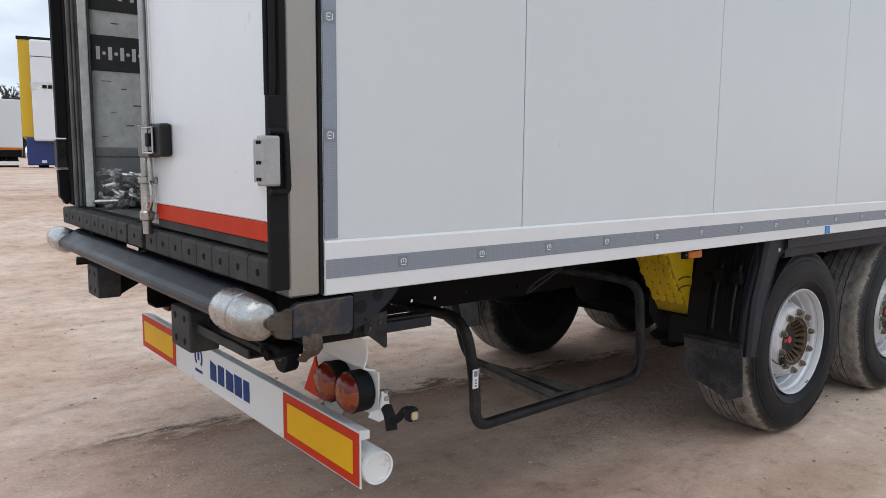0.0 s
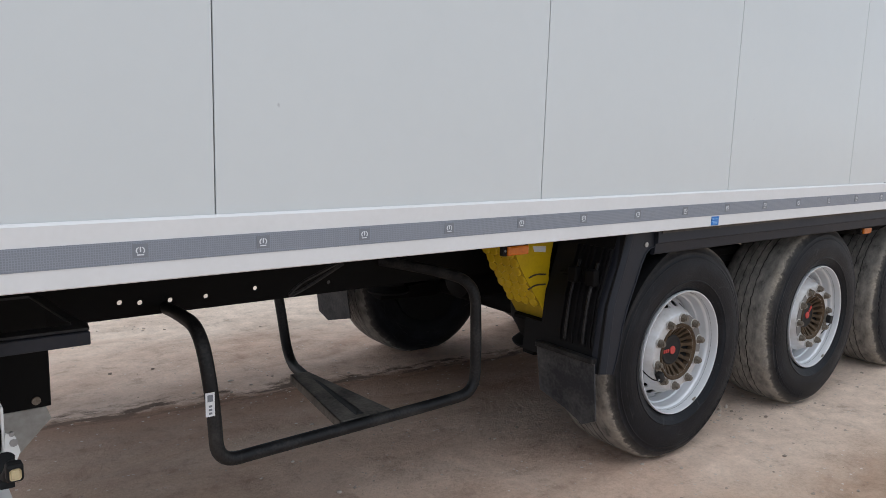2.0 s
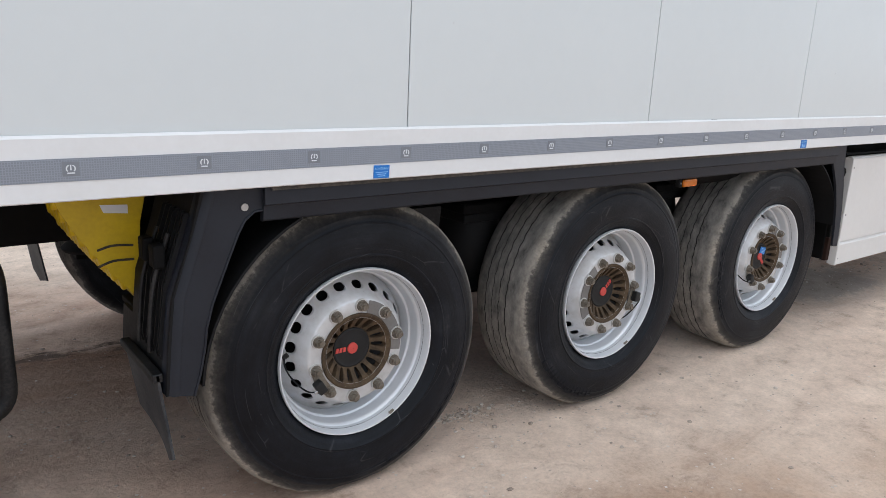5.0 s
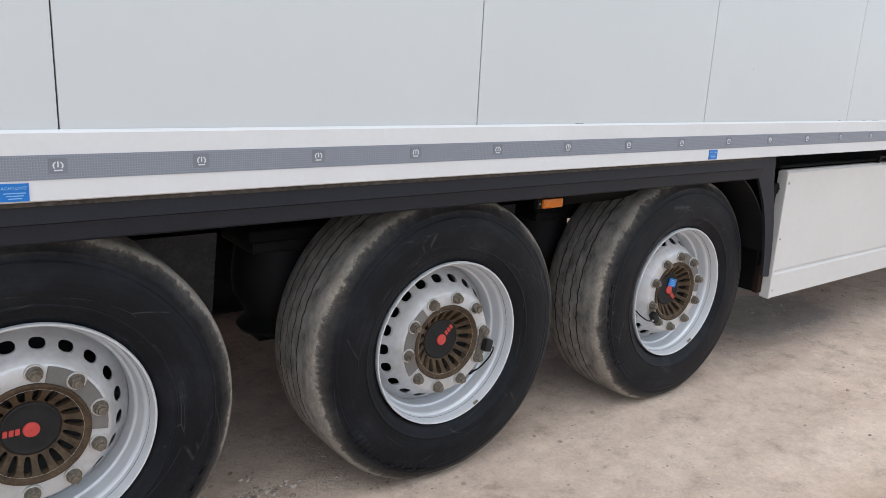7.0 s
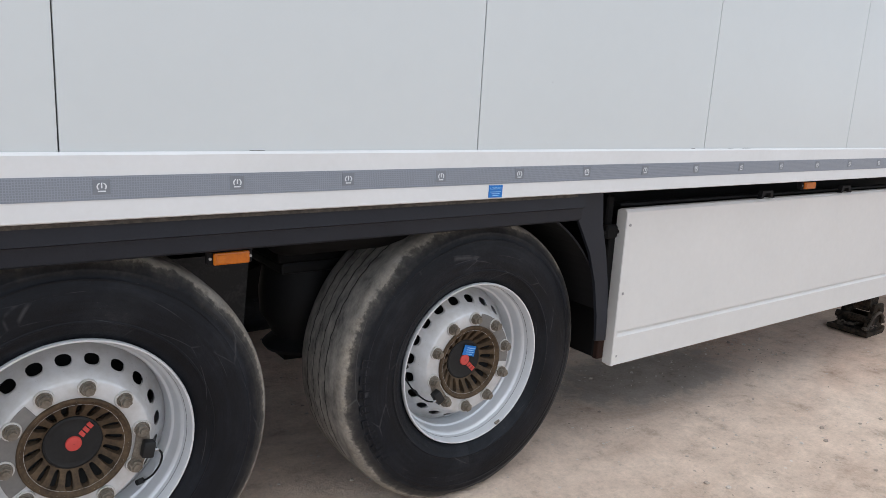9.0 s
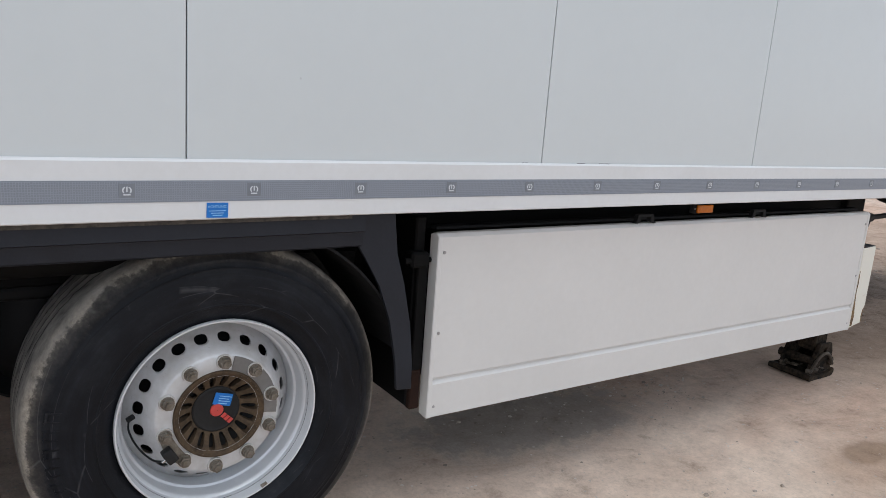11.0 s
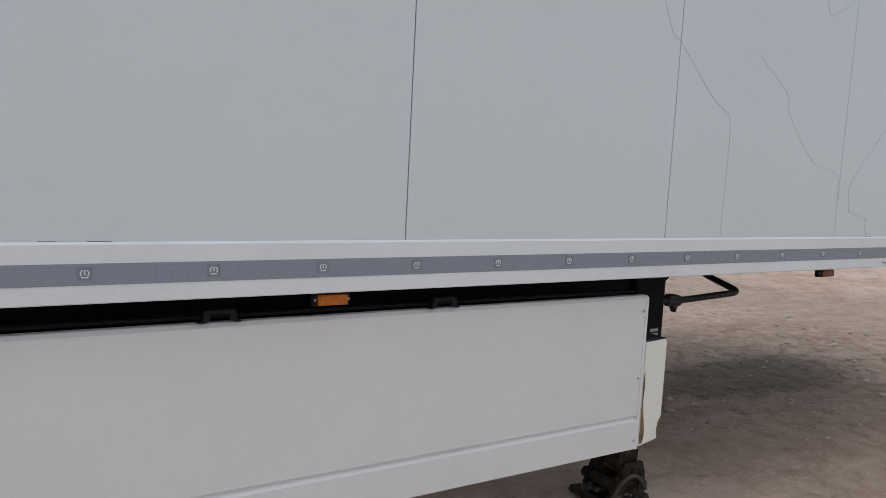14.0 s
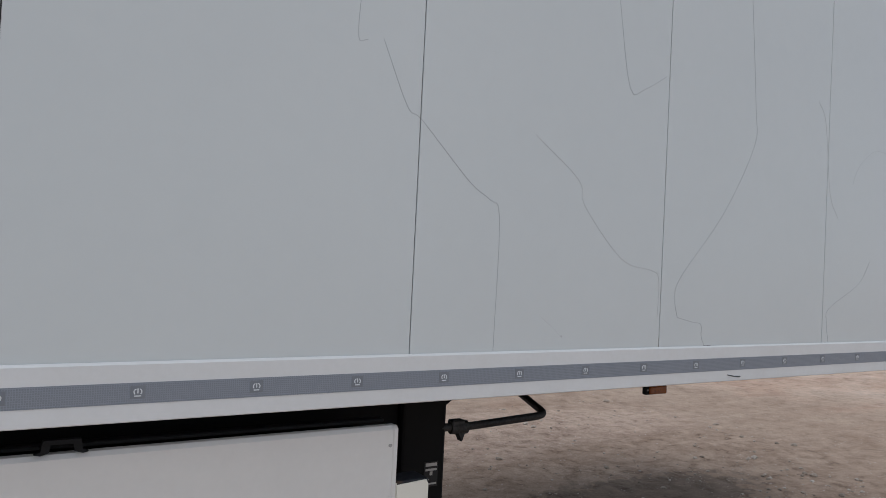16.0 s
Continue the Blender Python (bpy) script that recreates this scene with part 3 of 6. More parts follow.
def spaced(lo, hi, step, far):
    a = [lo + step * i for i in range(int((hi - lo) / step) + 1)]
    s, left, right = step, [lo], [a[-1]]
    while right[-1] < far:
        s *= 1.35
        right.append(right[-1] + s)
        left.append(left[-1] - s)
    return left[:0:-1] + a + right[1:]


def build_ground():
    xs, ys = spaced(-3, 14, 0.075, 1800), spaced(-3, 7, 0.075, 1800)
    verts = [(x, y, ground_height(x, y)) for y in ys for x in xs]
    w = len(xs)
    faces = [(j * w + i, j * w + i + 1, (j + 1) * w + i + 1, (j + 1) * w + i) for j in range(len(ys) - 1) for i in range(w - 1)]
    me = bpy.data.meshes.new("ground")
    me.from_pydata(verts, [], faces)
    me.materials.append(M_GROUND)
    me.shade_smooth()
    return tagged(new("ground", me), "pale brown packed dirt yard with scattered gravel", "ground", kind="structure")


build_ground()


def build_gravel():
    rng = random.Random(5)
    verts, faces = [], []
    t = (1 + 5 ** 0.5) / 2
    ico = [Vector(v).normalized() for v in ((-1, t, 0), (1, t, 0), (-1, -t, 0), (1, -t, 0), (0, -1, t), (0, 1, t), (0, -1, -t),
                                            (0, 1, -t), (t, 0, -1), (t, 0, 1), (-t, 0, -1), (-t, 0, 1))]
    tri = ((0, 11, 5), (0, 5, 1), (0, 1, 7), (0, 7, 10), (0, 10, 11), (1, 5, 9), (5, 11, 4), (11, 10, 2), (10, 7, 6), (7, 1, 8),
           (3, 9, 4), (3, 4, 2), (3, 2, 6), (3, 6, 8), (3, 8, 9), (4, 9, 5), (2, 4, 11), (6, 2, 10), (8, 6, 7), (9, 8, 1))
    for _ in range(9000):
        x, y = rng.uniform(-3, 15), rng.uniform(-1.9, 6)
        if rng.random() < 0.22:
            cx, cy, w, h = rng.choice(((7.3, 0.55, 0.35, 0.12), (8.3, 0.6, 0.3, 0.15), (4.0, 0.3, 0.25, 0.15), (11.9, 1.5, 0.9, 0.5), (12.6, 1.3, 0.8, 0.4), (5.2, -0.6, 0.4, 0.3), (8.0, -0.9, 0.4, 0.3), (-0.02, 1.61, 0.10, 0.04), (3.77, 0.355, 0.08, 0.02)))
            x, y = rng.gauss(cx, w), rng.gauss(cy, h)
        if noise.noise(Vector((x * 0.7, y * 1.1, 7))) < rng.uniform(-0.5, 0.35):
            continue
        s = rng.choice((0.002, 0.003, 0.003, 0.004, 0.005, 0.006, 0.009)) * rng.uniform(0.7, 1.3)
        if rng.random() < 0.006:
            s *= 1.7
        if x > 10.3 and 0.4 < y < 4.5 and rng.random() < 0.45:
            s *= rng.uniform(1.5, 3.4)
        k = len(verts)
        a, f = rng.uniform(0, 6.28), rng.uniform(0.45, 0.8)
        z = ground_height(x, y) + s * f * 0.35
        for v in ico:
            r = s * rng.uniform(0.75, 1.2)
            verts.append((x + r * (v.x * math.cos(a) - v.y * math.sin(a)) * 1.25, y + r * (v.x * math.sin(a) + v.y * math.cos(a)), z + r * v.z * f))
        faces += [(k + i, k + j, k + m) for i, j, m in tri]
    me = bpy.data.meshes.new("gravel")
    me.from_pydata(verts, [], faces)
    me.materials.append(M_STONE)
    tagged(new("gravel", me), "small pale and dark stones scattered over the dirt", "gravel", kind="stuff")


build_gravel()

# ---- the trailer: body ----
L, W = 13.35, 2.60          # length and width of the body
Z0, Z1 = 1.137, 4.0         # underside of the bottom rail, roof
PITCH, FIRST = 1.1995, 0.797
trailer = thing("semi_trailer", (6.5, 1.3, 0.0), "white refrigerated semi-trailer with one rear door open on dirt", "trailer")

# side panels, each a plate of its own with an open joint beside it
edges_x = [0.0] + [FIRST + PITCH * i for i in range(11)] + [L]
for side_y in (0.0, W):
    for a, b in zip(edges_x, edges_x[1:]):
        bm = B()
        y0, y1 = (side_y, side_y + 0.06) if side_y == 0 else (side_y - 0.06, side_y)
        box(bm, a + 0.0018, b - 0.0018, y0, y1, 1.280, Z1 - 0.08, 0.0012)
        part("side_panel", bm, M_PANEL, trailer)
    bm = B()
    yb = (0.008, 0.056) if side_y == 0 else (W - 0.056, W - 0.008)
    box(bm, 0.01, L - 0.01, *yb, 1.30, Z1 - 0.1)
    part("panel_core", bm, M_DARKGAP, trailer, "dark sealant behind the panel joints")
    bm = B()
    s = -1 if side_y == 0 else 1
    prism(bm, [(side_y + s * 0.0015, 1.297), (side_y + s * 0.004, 1.2965), (side_y + s * 0.010, 1.290), (side_y + s * 0.010, 1.140), (side_y + s * 0.006, Z0),
               (side_y - s * 0.055, Z0), (side_y - s * 0.055, 1.15), (side_y - s * 0.002, 1.16), (side_y + s * 0.0015, 1.20)], "x", 0.004, L)
    part("bottom_rail", bm, M_RAIL, trailer)
    bm = B()
    box(bm, 0.0, L, side_y + min(s * 0.012, -s * 0.05), side_y + max(s * 0.012, -s * 0.05), Z1 - 0.08, Z1 + 0.02, 0.01)
    part("top_rail", bm, M_RAIL, trailer)

bm = B()
box(bm, 0.0, L, 0.06, W - 0.06, Z1 - 0.07, Z1 - 0.01)
part("roof", bm, M_PANEL, trailer)
bm = B()
box(bm, L - 0.05, L, 0.06, W - 0.06, 1.15, Z1 - 0.07)
part("front_wall", bm, M_PANEL, trailer)
bm = B()
box(bm, -0.06, L - 0.05, 0.06, W - 0.06, 1.142, 1.245)
part("load_floor", bm, M_SEALGREY, trailer, "dark scuffed load floor")

# silver tape with small printed marks
TAPE_Y = -0.0115
bm = B()
box(bm, 0.006, L - 0.3, TAPE_Y, -0.0095, 1.1865, 1.242)
tape = part("reflective_tape", bm, M_TAPE, trailer, "silver honeycomb reflective tape with small printed marks")


def tape_mark(x, z, y=TAPE_Y, turned=False):
    """A pale ring-and-bar mark on a darker square."""
    bm = B()
    def q(u, v):
        return (x + u, z + v) if not turned else (x - v, z + u)
    w = 0.019
    prism(bm, [q(-w, -w * 0.92), q(w, -w * 0.92), q(w, w * 0.92), q(-w, w * 0.92)], "y", y - 0.0012, y - 0.0004)
    for f in bm.faces:
        f.material_index = 0
    n0 = len(bm.faces)
    def bar(u0, u1, v0, v1):
        prism(bm, [q(u0, v0), q(u1, v0), q(u1, v1), q(u0, v1)], "y", y - 0.0022, y - 0.0013)
    bar(-0.0085, 0.0085, -0.0115, -0.0085)
    bar(-0.0015, 0.0015, -0.003, 0.010)
    pts = [(0.0115 * math.cos(radians(v)), 0.0098 * math.sin(radians(v)) + 0.001) for v in (225, 200, 170, 140, 115)]
    for sgn in (-1, 1):
        for (a, b), (c, d) in zip(pts, pts[1:]):
            a2, b2, c2, d2 = a * 0.72, b * 0.8, c * 0.72, d * 0.8
            prism(bm, [q(sgn * a, b), q(sgn * c, d), q(sgn * c2, d2), q(sgn * a2, b2)], "y", y - 0.0022, y - 0.0013)
    bm.faces.ensure_lookup_table()
    for f in list(bm.faces)[n0:]:
        f.material_index = 1
    return part("tape_mark", bm, [M_TAPEMARK, M_MARK], tape)


for i in range(40):
    tape_mark(0.277 + 0.3232 * i, 1.217)
bm = B()
box(bm, 0.006, 0.050, -0.0042, -0.0008, 1.302, Z1 - 0.12)
corner_tape = part("corner_tape", bm, M_TAPE, trailer, "upright silver reflective tape")
for i in range(7):
    tape_mark(0.027, 1.597 + 0.327 * i, -0.0042, True).parent = corner_tape

# repair seams on the front half of the side
def repair_seam(pts, mat):
    bm = B()
    sweep(bm, smooth_curve([(x, -0.0003, z) for x, z in pts], 4), 0.0008, 5)
    part("repair_seam", bm, mat, trailer, "thin dirty seam of a repaired panel")


repair_seam([(8.99, 2.72), (8.958, 2.45), (8.953, 2.294), (8.985, 2.292)], M_CRACK)
repair_seam([(9.043, 2.304), (9.142, 2.102), (9.198, 2.069), (9.40, 1.885), (9.49, 1.83), (9.537, 1.765), (9.535, 1.30)], M_CRACK)
repair_seam([(10.03, 2.95), (10.084, 2.678), (10.16, 2.34), (10.25, 2.35), (10.372, 2.421)], M_CRACK)
repair_seam([(10.92, 2.95), (10.984, 2.392), (10.983, 2.208), (10.779, 1.879), (10.514, 1.594), (10.48, 1.50), (10.50, 1.42)], M_CRACK)
repair_seam([(10.50, 1.42), (10.60, 1.40), (10.656, 1.39), (10.66, 1.34), (10.681, 1.30)], M_CRACK)
repair_seam([(9.684, 2.087), (9.908, 1.941), (9.943, 1.846), (10.155, 1.65), (10.321, 1.615), (10.375, 1.58), (10.376, 1.42)], M_SEAM)
repair_seam([(11.49, 2.50), (11.56, 2.40), (11.62, 2.05), (11.70, 1.93)], M_SEAM)
repair_seam([(12.15, 2.32), (12.02, 2.31), (11.88, 2.21), (11.83, 2.12)], M_SEAM)
repair_seam([(12.02, 1.72), (11.92, 1.60), (11.65, 1.47), (11.63, 1.40), (11.65, 1.30)], M_CRACK)
bm = B()
sweep(bm, [(10.84, -0.011, 1.166), (10.89, -0.0115, 1.158), (10.93, -0.011, 1.156)], 0.004, 5, (1, 0.4))
part("scrape", bm, M_SLOTPLATE, trailer, "dark scrape on the bottom rail")

# open spots in the sealant along the top of the rail
for x, w in ((6.98, 0.02), (7.10, 0.03), (6.72, 0.012), (4.86, 0.02), (10.70, 0.025)):
    bm = B()
    box(bm, x - w, x + w, -0.0020, 0.0, 1.2972, 1.2984)
    part("sealant_gap", bm, M_DARKGAP, trailer)

# chips and a scratch in the panel paint
for x, z, w, h in ((0.977, 1.586, 0.004, 0.007), (9.852, 1.347, 0.006, 0.005), (3.36, 1.62, 0.003, 0.003), (5.9, 1.52, 0.003, 0.004)):
    bm = B()
    prism(bm, [(x - w, z), (x - w * 0.3, z + h), (x + w, z + h * 0.4), (x + w * 0.5, z - h)], "y", -0.0006, 0.0002)
    part("paint_chip", bm, M_SEAM, trailer)
bm = B()
sweep(bm, [(9.751, -0.0003, 1.418), (9.80, -0.0003, 1.385), (9.845, -0.0003, 1.350)], 0.0004, 5)
part("scratch", bm, M_SEAM, trailer)

# ---- rear frame, door, interior ----
for y0, y1, sy in ((0.0, 0.10, 1), (W - 0.10, W, -1)):
    bm = B()
    box(bm, -0.103, -0.006, y0 + 0.002, y1 - 0.002, Z0 + 0.002, Z1, 0.006)
    part("rear_post", bm, M_STEEL, trailer, "grey steel corner post")
    bm = B()
    box(bm, -0.006, 0.004, y0 - 0.001, y1, Z0 + 0.004, Z1)
    part("post_gap_seal", bm, M_GASKET, trailer)
bm = B()
box(bm, -0.10, 0.0, 0.1, W - 0.1, Z1 - 0.16, Z1)
part("rear_header", bm, M_STEEL, trailer)

# black corner cover: solid below, a raised lip with a slot above the hinge
for z0, z1 in ((1.165, 1.70),):
    bm = B()
    prism(bm, [(-0.104, 0.0), (-0.146, 0.0), (-0.156, 0.008), (-0.158, 0.024), (-0.104, 0.034)], "z", z0, z1, 0.002)
    part("corner_cover", bm, M_GASKET, trailer)
bm = B()
prism(bm, [(-0.104, 0.002), (-0.122, 0.003), (-0.128, 0.010), (-0.130, 0.03), (-0.104, 0.034)], "z", 1.70, Z1 - 0.2)
part("corner_cover", bm, M_GASKET, trailer)
bm = B()
sweep(bm, rounded([(-0.14, 0.006, Z1 - 0.25), (-0.142, 0.006, 1.76), (-0.14, 0.014, 1.70)], 0.03), 0.010, 8)
sweep(bm, rounded([(-0.150, 0.026, Z1 - 0.25), (-0.150, 0.026, 1.70)], 0.03), 0.008, 8)
part("corner_lip", bm, M_GASKET, trailer)

door = part("rear_door", box(B(), -0.142, -0.05, 0.045, 1.022, 1.352, Z1 - 0.17, 0.004), M_DOOR, trailer, "white closed rear door")
part("red_strip", box(B(), -0.1425, -0.05, 0.045, 1.022, 1.296, 1.351, 0.002), M_RED, door, "red strip along the door foot")
part("door_seal", box(B(), -0.135, -0.05, 0.04, 1.19, 1.262, 1.2955, 0.003), M_BUMPRUB, door)
part("door_edge", box(B(), -0.138, -0.05, 1.0225, 1.098, 1.27, Z1 - 0.17, 0.004), M_ALU, door, "aluminium edge profile")
part("edge_bead", box(B(), -0.147, -0.1385, 1.022, 1.030, 1.352, Z1 - 0.17, 0.002), M_RAIL, door, "white edge bead")
part("edge_seal", box(B(), -0.142, -0.02, 1.0985, 1.140, 1.26, Z1 - 0.17, 0.006), M_GASKET, door)
part("red_edge", box(B(), -0.1435, -0.05, 0.036, 0.0445, 1.296, Z1 - 0.17), M_RED, door)
for zc in (1.524, 2.35, 3.1):
    bm = B()
    box(bm, -0.181, -0.135, -0.022, 0.034, zc - 0.068, zc + 0.068, 0.006, 2)
    box(bm, -0.160, -0.143, 0.030, 0.10, zc - 0.06, zc + 0.06, 0.003)
    hinge = part("hinge", bm, M_ALU, door, "scuffed aluminium hinge block")
    for yy in (0.008, 0.024):
        for dz in (-0.05, -0.005, 0.05):
            part("hinge_bolt", rod(B(), (-0.1840, yy, zc + dz), (-0.180, yy, zc + dz), 0.005, seg=8), M_CHASSIS, door)
    bm = B()
    sweep(bm, rounded([(-0.16, -0.006, zc + 0.080), (-0.112, -0.008, zc + 0.082), (-0.108, -0.010, zc - 0.07), (-0.112, -0.008, zc - 0.084), (-0.16, -0.006, zc - 0.082)], 0.02), 0.009, 8)
    part("hinge_arm", bm, M_GASKET, hinge)
# lock box with lever and rods
bm = B()
box(bm, -0.185, -0.1425, 0.815, 0.93, 1.530, 1.648, 0.012, 3)
lock = part("lock_box", bm, M_CAP, door, "black lock box with steel front")
part("lock_front", box(B(), -0.192, -0.1445, 0.9305, 1.062, 1.526, 1.650, 0.008, 2), M_GLOSSBLACK, lock, "glossy black lock front")
bm = B()
for p in ([(0.875, 1.543), (0.875, 1.634), (0.990, 1.634), (0.990, 1.543)],):
    for a, b in zip(p, p[1:] + p[:1]):
        rod(bm, (-0.194, *a), (-0.194, *b), 0.0038, seg=8)
part("lock_bezel", bm, M_CHROME, lock, "worn bright bezel", 40)
part("lock_recess", box(B(), -0.1945, -0.1925, 0.935, 0.985, 1.548, 1.630, 0), M_ALU, lock)
part("lock_latch", box(B(), -0.208, -0.1950, 0.895, 0.922, 1.565, 1.615, 0.005, 2), M_CAP, lock)
part("latch_plate", box(B(), -0.1935, -0.1855, 0.88, 0.9295, 1.548, 1.630, 0.003), M_GLOSSBLACK, lock)
bm = B()
rod(bm, (-0.156, 1.066, 1.652), (-0.156, 1.066, Z1 - 0.2), 0.014, seg=12)
part("lock_rod", bm, M_ALU, door, "galvanised locking rod", 40)
bm = B()
rod(bm, (-0.165, 1.07, 1.45), (-0.165, 1.07, 1.525), 0.016, seg=12)
part("lock_rod", bm, M_CHROME, door, "bare steel rod below the lock", 40)
part("pull_rod", rod(B(), (-0.172, 0.985, 1.44), (-0.172, 0.99, 1.53), 0.009, seg=10), M_CHROME, door, "", 40)
bm = B()
lathe(bm, [(0.001, 1.235), (0.017, 1.237), (0.018, 1.285), (0.026, 1.292), (0.027, 1.318), (0.020, 1.326), (0.020, 1.425), (0.026, 1.430), (0.026, 1.452), (0.001, 1.456)], (-0.172, 1.045, 0), (0, 0, 1), 20)
sleeve = part("rod_sleeve", bm, M_CHROME, door, "scuffed bright rod sleeve", 35)
bm = B()
sweep(bm, rounded([(-0.172, 1.03, 1.437), (-0.172, 0.985, 1.434), (-0.172, 0.982, 1.35), (-0.172, 1.02, 1.325)], 0.025), 0.006, 8)
part("sleeve_loop", bm, M_CHROME, sleeve, "", 60)
for zc in (1.305, 1.44):
    part("sleeve_clip", box(B(), -0.155, -0.14, 1.0, 1.09, zc - 0.012, zc + 0.012, 0.003), M_ALU, sleeve)

# left jamb and lining inside the open half
bm = B()
box(bm, -0.03, L - 0.06, W - 0.066, W - 0.0605, 1.25, Z1 - 0.07)
lining = part("inner_lining", bm, M_LINING, trailer, "scuffed pale grey inner wall")
bm = B()
box(bm, -0.03, L - 0.06, 0.0605, 0.066, 1.25, Z1 - 0.07)
part("inner_lining", bm, M_LINING, trailer, "scuffed pale grey inner wall")
part("kick_plate", box(B(), -0.02, L - 0.06, W - 0.078, W - 0.067, 1.246, 1.518, 0.003), M_KICK, lining, "aluminium kick plate")
part("kick_rail", box(B(), -0.02, L - 0.06, W - 0.084, W - 0.067, 1.522, 1.572, 0.004), M_KICK, lining)
for i, (x, z, ln) in enumerate(((0.06, 1.93, 0.05), (0.16, 1.89, 0.03), (0.22, 1.80, 0.06), (0.10, 1.76, 0.03), (0.30, 1.90, 0.05), (0.18, 1.69, 0.04), (0.05, 1.63, 0.03), (0.12, 2.24, 0.04), (0.27, 2.21, 0.03))):
    part("scuff", box(B(), x, x + ln, W - 0.0682, W - 0.0655, z, z + 0.004 + 0.002 * (i % 3)), M_PATCH, lining)
for z in (2.080, 2.40):
    plate = part("slotted_plate", box(B(), 0.012, 0.38, W - 0.075, W - 0.0665, z - 0.095, z + 0.095, 0.003), M_SLOTPLATE, lining, "dark plate with bright slots")
    for i in range(6):
        part("slot", box(B(), 0.036 + 0.0625 * i, 0.056 + 0.0625 * i, W - 0.0775, W - 0.0755, z - 0.035, z + 0.035, 0), M_PAPER, plate)
        part("slot_hole", rod(B(), (0.077 + 0.0625 * i, W - 0.0775, z), (0.077 + 0.0625 * i, W - 0.0755, z), 0.010, seg=12), M_LINING, plate)
part("jamb", box(B(), -0.060, -0.016, 2.470, 2.5015, 1.25, Z1 - 0.16, 0.004), M_LINING, trailer, "pale door jamb")
bm = B()
for x0, x1, y0 in ((-0.0145, -0.001, 2.478), (-0.076, -0.062, 2.474), (-0.093, -0.079, 2.464), (-0.113, -0.096, 2.470)):
    box(bm, x0, x1, y0, 2.5012, 1.255, Z1 - 0.16, 0.004)
part("jamb_seal", bm, M_SEALGREY, trailer, "ribbed black door seals")
bm = B()
prism(bm, [(-0.121, W - 0.002), (-0.160, W), (-0.172, W - 0.01), (-0.172, W - 0.055), (-0.121, W - 0.058)], "z", 1.62, Z1 - 0.2, 0.003)
box(bm, -0.1205, -0.098, 2.503, W - 0.004, 1.262, Z1 - 0.2, 0.003)
part("corner_cover", bm, M_GASKET, trailer)
bm = B()
box(bm, -0.178, -0.128, W - 0.055, W + 0.015, 1.456, 1.612, 0.005)
hinge = part("hinge", bm, M_TUBE, trailer, "dark steel hinge with bright worn edges")
bm = B()
for z in (1.458, 1.610):
    box(bm, -0.181, -0.126, W - 0.057, W + 0.017, z - 0.004, z + 0.004, 0.001)
part("hinge_edge", bm, M_CHROME, hinge)
bm = B()
prism(bm, [(-0.172, 1.30), (-0.175, 1.45), (-0.128, 1.452), (-0.121, 1.285), (-0.135, 1.262), (-0.150, 1.268), (-0.155, 1.292)], "y", W - 0.05, W, 0.003)
part("corner_foot", bm, M_GASKET, trailer, "torn black rubber corner foot")

# sill and rubber docking strip
bm = B()
box(bm, -0.10, -0.06, 0.10, W - 0.10, Z0, 1.255, 0.004)
part("rear_sill", bm, M_CHASSIS, trailer)


def dock_block(y0, y1):
    bm = B()
    prism(bm, [(-0.157, 1.165), (-0.157, 1.243), (-0.150, 1.2505), (-0.10, 1.2505), (-0.10, 1.165)], "y", y0 + 0.0015, y1 - 0.0015, 0.0035)
    ob = part("rubber_block", bm, M_BUMPRUB, trailer)
    # dark disc on the face stands in for the shaded bolt hole
    bm = B()
    rod(bm, (-0.1585, (y0 + y1) / 2, 1.207), (-0.1565, (y0 + y1) / 2, 1.207), 0.011, seg=10)
    part("block_bolt", bm, M_CHASSIS, ob)


for y0, y1, n in ((0.025, 1.13, 8), (1.18, 1.372, 1), (1.392, 2.58, 8)):
    for i in range(n):
        dock_block(y0 + (y1 - y0) * i / n, y0 + (y1 - y0) * (i + 1) / n)

# docking roller with steel drums at both ends
RX, RZ = -0.188, 1.084
bm = B()
prism(bm, [(RX + 0.06, RZ + 0.056), (RX + 0.03, RZ + 0.052), (RX - 0.034, RZ + 0.018), (RX - 0.046, RZ + 0.002), (RX - 0.044, RZ - 0.020), (RX - 0.034, RZ - 0.030), (RX + 0.06, RZ - 0.030)], "y", 0.225, W - 0.225, 0.006)
roller = part("dock_roller", bm, M_ROLLER, trailer, "long black docking roller")
drum_profile = [(0.0, -0.005), (0.033, -0.003), (0.048, 0.004), (0.058, 0.02), (0.063, 0.05), (0.065, 0.10), (0.058, 0.103), (0.058, 0.112), (0.0655, 0.115), (0.065, 0.21), (0.062, 0.235), (0.054, 0.25), (0.03, 0.255)]
bm = B()
lathe(bm, drum_profile, (RX, 0.0, RZ), (0, 1, 0), 32)
part("end_drum", bm, M_CHROME, roller, "scuffed stainless end drum", 40)
bm = B()
lathe(bm, drum_profile, (RX, W + 0.0, RZ), (0, -1, 0), 32)
part("end_drum", bm, M_CHROME, roller, "scuffed stainless end drum", 40)
for y0, y1 in ((-0.018, 0.02), (W + 0.016, W - 0.02)):
    part("axle_bolt", rod(B(), (RX + 0.022, y0, RZ - 0.008), (RX + 0.022, y1, RZ - 0.008), 0.018, seg=14), M_RUSTMETAL, roller)
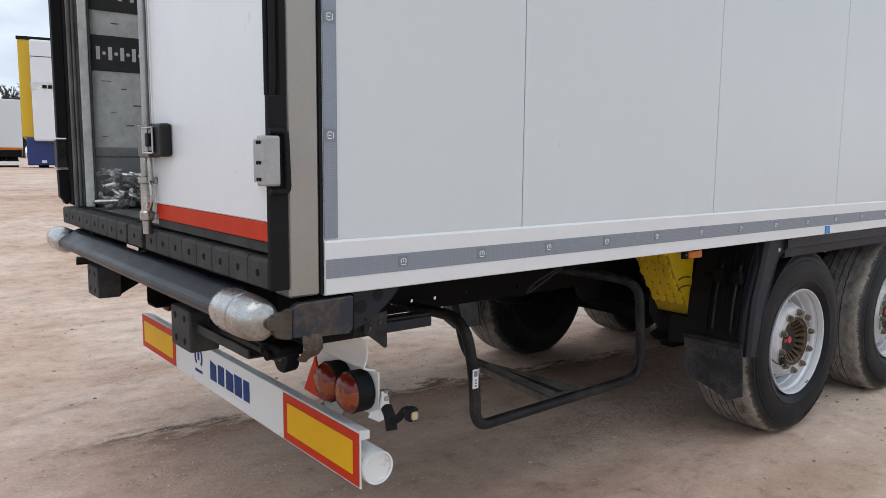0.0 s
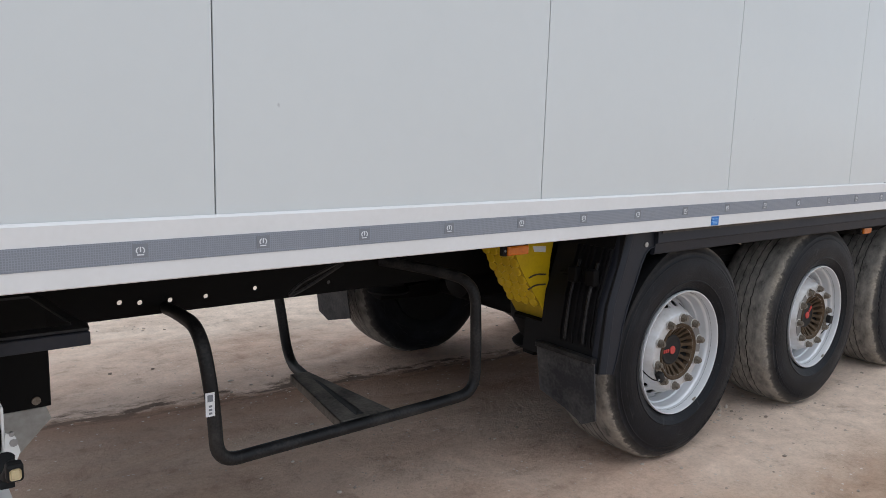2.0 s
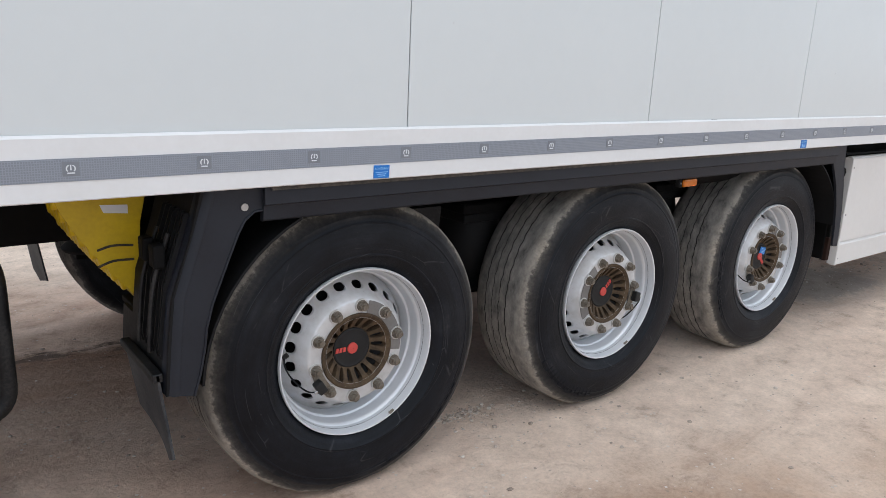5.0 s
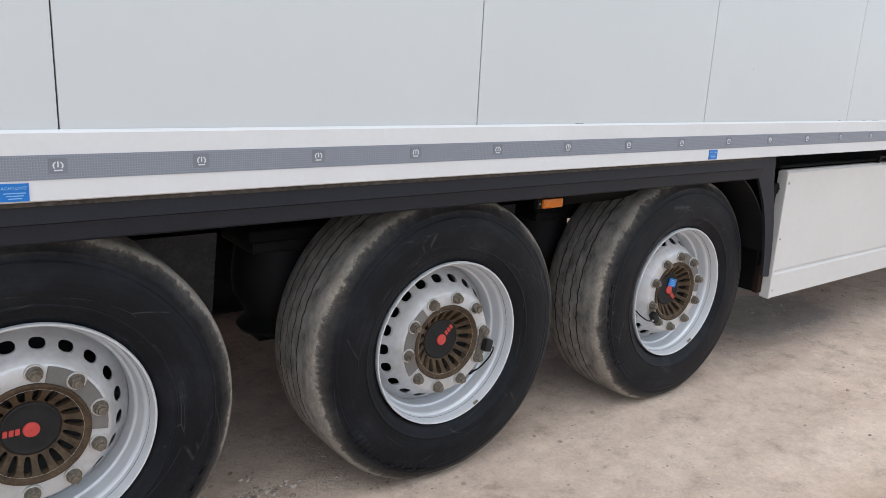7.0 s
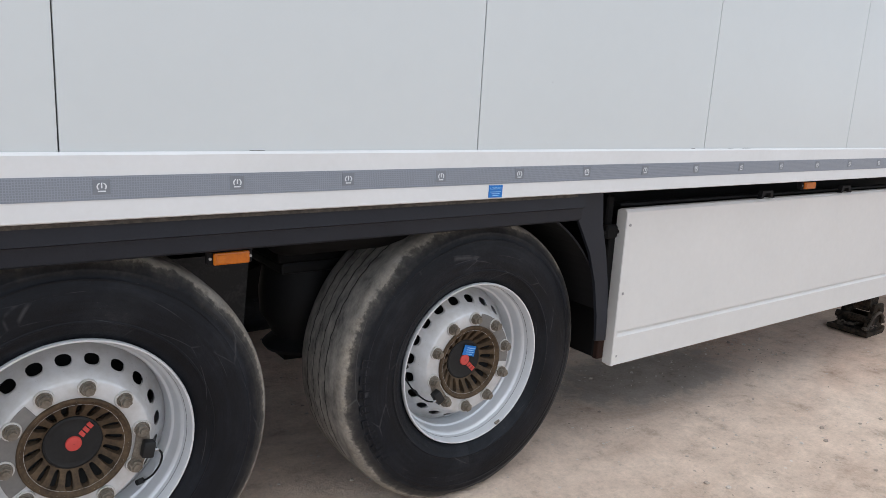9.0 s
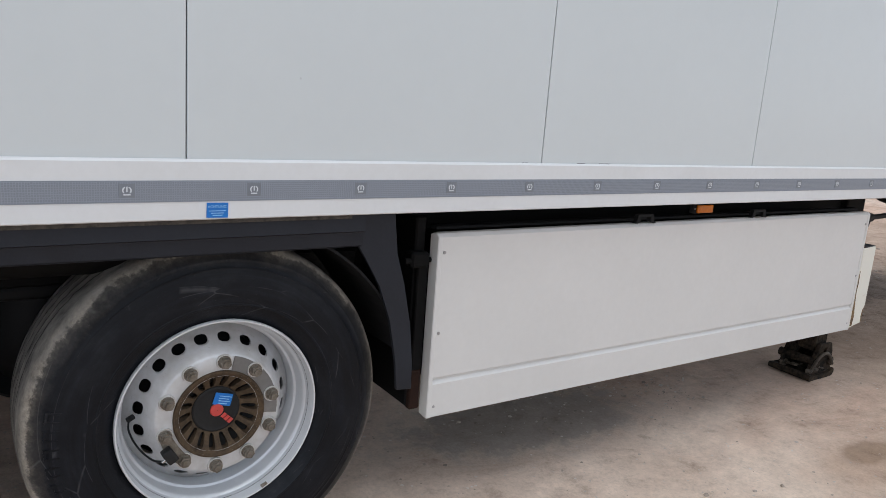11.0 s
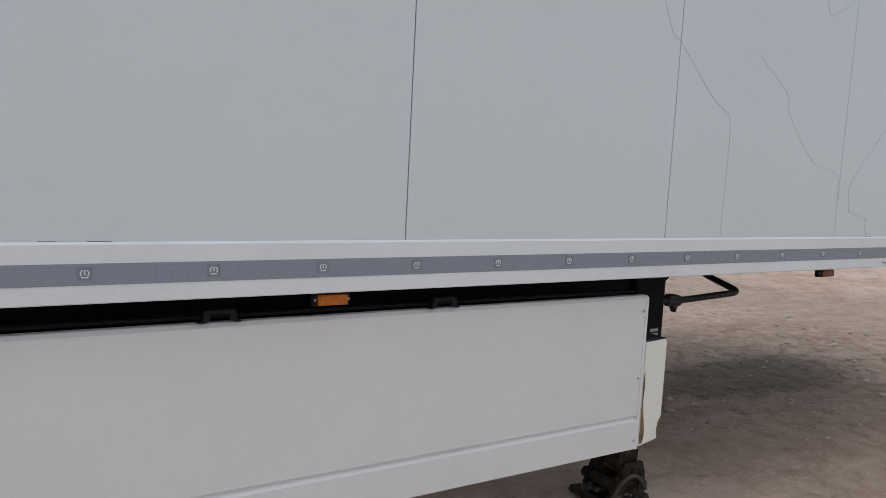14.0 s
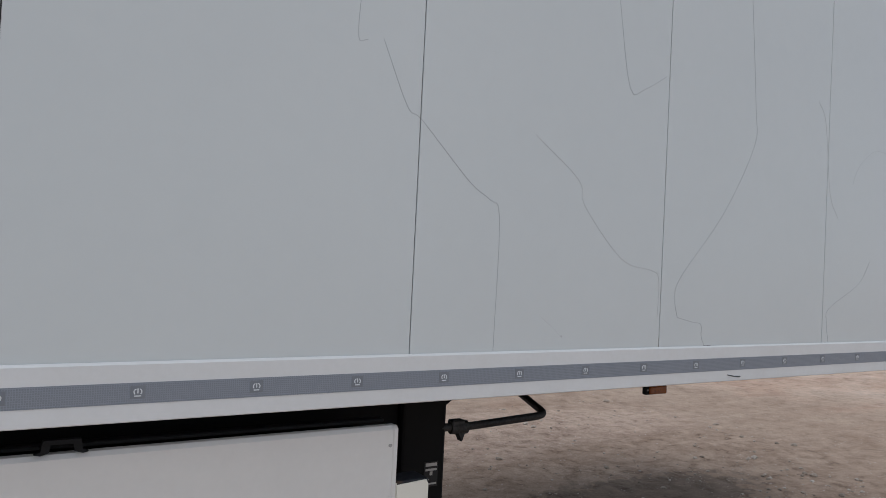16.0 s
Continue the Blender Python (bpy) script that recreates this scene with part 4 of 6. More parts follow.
for s, y in ((1, 0.0), (-1, W)):
    def across(a, b):
        return min(y + s * a, y + s * b), max(y + s * a, y + s * b)
    bm = B()
    prism(bm, [(-0.105, 1.028), (-0.103, 1.112), (-0.085, 1.124), (0.096, 1.128), (0.094, 1.030), (0.080, 1.016), (0.0, 1.020)], "y", *across(-0.014, 0.012), 0.003)
    bracket = part("roller_bracket", bm, M_BLUED, trailer, "heat-stained dark steel bracket")
    bm = B()
    prism(bm, [(-0.150, 1.034), (-0.163, 1.052), (-0.158, 1.066), (-0.164, 1.082), (-0.159, 1.100), (-0.150, 1.104), (-0.128, 1.102), (-0.118, 1.110), (-0.1055, 1.112), (-0.1075, 1.026), (-0.130, 1.028)], "y", *across(-0.016, 0.010), 0.002)
    part("bracket_end", bm, M_RUSTMETAL, bracket, "bare tan rusted end")
    bm = B()
    prism(bm, [(0.0965, 1.012), (0.0965, 1.134), (0.30, 1.134), (0.262, 1.095), (0.195, 1.040), (0.13, 1.012)], "y", *across(0.030, 0.042), 0.002)
    web = part("bracket_web", bm, M_PLASTIC, bracket, "dark web plate with round holes")
    # near-black discs laid on the plate stand in for the shade of holes
    for hx, hz, hr in ((0.147, 1.082, 0.0215), (0.211, 1.111, 0.018), (0.165, 1.040, 0.006)):
        bm = B()
        rod(bm, (hx, y + s * 0.0285, hz), (hx, y + s * 0.0305, hz), hr, seg=20)
        part("web_hole", bm, M_GROOVE, web)
    bm = B()
    box(bm, -0.05, 0.12, *across(0.0125, 0.2), 0.99, 1.13, 0.01)
    part("end_housing", bm, M_CHASSIS, trailer)
    # torn tab folded inward under the bracket, caked with dirt
    bm = B()
    rows = [(-0.072, -0.016, -0.016, 1.030), (-0.070, -0.014, -0.019, 1.004), (-0.062, -0.010, -0.014, 0.984), (-0.066, -0.008, 0.010, 0.962), (-0.060, -0.014, 0.045, 0.944), (-0.040, -0.020, 0.066, 0.930)]
    grid = [[bm.verts.new((x0 + (x1 - x0) * u + 0.004 * math.sin(9 * u + 30 * z), y + s * (d + 0.005 * math.sin(7 * u)), z - 0.006 * u * (1 - u) * (1 if z < 0.95 else 0))) for u in (0, 0.33, 0.67, 1)] for x0, x1, d, z in rows]
    for p, q in zip(grid, grid[1:]):
        for i in range(3):
            bm.faces.new((p[i], p[i + 1], q[i + 1], q[i]))
    geo = bmesh.ops.extrude_face_region(bm, geom=list(bm.faces))
    bmesh.ops.translate(bm, verts=[v for v in geo["geom"] if isinstance(v, bmesh.types.BMVert)], vec=(0.001, s * 0.007, 0.002))
    part("bent_tab", bm, M_CAKED, trailer, "bent tab caked with dry dirt")
    # long angle bar, slanting brace and gusset behind the bracket
    bm = B()
    box(bm, -0.13, 0.512, *across(0.148, 0.154), 0.951, 0.986, 0.002)
    box(bm, -0.13, 0.512, *across(0.1545, 0.20), 0.980, 0.986, 0.002)
    bar = part("side_bar", bm, M_RUSTY, trailer, "worn dark steel angle bar")
    bm = B()
    rod(bm, (-0.125, y + s * 0.118, 0.952), (-0.04, y + s * 0.130, 0.955), 0.015, seg=14)
    part("bar_stub", bm, M_CHASSIS, bar, "", 40)
    bm = B()
    top = [(0.20, 0.158, 0.990), (0.512, 0.158, 0.988), (0.516, 0.200, 0.992), (0.500, 0.235, 0.997), (0.430, 0.50, 1.034), (0.20, 0.50, 1.034)]
    mx, my, mz = (sum(p[k] for p in top) / 6 for k in range(3))
    hole = [(mx + (p[0] - mx) * 0.70, my + (p[1] - my) * 0.74, mz + (p[2] - mz) * 0.74) for p in top]
    for dz in (0.0, 0.007):
        for ring in (top, hole):
            for px, py, pz in ring:
                bm.verts.new((px, y + s * py, pz + dz))
    bm.verts.ensure_lookup_table()
    for i in range(6):
        j = (i + 1) % 6
        for a, b in ((0, 6), (6, 18), (18, 12), (12, 0)):
            bm.faces.new((bm.verts[a + i], bm.verts[a + j], bm.verts[b + j], bm.verts[b + i]))
    bmesh.ops.recalc_face_normals(bm, faces=list(bm.faces))
    part("brace_plate", bm, M_TUBE, bar, "dark three-cornered brace with an open middle")
    bm = B()
    prism(bm, [(0.205, 1.030), (0.292, 1.040), (0.294, 0.918), (0.283, 0.916), (0.240, 0.955), (0.205, 0.975)], "y", *across(0.101, 0.109), 0.002)
    part("gusset", bm, M_TUBE, bar)
    for bx, bz in ((0.225, 0.990), (0.262, 1.005)):
        part("gusset_bolt", rod(B(), (bx, y + s * 0.097, bz), (bx, y + s * 0.101, bz), 0.006, seg=8), M_RUSTMETAL, bar)
# bar under the roller
bm = B()
box(bm, -0.11, -0.03, 0.06, 0.74, 0.955, 0.985, 0.005)
part("lower_bar", bm, M_CHASSIS, trailer)

# square rubber buffers
for s, ya, yb in ((1, 0.60, 0.79), (-1, W - 0.60, W - 0.79)):
    y0, y1 = min(ya, yb), max(ya, yb)
    bm = B()
    box(bm, -0.18, -0.075, y0, y1, 0.862, 1.008, 0.008, 2)
    buf = part("buffer", bm, M_BUMPRUB, trailer, "black rubber buffer block")
    bm = B()
    prism(bm, [(-0.075, 0.87), (-0.075, 1.0), (0.13, 1.0), (0.13, 0.98)], "y", y0 + 0.02, y1 - 0.02)
    part("buffer_bracket", bm, M_CHASSIS, buf)
    for yy in (y0 + 0.05, y1 - 0.05):
        for zz in (0.895, 0.975):
            bm = B()
            rod(bm, (-0.1815, yy, zz), (-0.179, yy, zz), 0.012, seg=10)
            part("buffer_bolt", bm, M_CHASSIS, buf)
    if s < 0:
        continue
    bm = B()
    lo, hi = min(ya - s * 0.42, ya + s * 0.1), max(ya - s * 0.42, ya + s * 0.1)
    for x0, x1, z0 in ((-0.155, -0.148, 0.932), (-0.148, -0.10, 0.932), (-0.075, -0.068, 0.915), (-0.068, -0.03, 0.915)):
        box(bm, x0, x1, lo, hi, z0, z0 + (0.03 if x1 - x0 < 0.02 else 0.006), 0.0015)
    box(bm, -0.156, -0.03, hi - 0.03, hi, 0.93, 0.958, 0.003)
    part("step_tray", bm, M_BUMPRUB, buf, "worn grey steel angle bars under the roller")

# underrun bumper: white plate on a tube, warning plates, blue print
BX = 0.205
bm = B()
box(bm, BX, BX + 0.006, 0.13, W - 0.13, 0.440, 0.636, 0.002)
bumper = part("underrun_bumper", bm, M_WHITE, trailer, "white underrun bumper, paint chipped")
bm = B()
prism(bm, [(BX + 0.005, 0.636), (BX + 0.05, 0.628), (BX + 0.05, 0.60), (BX + 0.005, 0.60)], "y", 0.15, W - 0.15)
part("bumper_flange", bm, M_WHITE, bumper)
bm = B()
lathe(bm, [(0.0, 0.132), (0.050, 0.130), (0.051, 0.119), (0.057, 0.118), (0.0585, 0.124), (0.0585, 2.476), (0.057, 2.482), (0.051, 2.481), (0.050, 2.470), (0.0, 2.468)], (BX + 0.0655, 0, 0.503), (0, 1, 0), 28)
part("bumper_tube", bm, M_WHITE, bumper, "white tube with a worn rim at its end", 40)
for y0, y1 in ((0.135, 0.685), (W - 0.685, W - 0.135)):
    bm = B()
    box(bm, BX - 0.003, BX - 0.0005, y0, y1, 0.447, 0.631)
    plate = part("warning_plate", bm, M_REFRED, bumper, "red-bordered yellow warning plate")
    bm = B()
    box(bm, BX - 0.0045, BX - 0.0035, y0 + 0.036, y1 - 0.036, 0.480, 0.598)
    part("yellow_field", bm, M_REFYEL, plate)
# maker's print as plain blue blocks
for i, (w0, lean) in enumerate(((0.072, 0.012), (0.070, 0.0), (0.078, 0.008), (0.076, 0.0), (0.06, 0.0))):
    y = 1.44 - i * 0.094
    bm = B()
    prism(bm, [(y, 0.498), (y, 0.588), (y - w0, 0.588 - lean), (y - w0, 0.498)], "x", BX - 0.0025, BX - 0.0008)
    part("printed_block", bm, M_BLUE, bumper)
bm = B()
for s in (-1, 1):
    arc = [(1.59 + s * 0.052 * math.cos(radians(v)), 0.57 + 0.05 * math.sin(radians(v))) for v in (-50, -25, 0, 25, 50, 70)]
    arc2 = [(1.59 + s * 0.036 * math.cos(radians(v)), 0.57 + 0.042 * math.sin(radians(v))) for v in (70, 50, 25, 0, -25, -50)]
    prism(bm, arc + arc2, "x", BX - 0.0025, BX - 0.0008)
box(bm, BX - 0.0025, BX - 0.0008, 1.58, 1.60, 0.555, 0.62)
box(bm, BX - 0.0025, BX - 0.0008, 1.545, 1.635, 0.495, 0.508)
part("printed_emblem", bm, M_BLUE, bumper)


def tail_lamps(s, yo):
    """White lamp holder with two round lamps, a red triangle and a swing-out marker."""
    def Y(v):
        return yo + s * v

    def span(a, b):
        return min(Y(a), Y(b)), max(Y(a), Y(b))
    bm = B()
    hood = [(0.196, 0.958), (0.238, 0.944), (0.262, 0.916), (0.270, 0.892), (0.266, 0.860), (0.255, 0.832), (0.262, 0.824), (0.304, 0.813), (0.304, 0.819), (0.268, 0.830), (0.262, 0.834), (0.272, 0.860), (0.276, 0.892), (0.268, 0.920), (0.242, 0.950), (0.196, 0.964)]
    prism(bm, hood, "y", *span(0.188, 0.56))
    holder = part("lamp_holder", bm, M_WHITE, trailer, "white sheet-metal tail lamp holder")
    bm = B()
    box(bm, 0.300, 0.306, *span(0.165, 0.60), 0.655, 0.815, 0.002)
    part("back_plate", bm, M_WHITE, holder)
    bm = B()
    prism(bm, [(0.252, 0.672), (0.294, 0.648), (0.318, 0.655), (0.336, 0.698), (0.326, 0.742), (0.306, 0.752), (0.298, 0.69), (0.262, 0.69)], "y", *span(0.150, 0.156))
    part("side_plate", bm, M_WHITE, holder, "", None)
    for yv in (0.250, 0.397):
        bm = B()
        lathe(bm, [(0.055, 0.303), (0.071, 0.297), (0.073, 0.245), (0.0745, 0.238), (0.070, 0.232)], (0, Y(yv), 0.737), (1, 0, 0), 32)
        lamp = part("tail_lamp", bm, M_GASKET, holder, "round tail lamp with black housing", 40)
        bm = B()
        lathe(bm, [(0.070, 0.233), (0.067, 0.222), (0.055, 0.210), (0.030, 0.202), (0.001, 0.200)], (0, Y(yv), 0.737), (1, 0, 0), 36)
        for f in bm.faces:
            c = f.calc_center_median()
            if -0.030 < c.z - 0.737 < 0.014:
                f.material_index = 1
        part("lens", bm, [M_LAMPRED, M_LENSORANGE], lamp, "dark red and orange lens", 60)
    bm = B()
    prism(bm, [(Y(0.455), 0.655), (Y(0.585), 0.663), (Y(0.497), 0.812)], "x", 0.240, 0.250, 0.002)
    part("triangle_reflector", bm, M_REFRED, holder, "red triangular reflector")
    bm = B()
    lathe(bm, [(0.03, 0.285), (0.062, 0.28), (0.066, 0.235), (0.060, 0.226), (0.02, 0.222)], (0, Y(0.755), 0.752), (1, 0, 0), 24)
    part("fog_lamp", bm, M_GASKET, holder, "black round lamp back", 40)
    bm = B()
    box(bm, 0.226, 0.285, *span(0.775, 0.79), 0.685, 0.82, 0.006)
    part("lamp_cheek", bm, M_WHITE, holder)
    bm = B()
    box(bm, 0.310, 0.484, *span(0.590, 0.602), 0.647, 1.06, 0.003)
    hanger = part("hanger_plate", bm, M_CHASSIS, holder, "black hanger plate")
    part("hanger_bolt", rod(B(), (0.442, Y(0.583), 0.672), (0.442, Y(0.590), 0.672), 0.013, seg=12), M_NUT, hanger)
    # white arm in dim light; the dimness is put into its grey colour
    bm = B()
    prism(bm, [(0.33, 0.646), (0.470, 0.646), (0.482, 0.606), (0.391, 0.51), (0.33, 0.50)], "y", *span(0.592, 0.600), 0.001)
    part("bumper_arm", bm, M_DIMWHITE, hanger, "white bumper arm coloured grey for dim light")
    bm = B()
    rod(bm, (0.322, Y(0.146), 0.725), (0.322, Y(0.150), 0.725), 0.010, seg=8)
    rod(bm, (0.318, Y(0.140), 0.75), (0.318, Y(0.152), 0.75), 0.006, seg=8)
    part("plate_bolt", bm, M_ALU, holder)
    # swing-out marker
    bm = B()
    sweep(bm, rounded([(0.300, Y(0.115), 0.705), (0.292, Y(0.085), 0.690), (0.290, Y(0.070), 0.645)], 0.02), 0.020, 10)
    sweep(bm, rounded([(0.290, Y(0.075), 0.672), (0.292, Y(0.04), 0.690), (0.298, Y(0.005), 0.730), (0.300, Y(-0.02), 0.735)], 0.02), 0.0135, 10)
    marker = part("swing_marker", bm, M_GASKET, holder, "black rubber swing-out marker arm", 60)
    part("marker_head", box(B(), 0.280, 0.316, *span(-0.010, -0.045), 0.704, 0.748, 0.007, 2), M_GASKET, marker)
    part("marker_lens", box(B(), 0.286, 0.310, *span(-0.0455, -0.049), 0.712, 0.738, 0.004), M_MARKERLENS, marker)
    return holder


tail_lamps(1, 0.0)
tail_lamps(-1, W - 0.085).location.z += 0.037

# ---- chassis ----
HOLES = [(0.765, 0.886), (0.835, 0.878), (0.944, 0.875), (1.079, 0.874), (1.28, 0.884), (1.613, 0.873), (2.02, 0.955)]


def beam_web(y, x0, x1, z0, z1, holes):
    """A plate with round holes cut through."""
    bm = B()
    cells = sorted((hx, hz) for hx, hz in holes)
    h = 0.03

    def quad(a, b, c, d):
        if b - a > 1e-5 and d - c > 1e-5:
            bm.faces.new([bm.verts.new((x, y, z)) for x, z in ((a, c), (b, c), (b, d), (a, d))])
    x = x0
    for hx, hz in cells:
        if hx - h < x:
            continue
        quad(x, hx - h, z0, z1)
        quad(hx - h, hx + h, z0, hz - h)
        quad(hx - h, hx + h, hz + h, z1)
        r = 0.0095
        n = 16
        inner, outer = [], []
        for k in range(n):
            a = 2 * math.pi * k / n
            c, s = math.cos(a), math.sin(a)
            m = h / max(abs(c), abs(s))
            inner.append(bm.verts.new((hx + r * c, y, hz + r * s)))
            outer.append(bm.verts.new((hx + m * c, y, hz + m * s)))
        for k in range(n):
            bm.faces.new((outer[k], outer[(k + 1) % n], inner[(k + 1) % n], inner[k]))
        x = hx + h
    quad(x, x1, z0, z1)
    geo = bmesh.ops.extrude_face_region(bm, geom=list(bm.faces))
    bmesh.ops.translate(bm, verts=[v for v in geo["geom"] if isinstance(v, bmesh.types.BMVert)], vec=(0, 0.008, 0))
    return bm


for y, s in ((0.86, 1), (W - 0.868, -1)):
    web = part("chassis_web", beam_web(y, 0.02, 9.45, 0.838, 1.135, HOLES), M_CHASSIS, trailer, "black chassis beam with holes")
    bm = B()
    box(bm, 0.02, 9.45, min(y - s * 0.0, y + s * 0.12), max(y, y + s * 0.12), 0.828, 0.838)
    box(bm, 0.02, L - 0.3, min(y, y + s * 0.12), max(y, y + s * 0.12), 1.120, 1.135)
    part("chassis_flange", bm, M_CHASSIS, web)
    bm = B()
    prism(bm, [(9.45, 0.838), (9.85, 1.07), (L - 0.3, 1.085), (L - 0.3, 1.12), (9.45, 1.12)], "y", y, y + 0.008)
    part("gooseneck", bm, M_CHASSIS, trailer)
for x in [0.35 + 0.6 * i for i in range(22)]:
    bm = B()
    box(bm, x, x + 0.05, 0.30, W - 0.30, 1.112, 1.140)
    part("cross_member", bm, M_CHASSIS, trailer)
# thin hanging straps under the floor
bm = B()
sweep(bm, rounded([(1.45, 0.32, 1.10), (1.35, 0.34, 1.06), (1.22, 0.36, 1.0), (1.17, 0.36, 0.955), (1.25, 0.36, 0.985), (1.38, 0.34, 1.06)], 0.04), 0.006, 6)
part("strap", bm, M_TUBE, trailer, "loose strap hanging under the floor")

# ---- spare wheel carrier ----
bm = B()
sweep(bm, rounded([(0.925, 0.845, 0.850), (0.915, 0.70, 0.865), (0.902, 0.43, 0.872), (0.926, 0.392, 0.62), (0.937, 0.395, 0.412), (1.10, 0.41, 0.408), (1.90, 0.425, 0.415),
                   (2.085, 0.43, 0.42), (2.085, 0.43, 0.62), (2.085, 0.45, 0.90), (2.0, 0.62, 0.93), (1.86, 0.84, 0.95)], 0.13, 7), 0.024, 12)
carrier = part("spare_wheel_carrier", bm, M_TUBE, trailer, "black bent-tube spare wheel carrier", 60)
bm = B()
sweep(bm, rounded([(1.62, 1.46, 0.90), (1.64, 1.40, 0.68), (1.63, 1.28, 0.40), (1.58, 0.95, 0.408), (1.53, 0.46, 0.418)], 0.12, 7), 0.024, 12)
part("carrier_arm", bm, M_TUBE, carrier, "", 60)
bm = B()
prism(bm, [(1.515, 1.03), (1.60, 1.03), (1.66, 0.44), (1.43, 0.44)], "z", 0.425, 0.432, 0.001)
prism(bm, [(1.515, 1.03), (1.521, 1.03), (1.436, 0.44), (1.43, 0.44)], "z", 0.395, 0.432)
part("carrier_plate", bm, M_DUSTY, carrier, "flat plate with dried dust")
bm = B()
box(bm, 0.888, 0.918, 0.3590, 0.3610, 0.595, 0.675)
lab = part("white_label", bm, M_PAPER, carrier, "small white label")
bm = B()
box(bm, 0.894, 0.912, 0.3580, 0.3588, 0.645, 0.668)
for i in range(3):
    box(bm, 0.898, 0.909, 0.3580, 0.3588, 0.602 + 0.012 * i, 0.609 + 0.012 * i)
part("label_print", bm, M_TAPEMARK, lab)

# ---- side rail over the wheels, mudguards ----
bm = B()
prism(bm, [(0.012, 1.134), (0.010, 1.083), (0.022, 1.078), (0.026, 1.036), (0.034, 1.030), (0.05, 1.030), (0.05, 1.134)], "x", 2.72, 6.13)
rail = part("side_guard_rail", bm, M_PLASTIC, trailer, "dark grey rail above the wheels")
part("plywood_edge", box(B(), 2.74, 6.08, 0.004, 0.011, 1.1245, 1.1365), M_WOOD, trailer, "dirty wood edge under the white rail")
bm = B()
ridge = [(2.584, 1.130), (2.545, 1.0), (2.489, 0.833), (2.474, 0.69), (2.462, 0.545)]
inner = [(2.499, 0.537), (2.518, 0.60), (2.533, 0.672), (2.541, 0.735), (2.560, 0.805), (2.605, 0.917), (2.641, 1.003), (2.662, 1.040), (2.690, 1.062), (2.72, 1.066), (2.72, 1.130)]
prism(bm, ridge + inner, "y", 0.030, 0.042)
guard = part("mudguard", bm, M_PLASTIC, trailer, "dark grey plastic mudguard end")
bm = B()
cols = [(0.0, 0.0302), (-0.006, 0.0305), (-0.014, 0.034), (-0.026, 0.044), (-0.034, 0.060), (-0.037, 0.085)]
grid = [[bm.verts.new((x + dx, y, z)) for dx, y in cols] for x, z in ridge]
for p, q in zip(grid, grid[1:]):
    for i in range(len(cols) - 1):
        bm.faces.new((p[i], p[i + 1], q[i + 1], q[i]))
geo = bmesh.ops.extrude_face_region(bm, geom=list(bm.faces))
bmesh.ops.translate(bm, verts=[v for v in geo["geom"] if isinstance(v, bmesh.types.BMVert)], vec=(0.006, 0.006, 0))
part("guard_edge", bm, M_PLASTIC, guard, "", 50)
bm = B()
sweep(bm, [(x + 0.004, 0.0295, z) for x, z in inner[:-1]], 0.004, 6)
part("guard_bead", bm, M_PLASTIC, guard, "", 60)
bm = B()
strip = [(2.548, 1.130), (2.51, 0.99), (2.456, 0.833), (2.44, 0.69), (2.428, 0.545)]
prism(bm, strip[:4] + [(x + 0.012, z) for x, z in strip[3::-1]], "y", 0.045, 0.398)
prism(bm, strip[3:] + [(x + 0.012, z) for x, z in strip[:2:-1]], "y", 0.045, 0.50)
part("guard_board", bm, M_GASKET, guard)
bm = B()
arc = [(3.105 + 0.575 * math.cos(radians(a)), 0.512 + 0.575 * math.sin(radians(a))) for a in range(176, 110, -6)]
arc2 = [(3.105 + 0.567 * math.cos(radians(a)), 0.512 + 0.567 * math.sin(radians(a))) for a in range(116, 177, 6)]
prism(bm, arc + arc2, "y", 0.046, 0.46)
part("guard_skin", bm, M_GASKET, guard)
bm = B()
for y in (0.085, 0.10, 0.13, 0.17, 0.20, 0.24, 0.27):
    prism(bm, [(2.53, 1.06), (2.512, 1.06), (2.448, 0.86), (2.425, 0.68), (2.432, 0.64), (2.452, 0.64), (2.47, 0.86)], "y", y, y + 0.006)
part("guard_rib", bm, M_GASKET, guard)
bm = B()
box(bm, 2.475, 2.51, 0.145, 0.215, 0.90, 0.965, 0.008)
box(bm, 2.485, 2.515, 0.27, 0.33, 0.91, 0.94, 0.006)
rod(bm, (2.485, 0.14, 0.955), (2.485, 0.335, 0.93), 0.008, seg=8)
part("chock_latch", bm, M_CHASSIS, guard)
for y in (0.125, 0.225):
    bm = B()
    sweep(bm, smooth_curve([(2.478, y, 1.0), (2.432, y, 0.86), (2.414, y, 0.72), (2.410, y, 0.66)], 4), 0.0065, 8)
    part("latch_rod", bm, M_TUBE, guard, "", 60)
    part("latch_block", box(B(), 2.428, 2.462, y - 0.026, y + 0.026, 0.905, 0.975, 0.008, 2), M_CHASSIS, guard)
bm = B()
rod(bm, (2.665, 0.026, 1.078), (2.665, 0.031, 1.078), 0.011, seg=12)
part("guard_bolt", bm, M_ALU, guard)


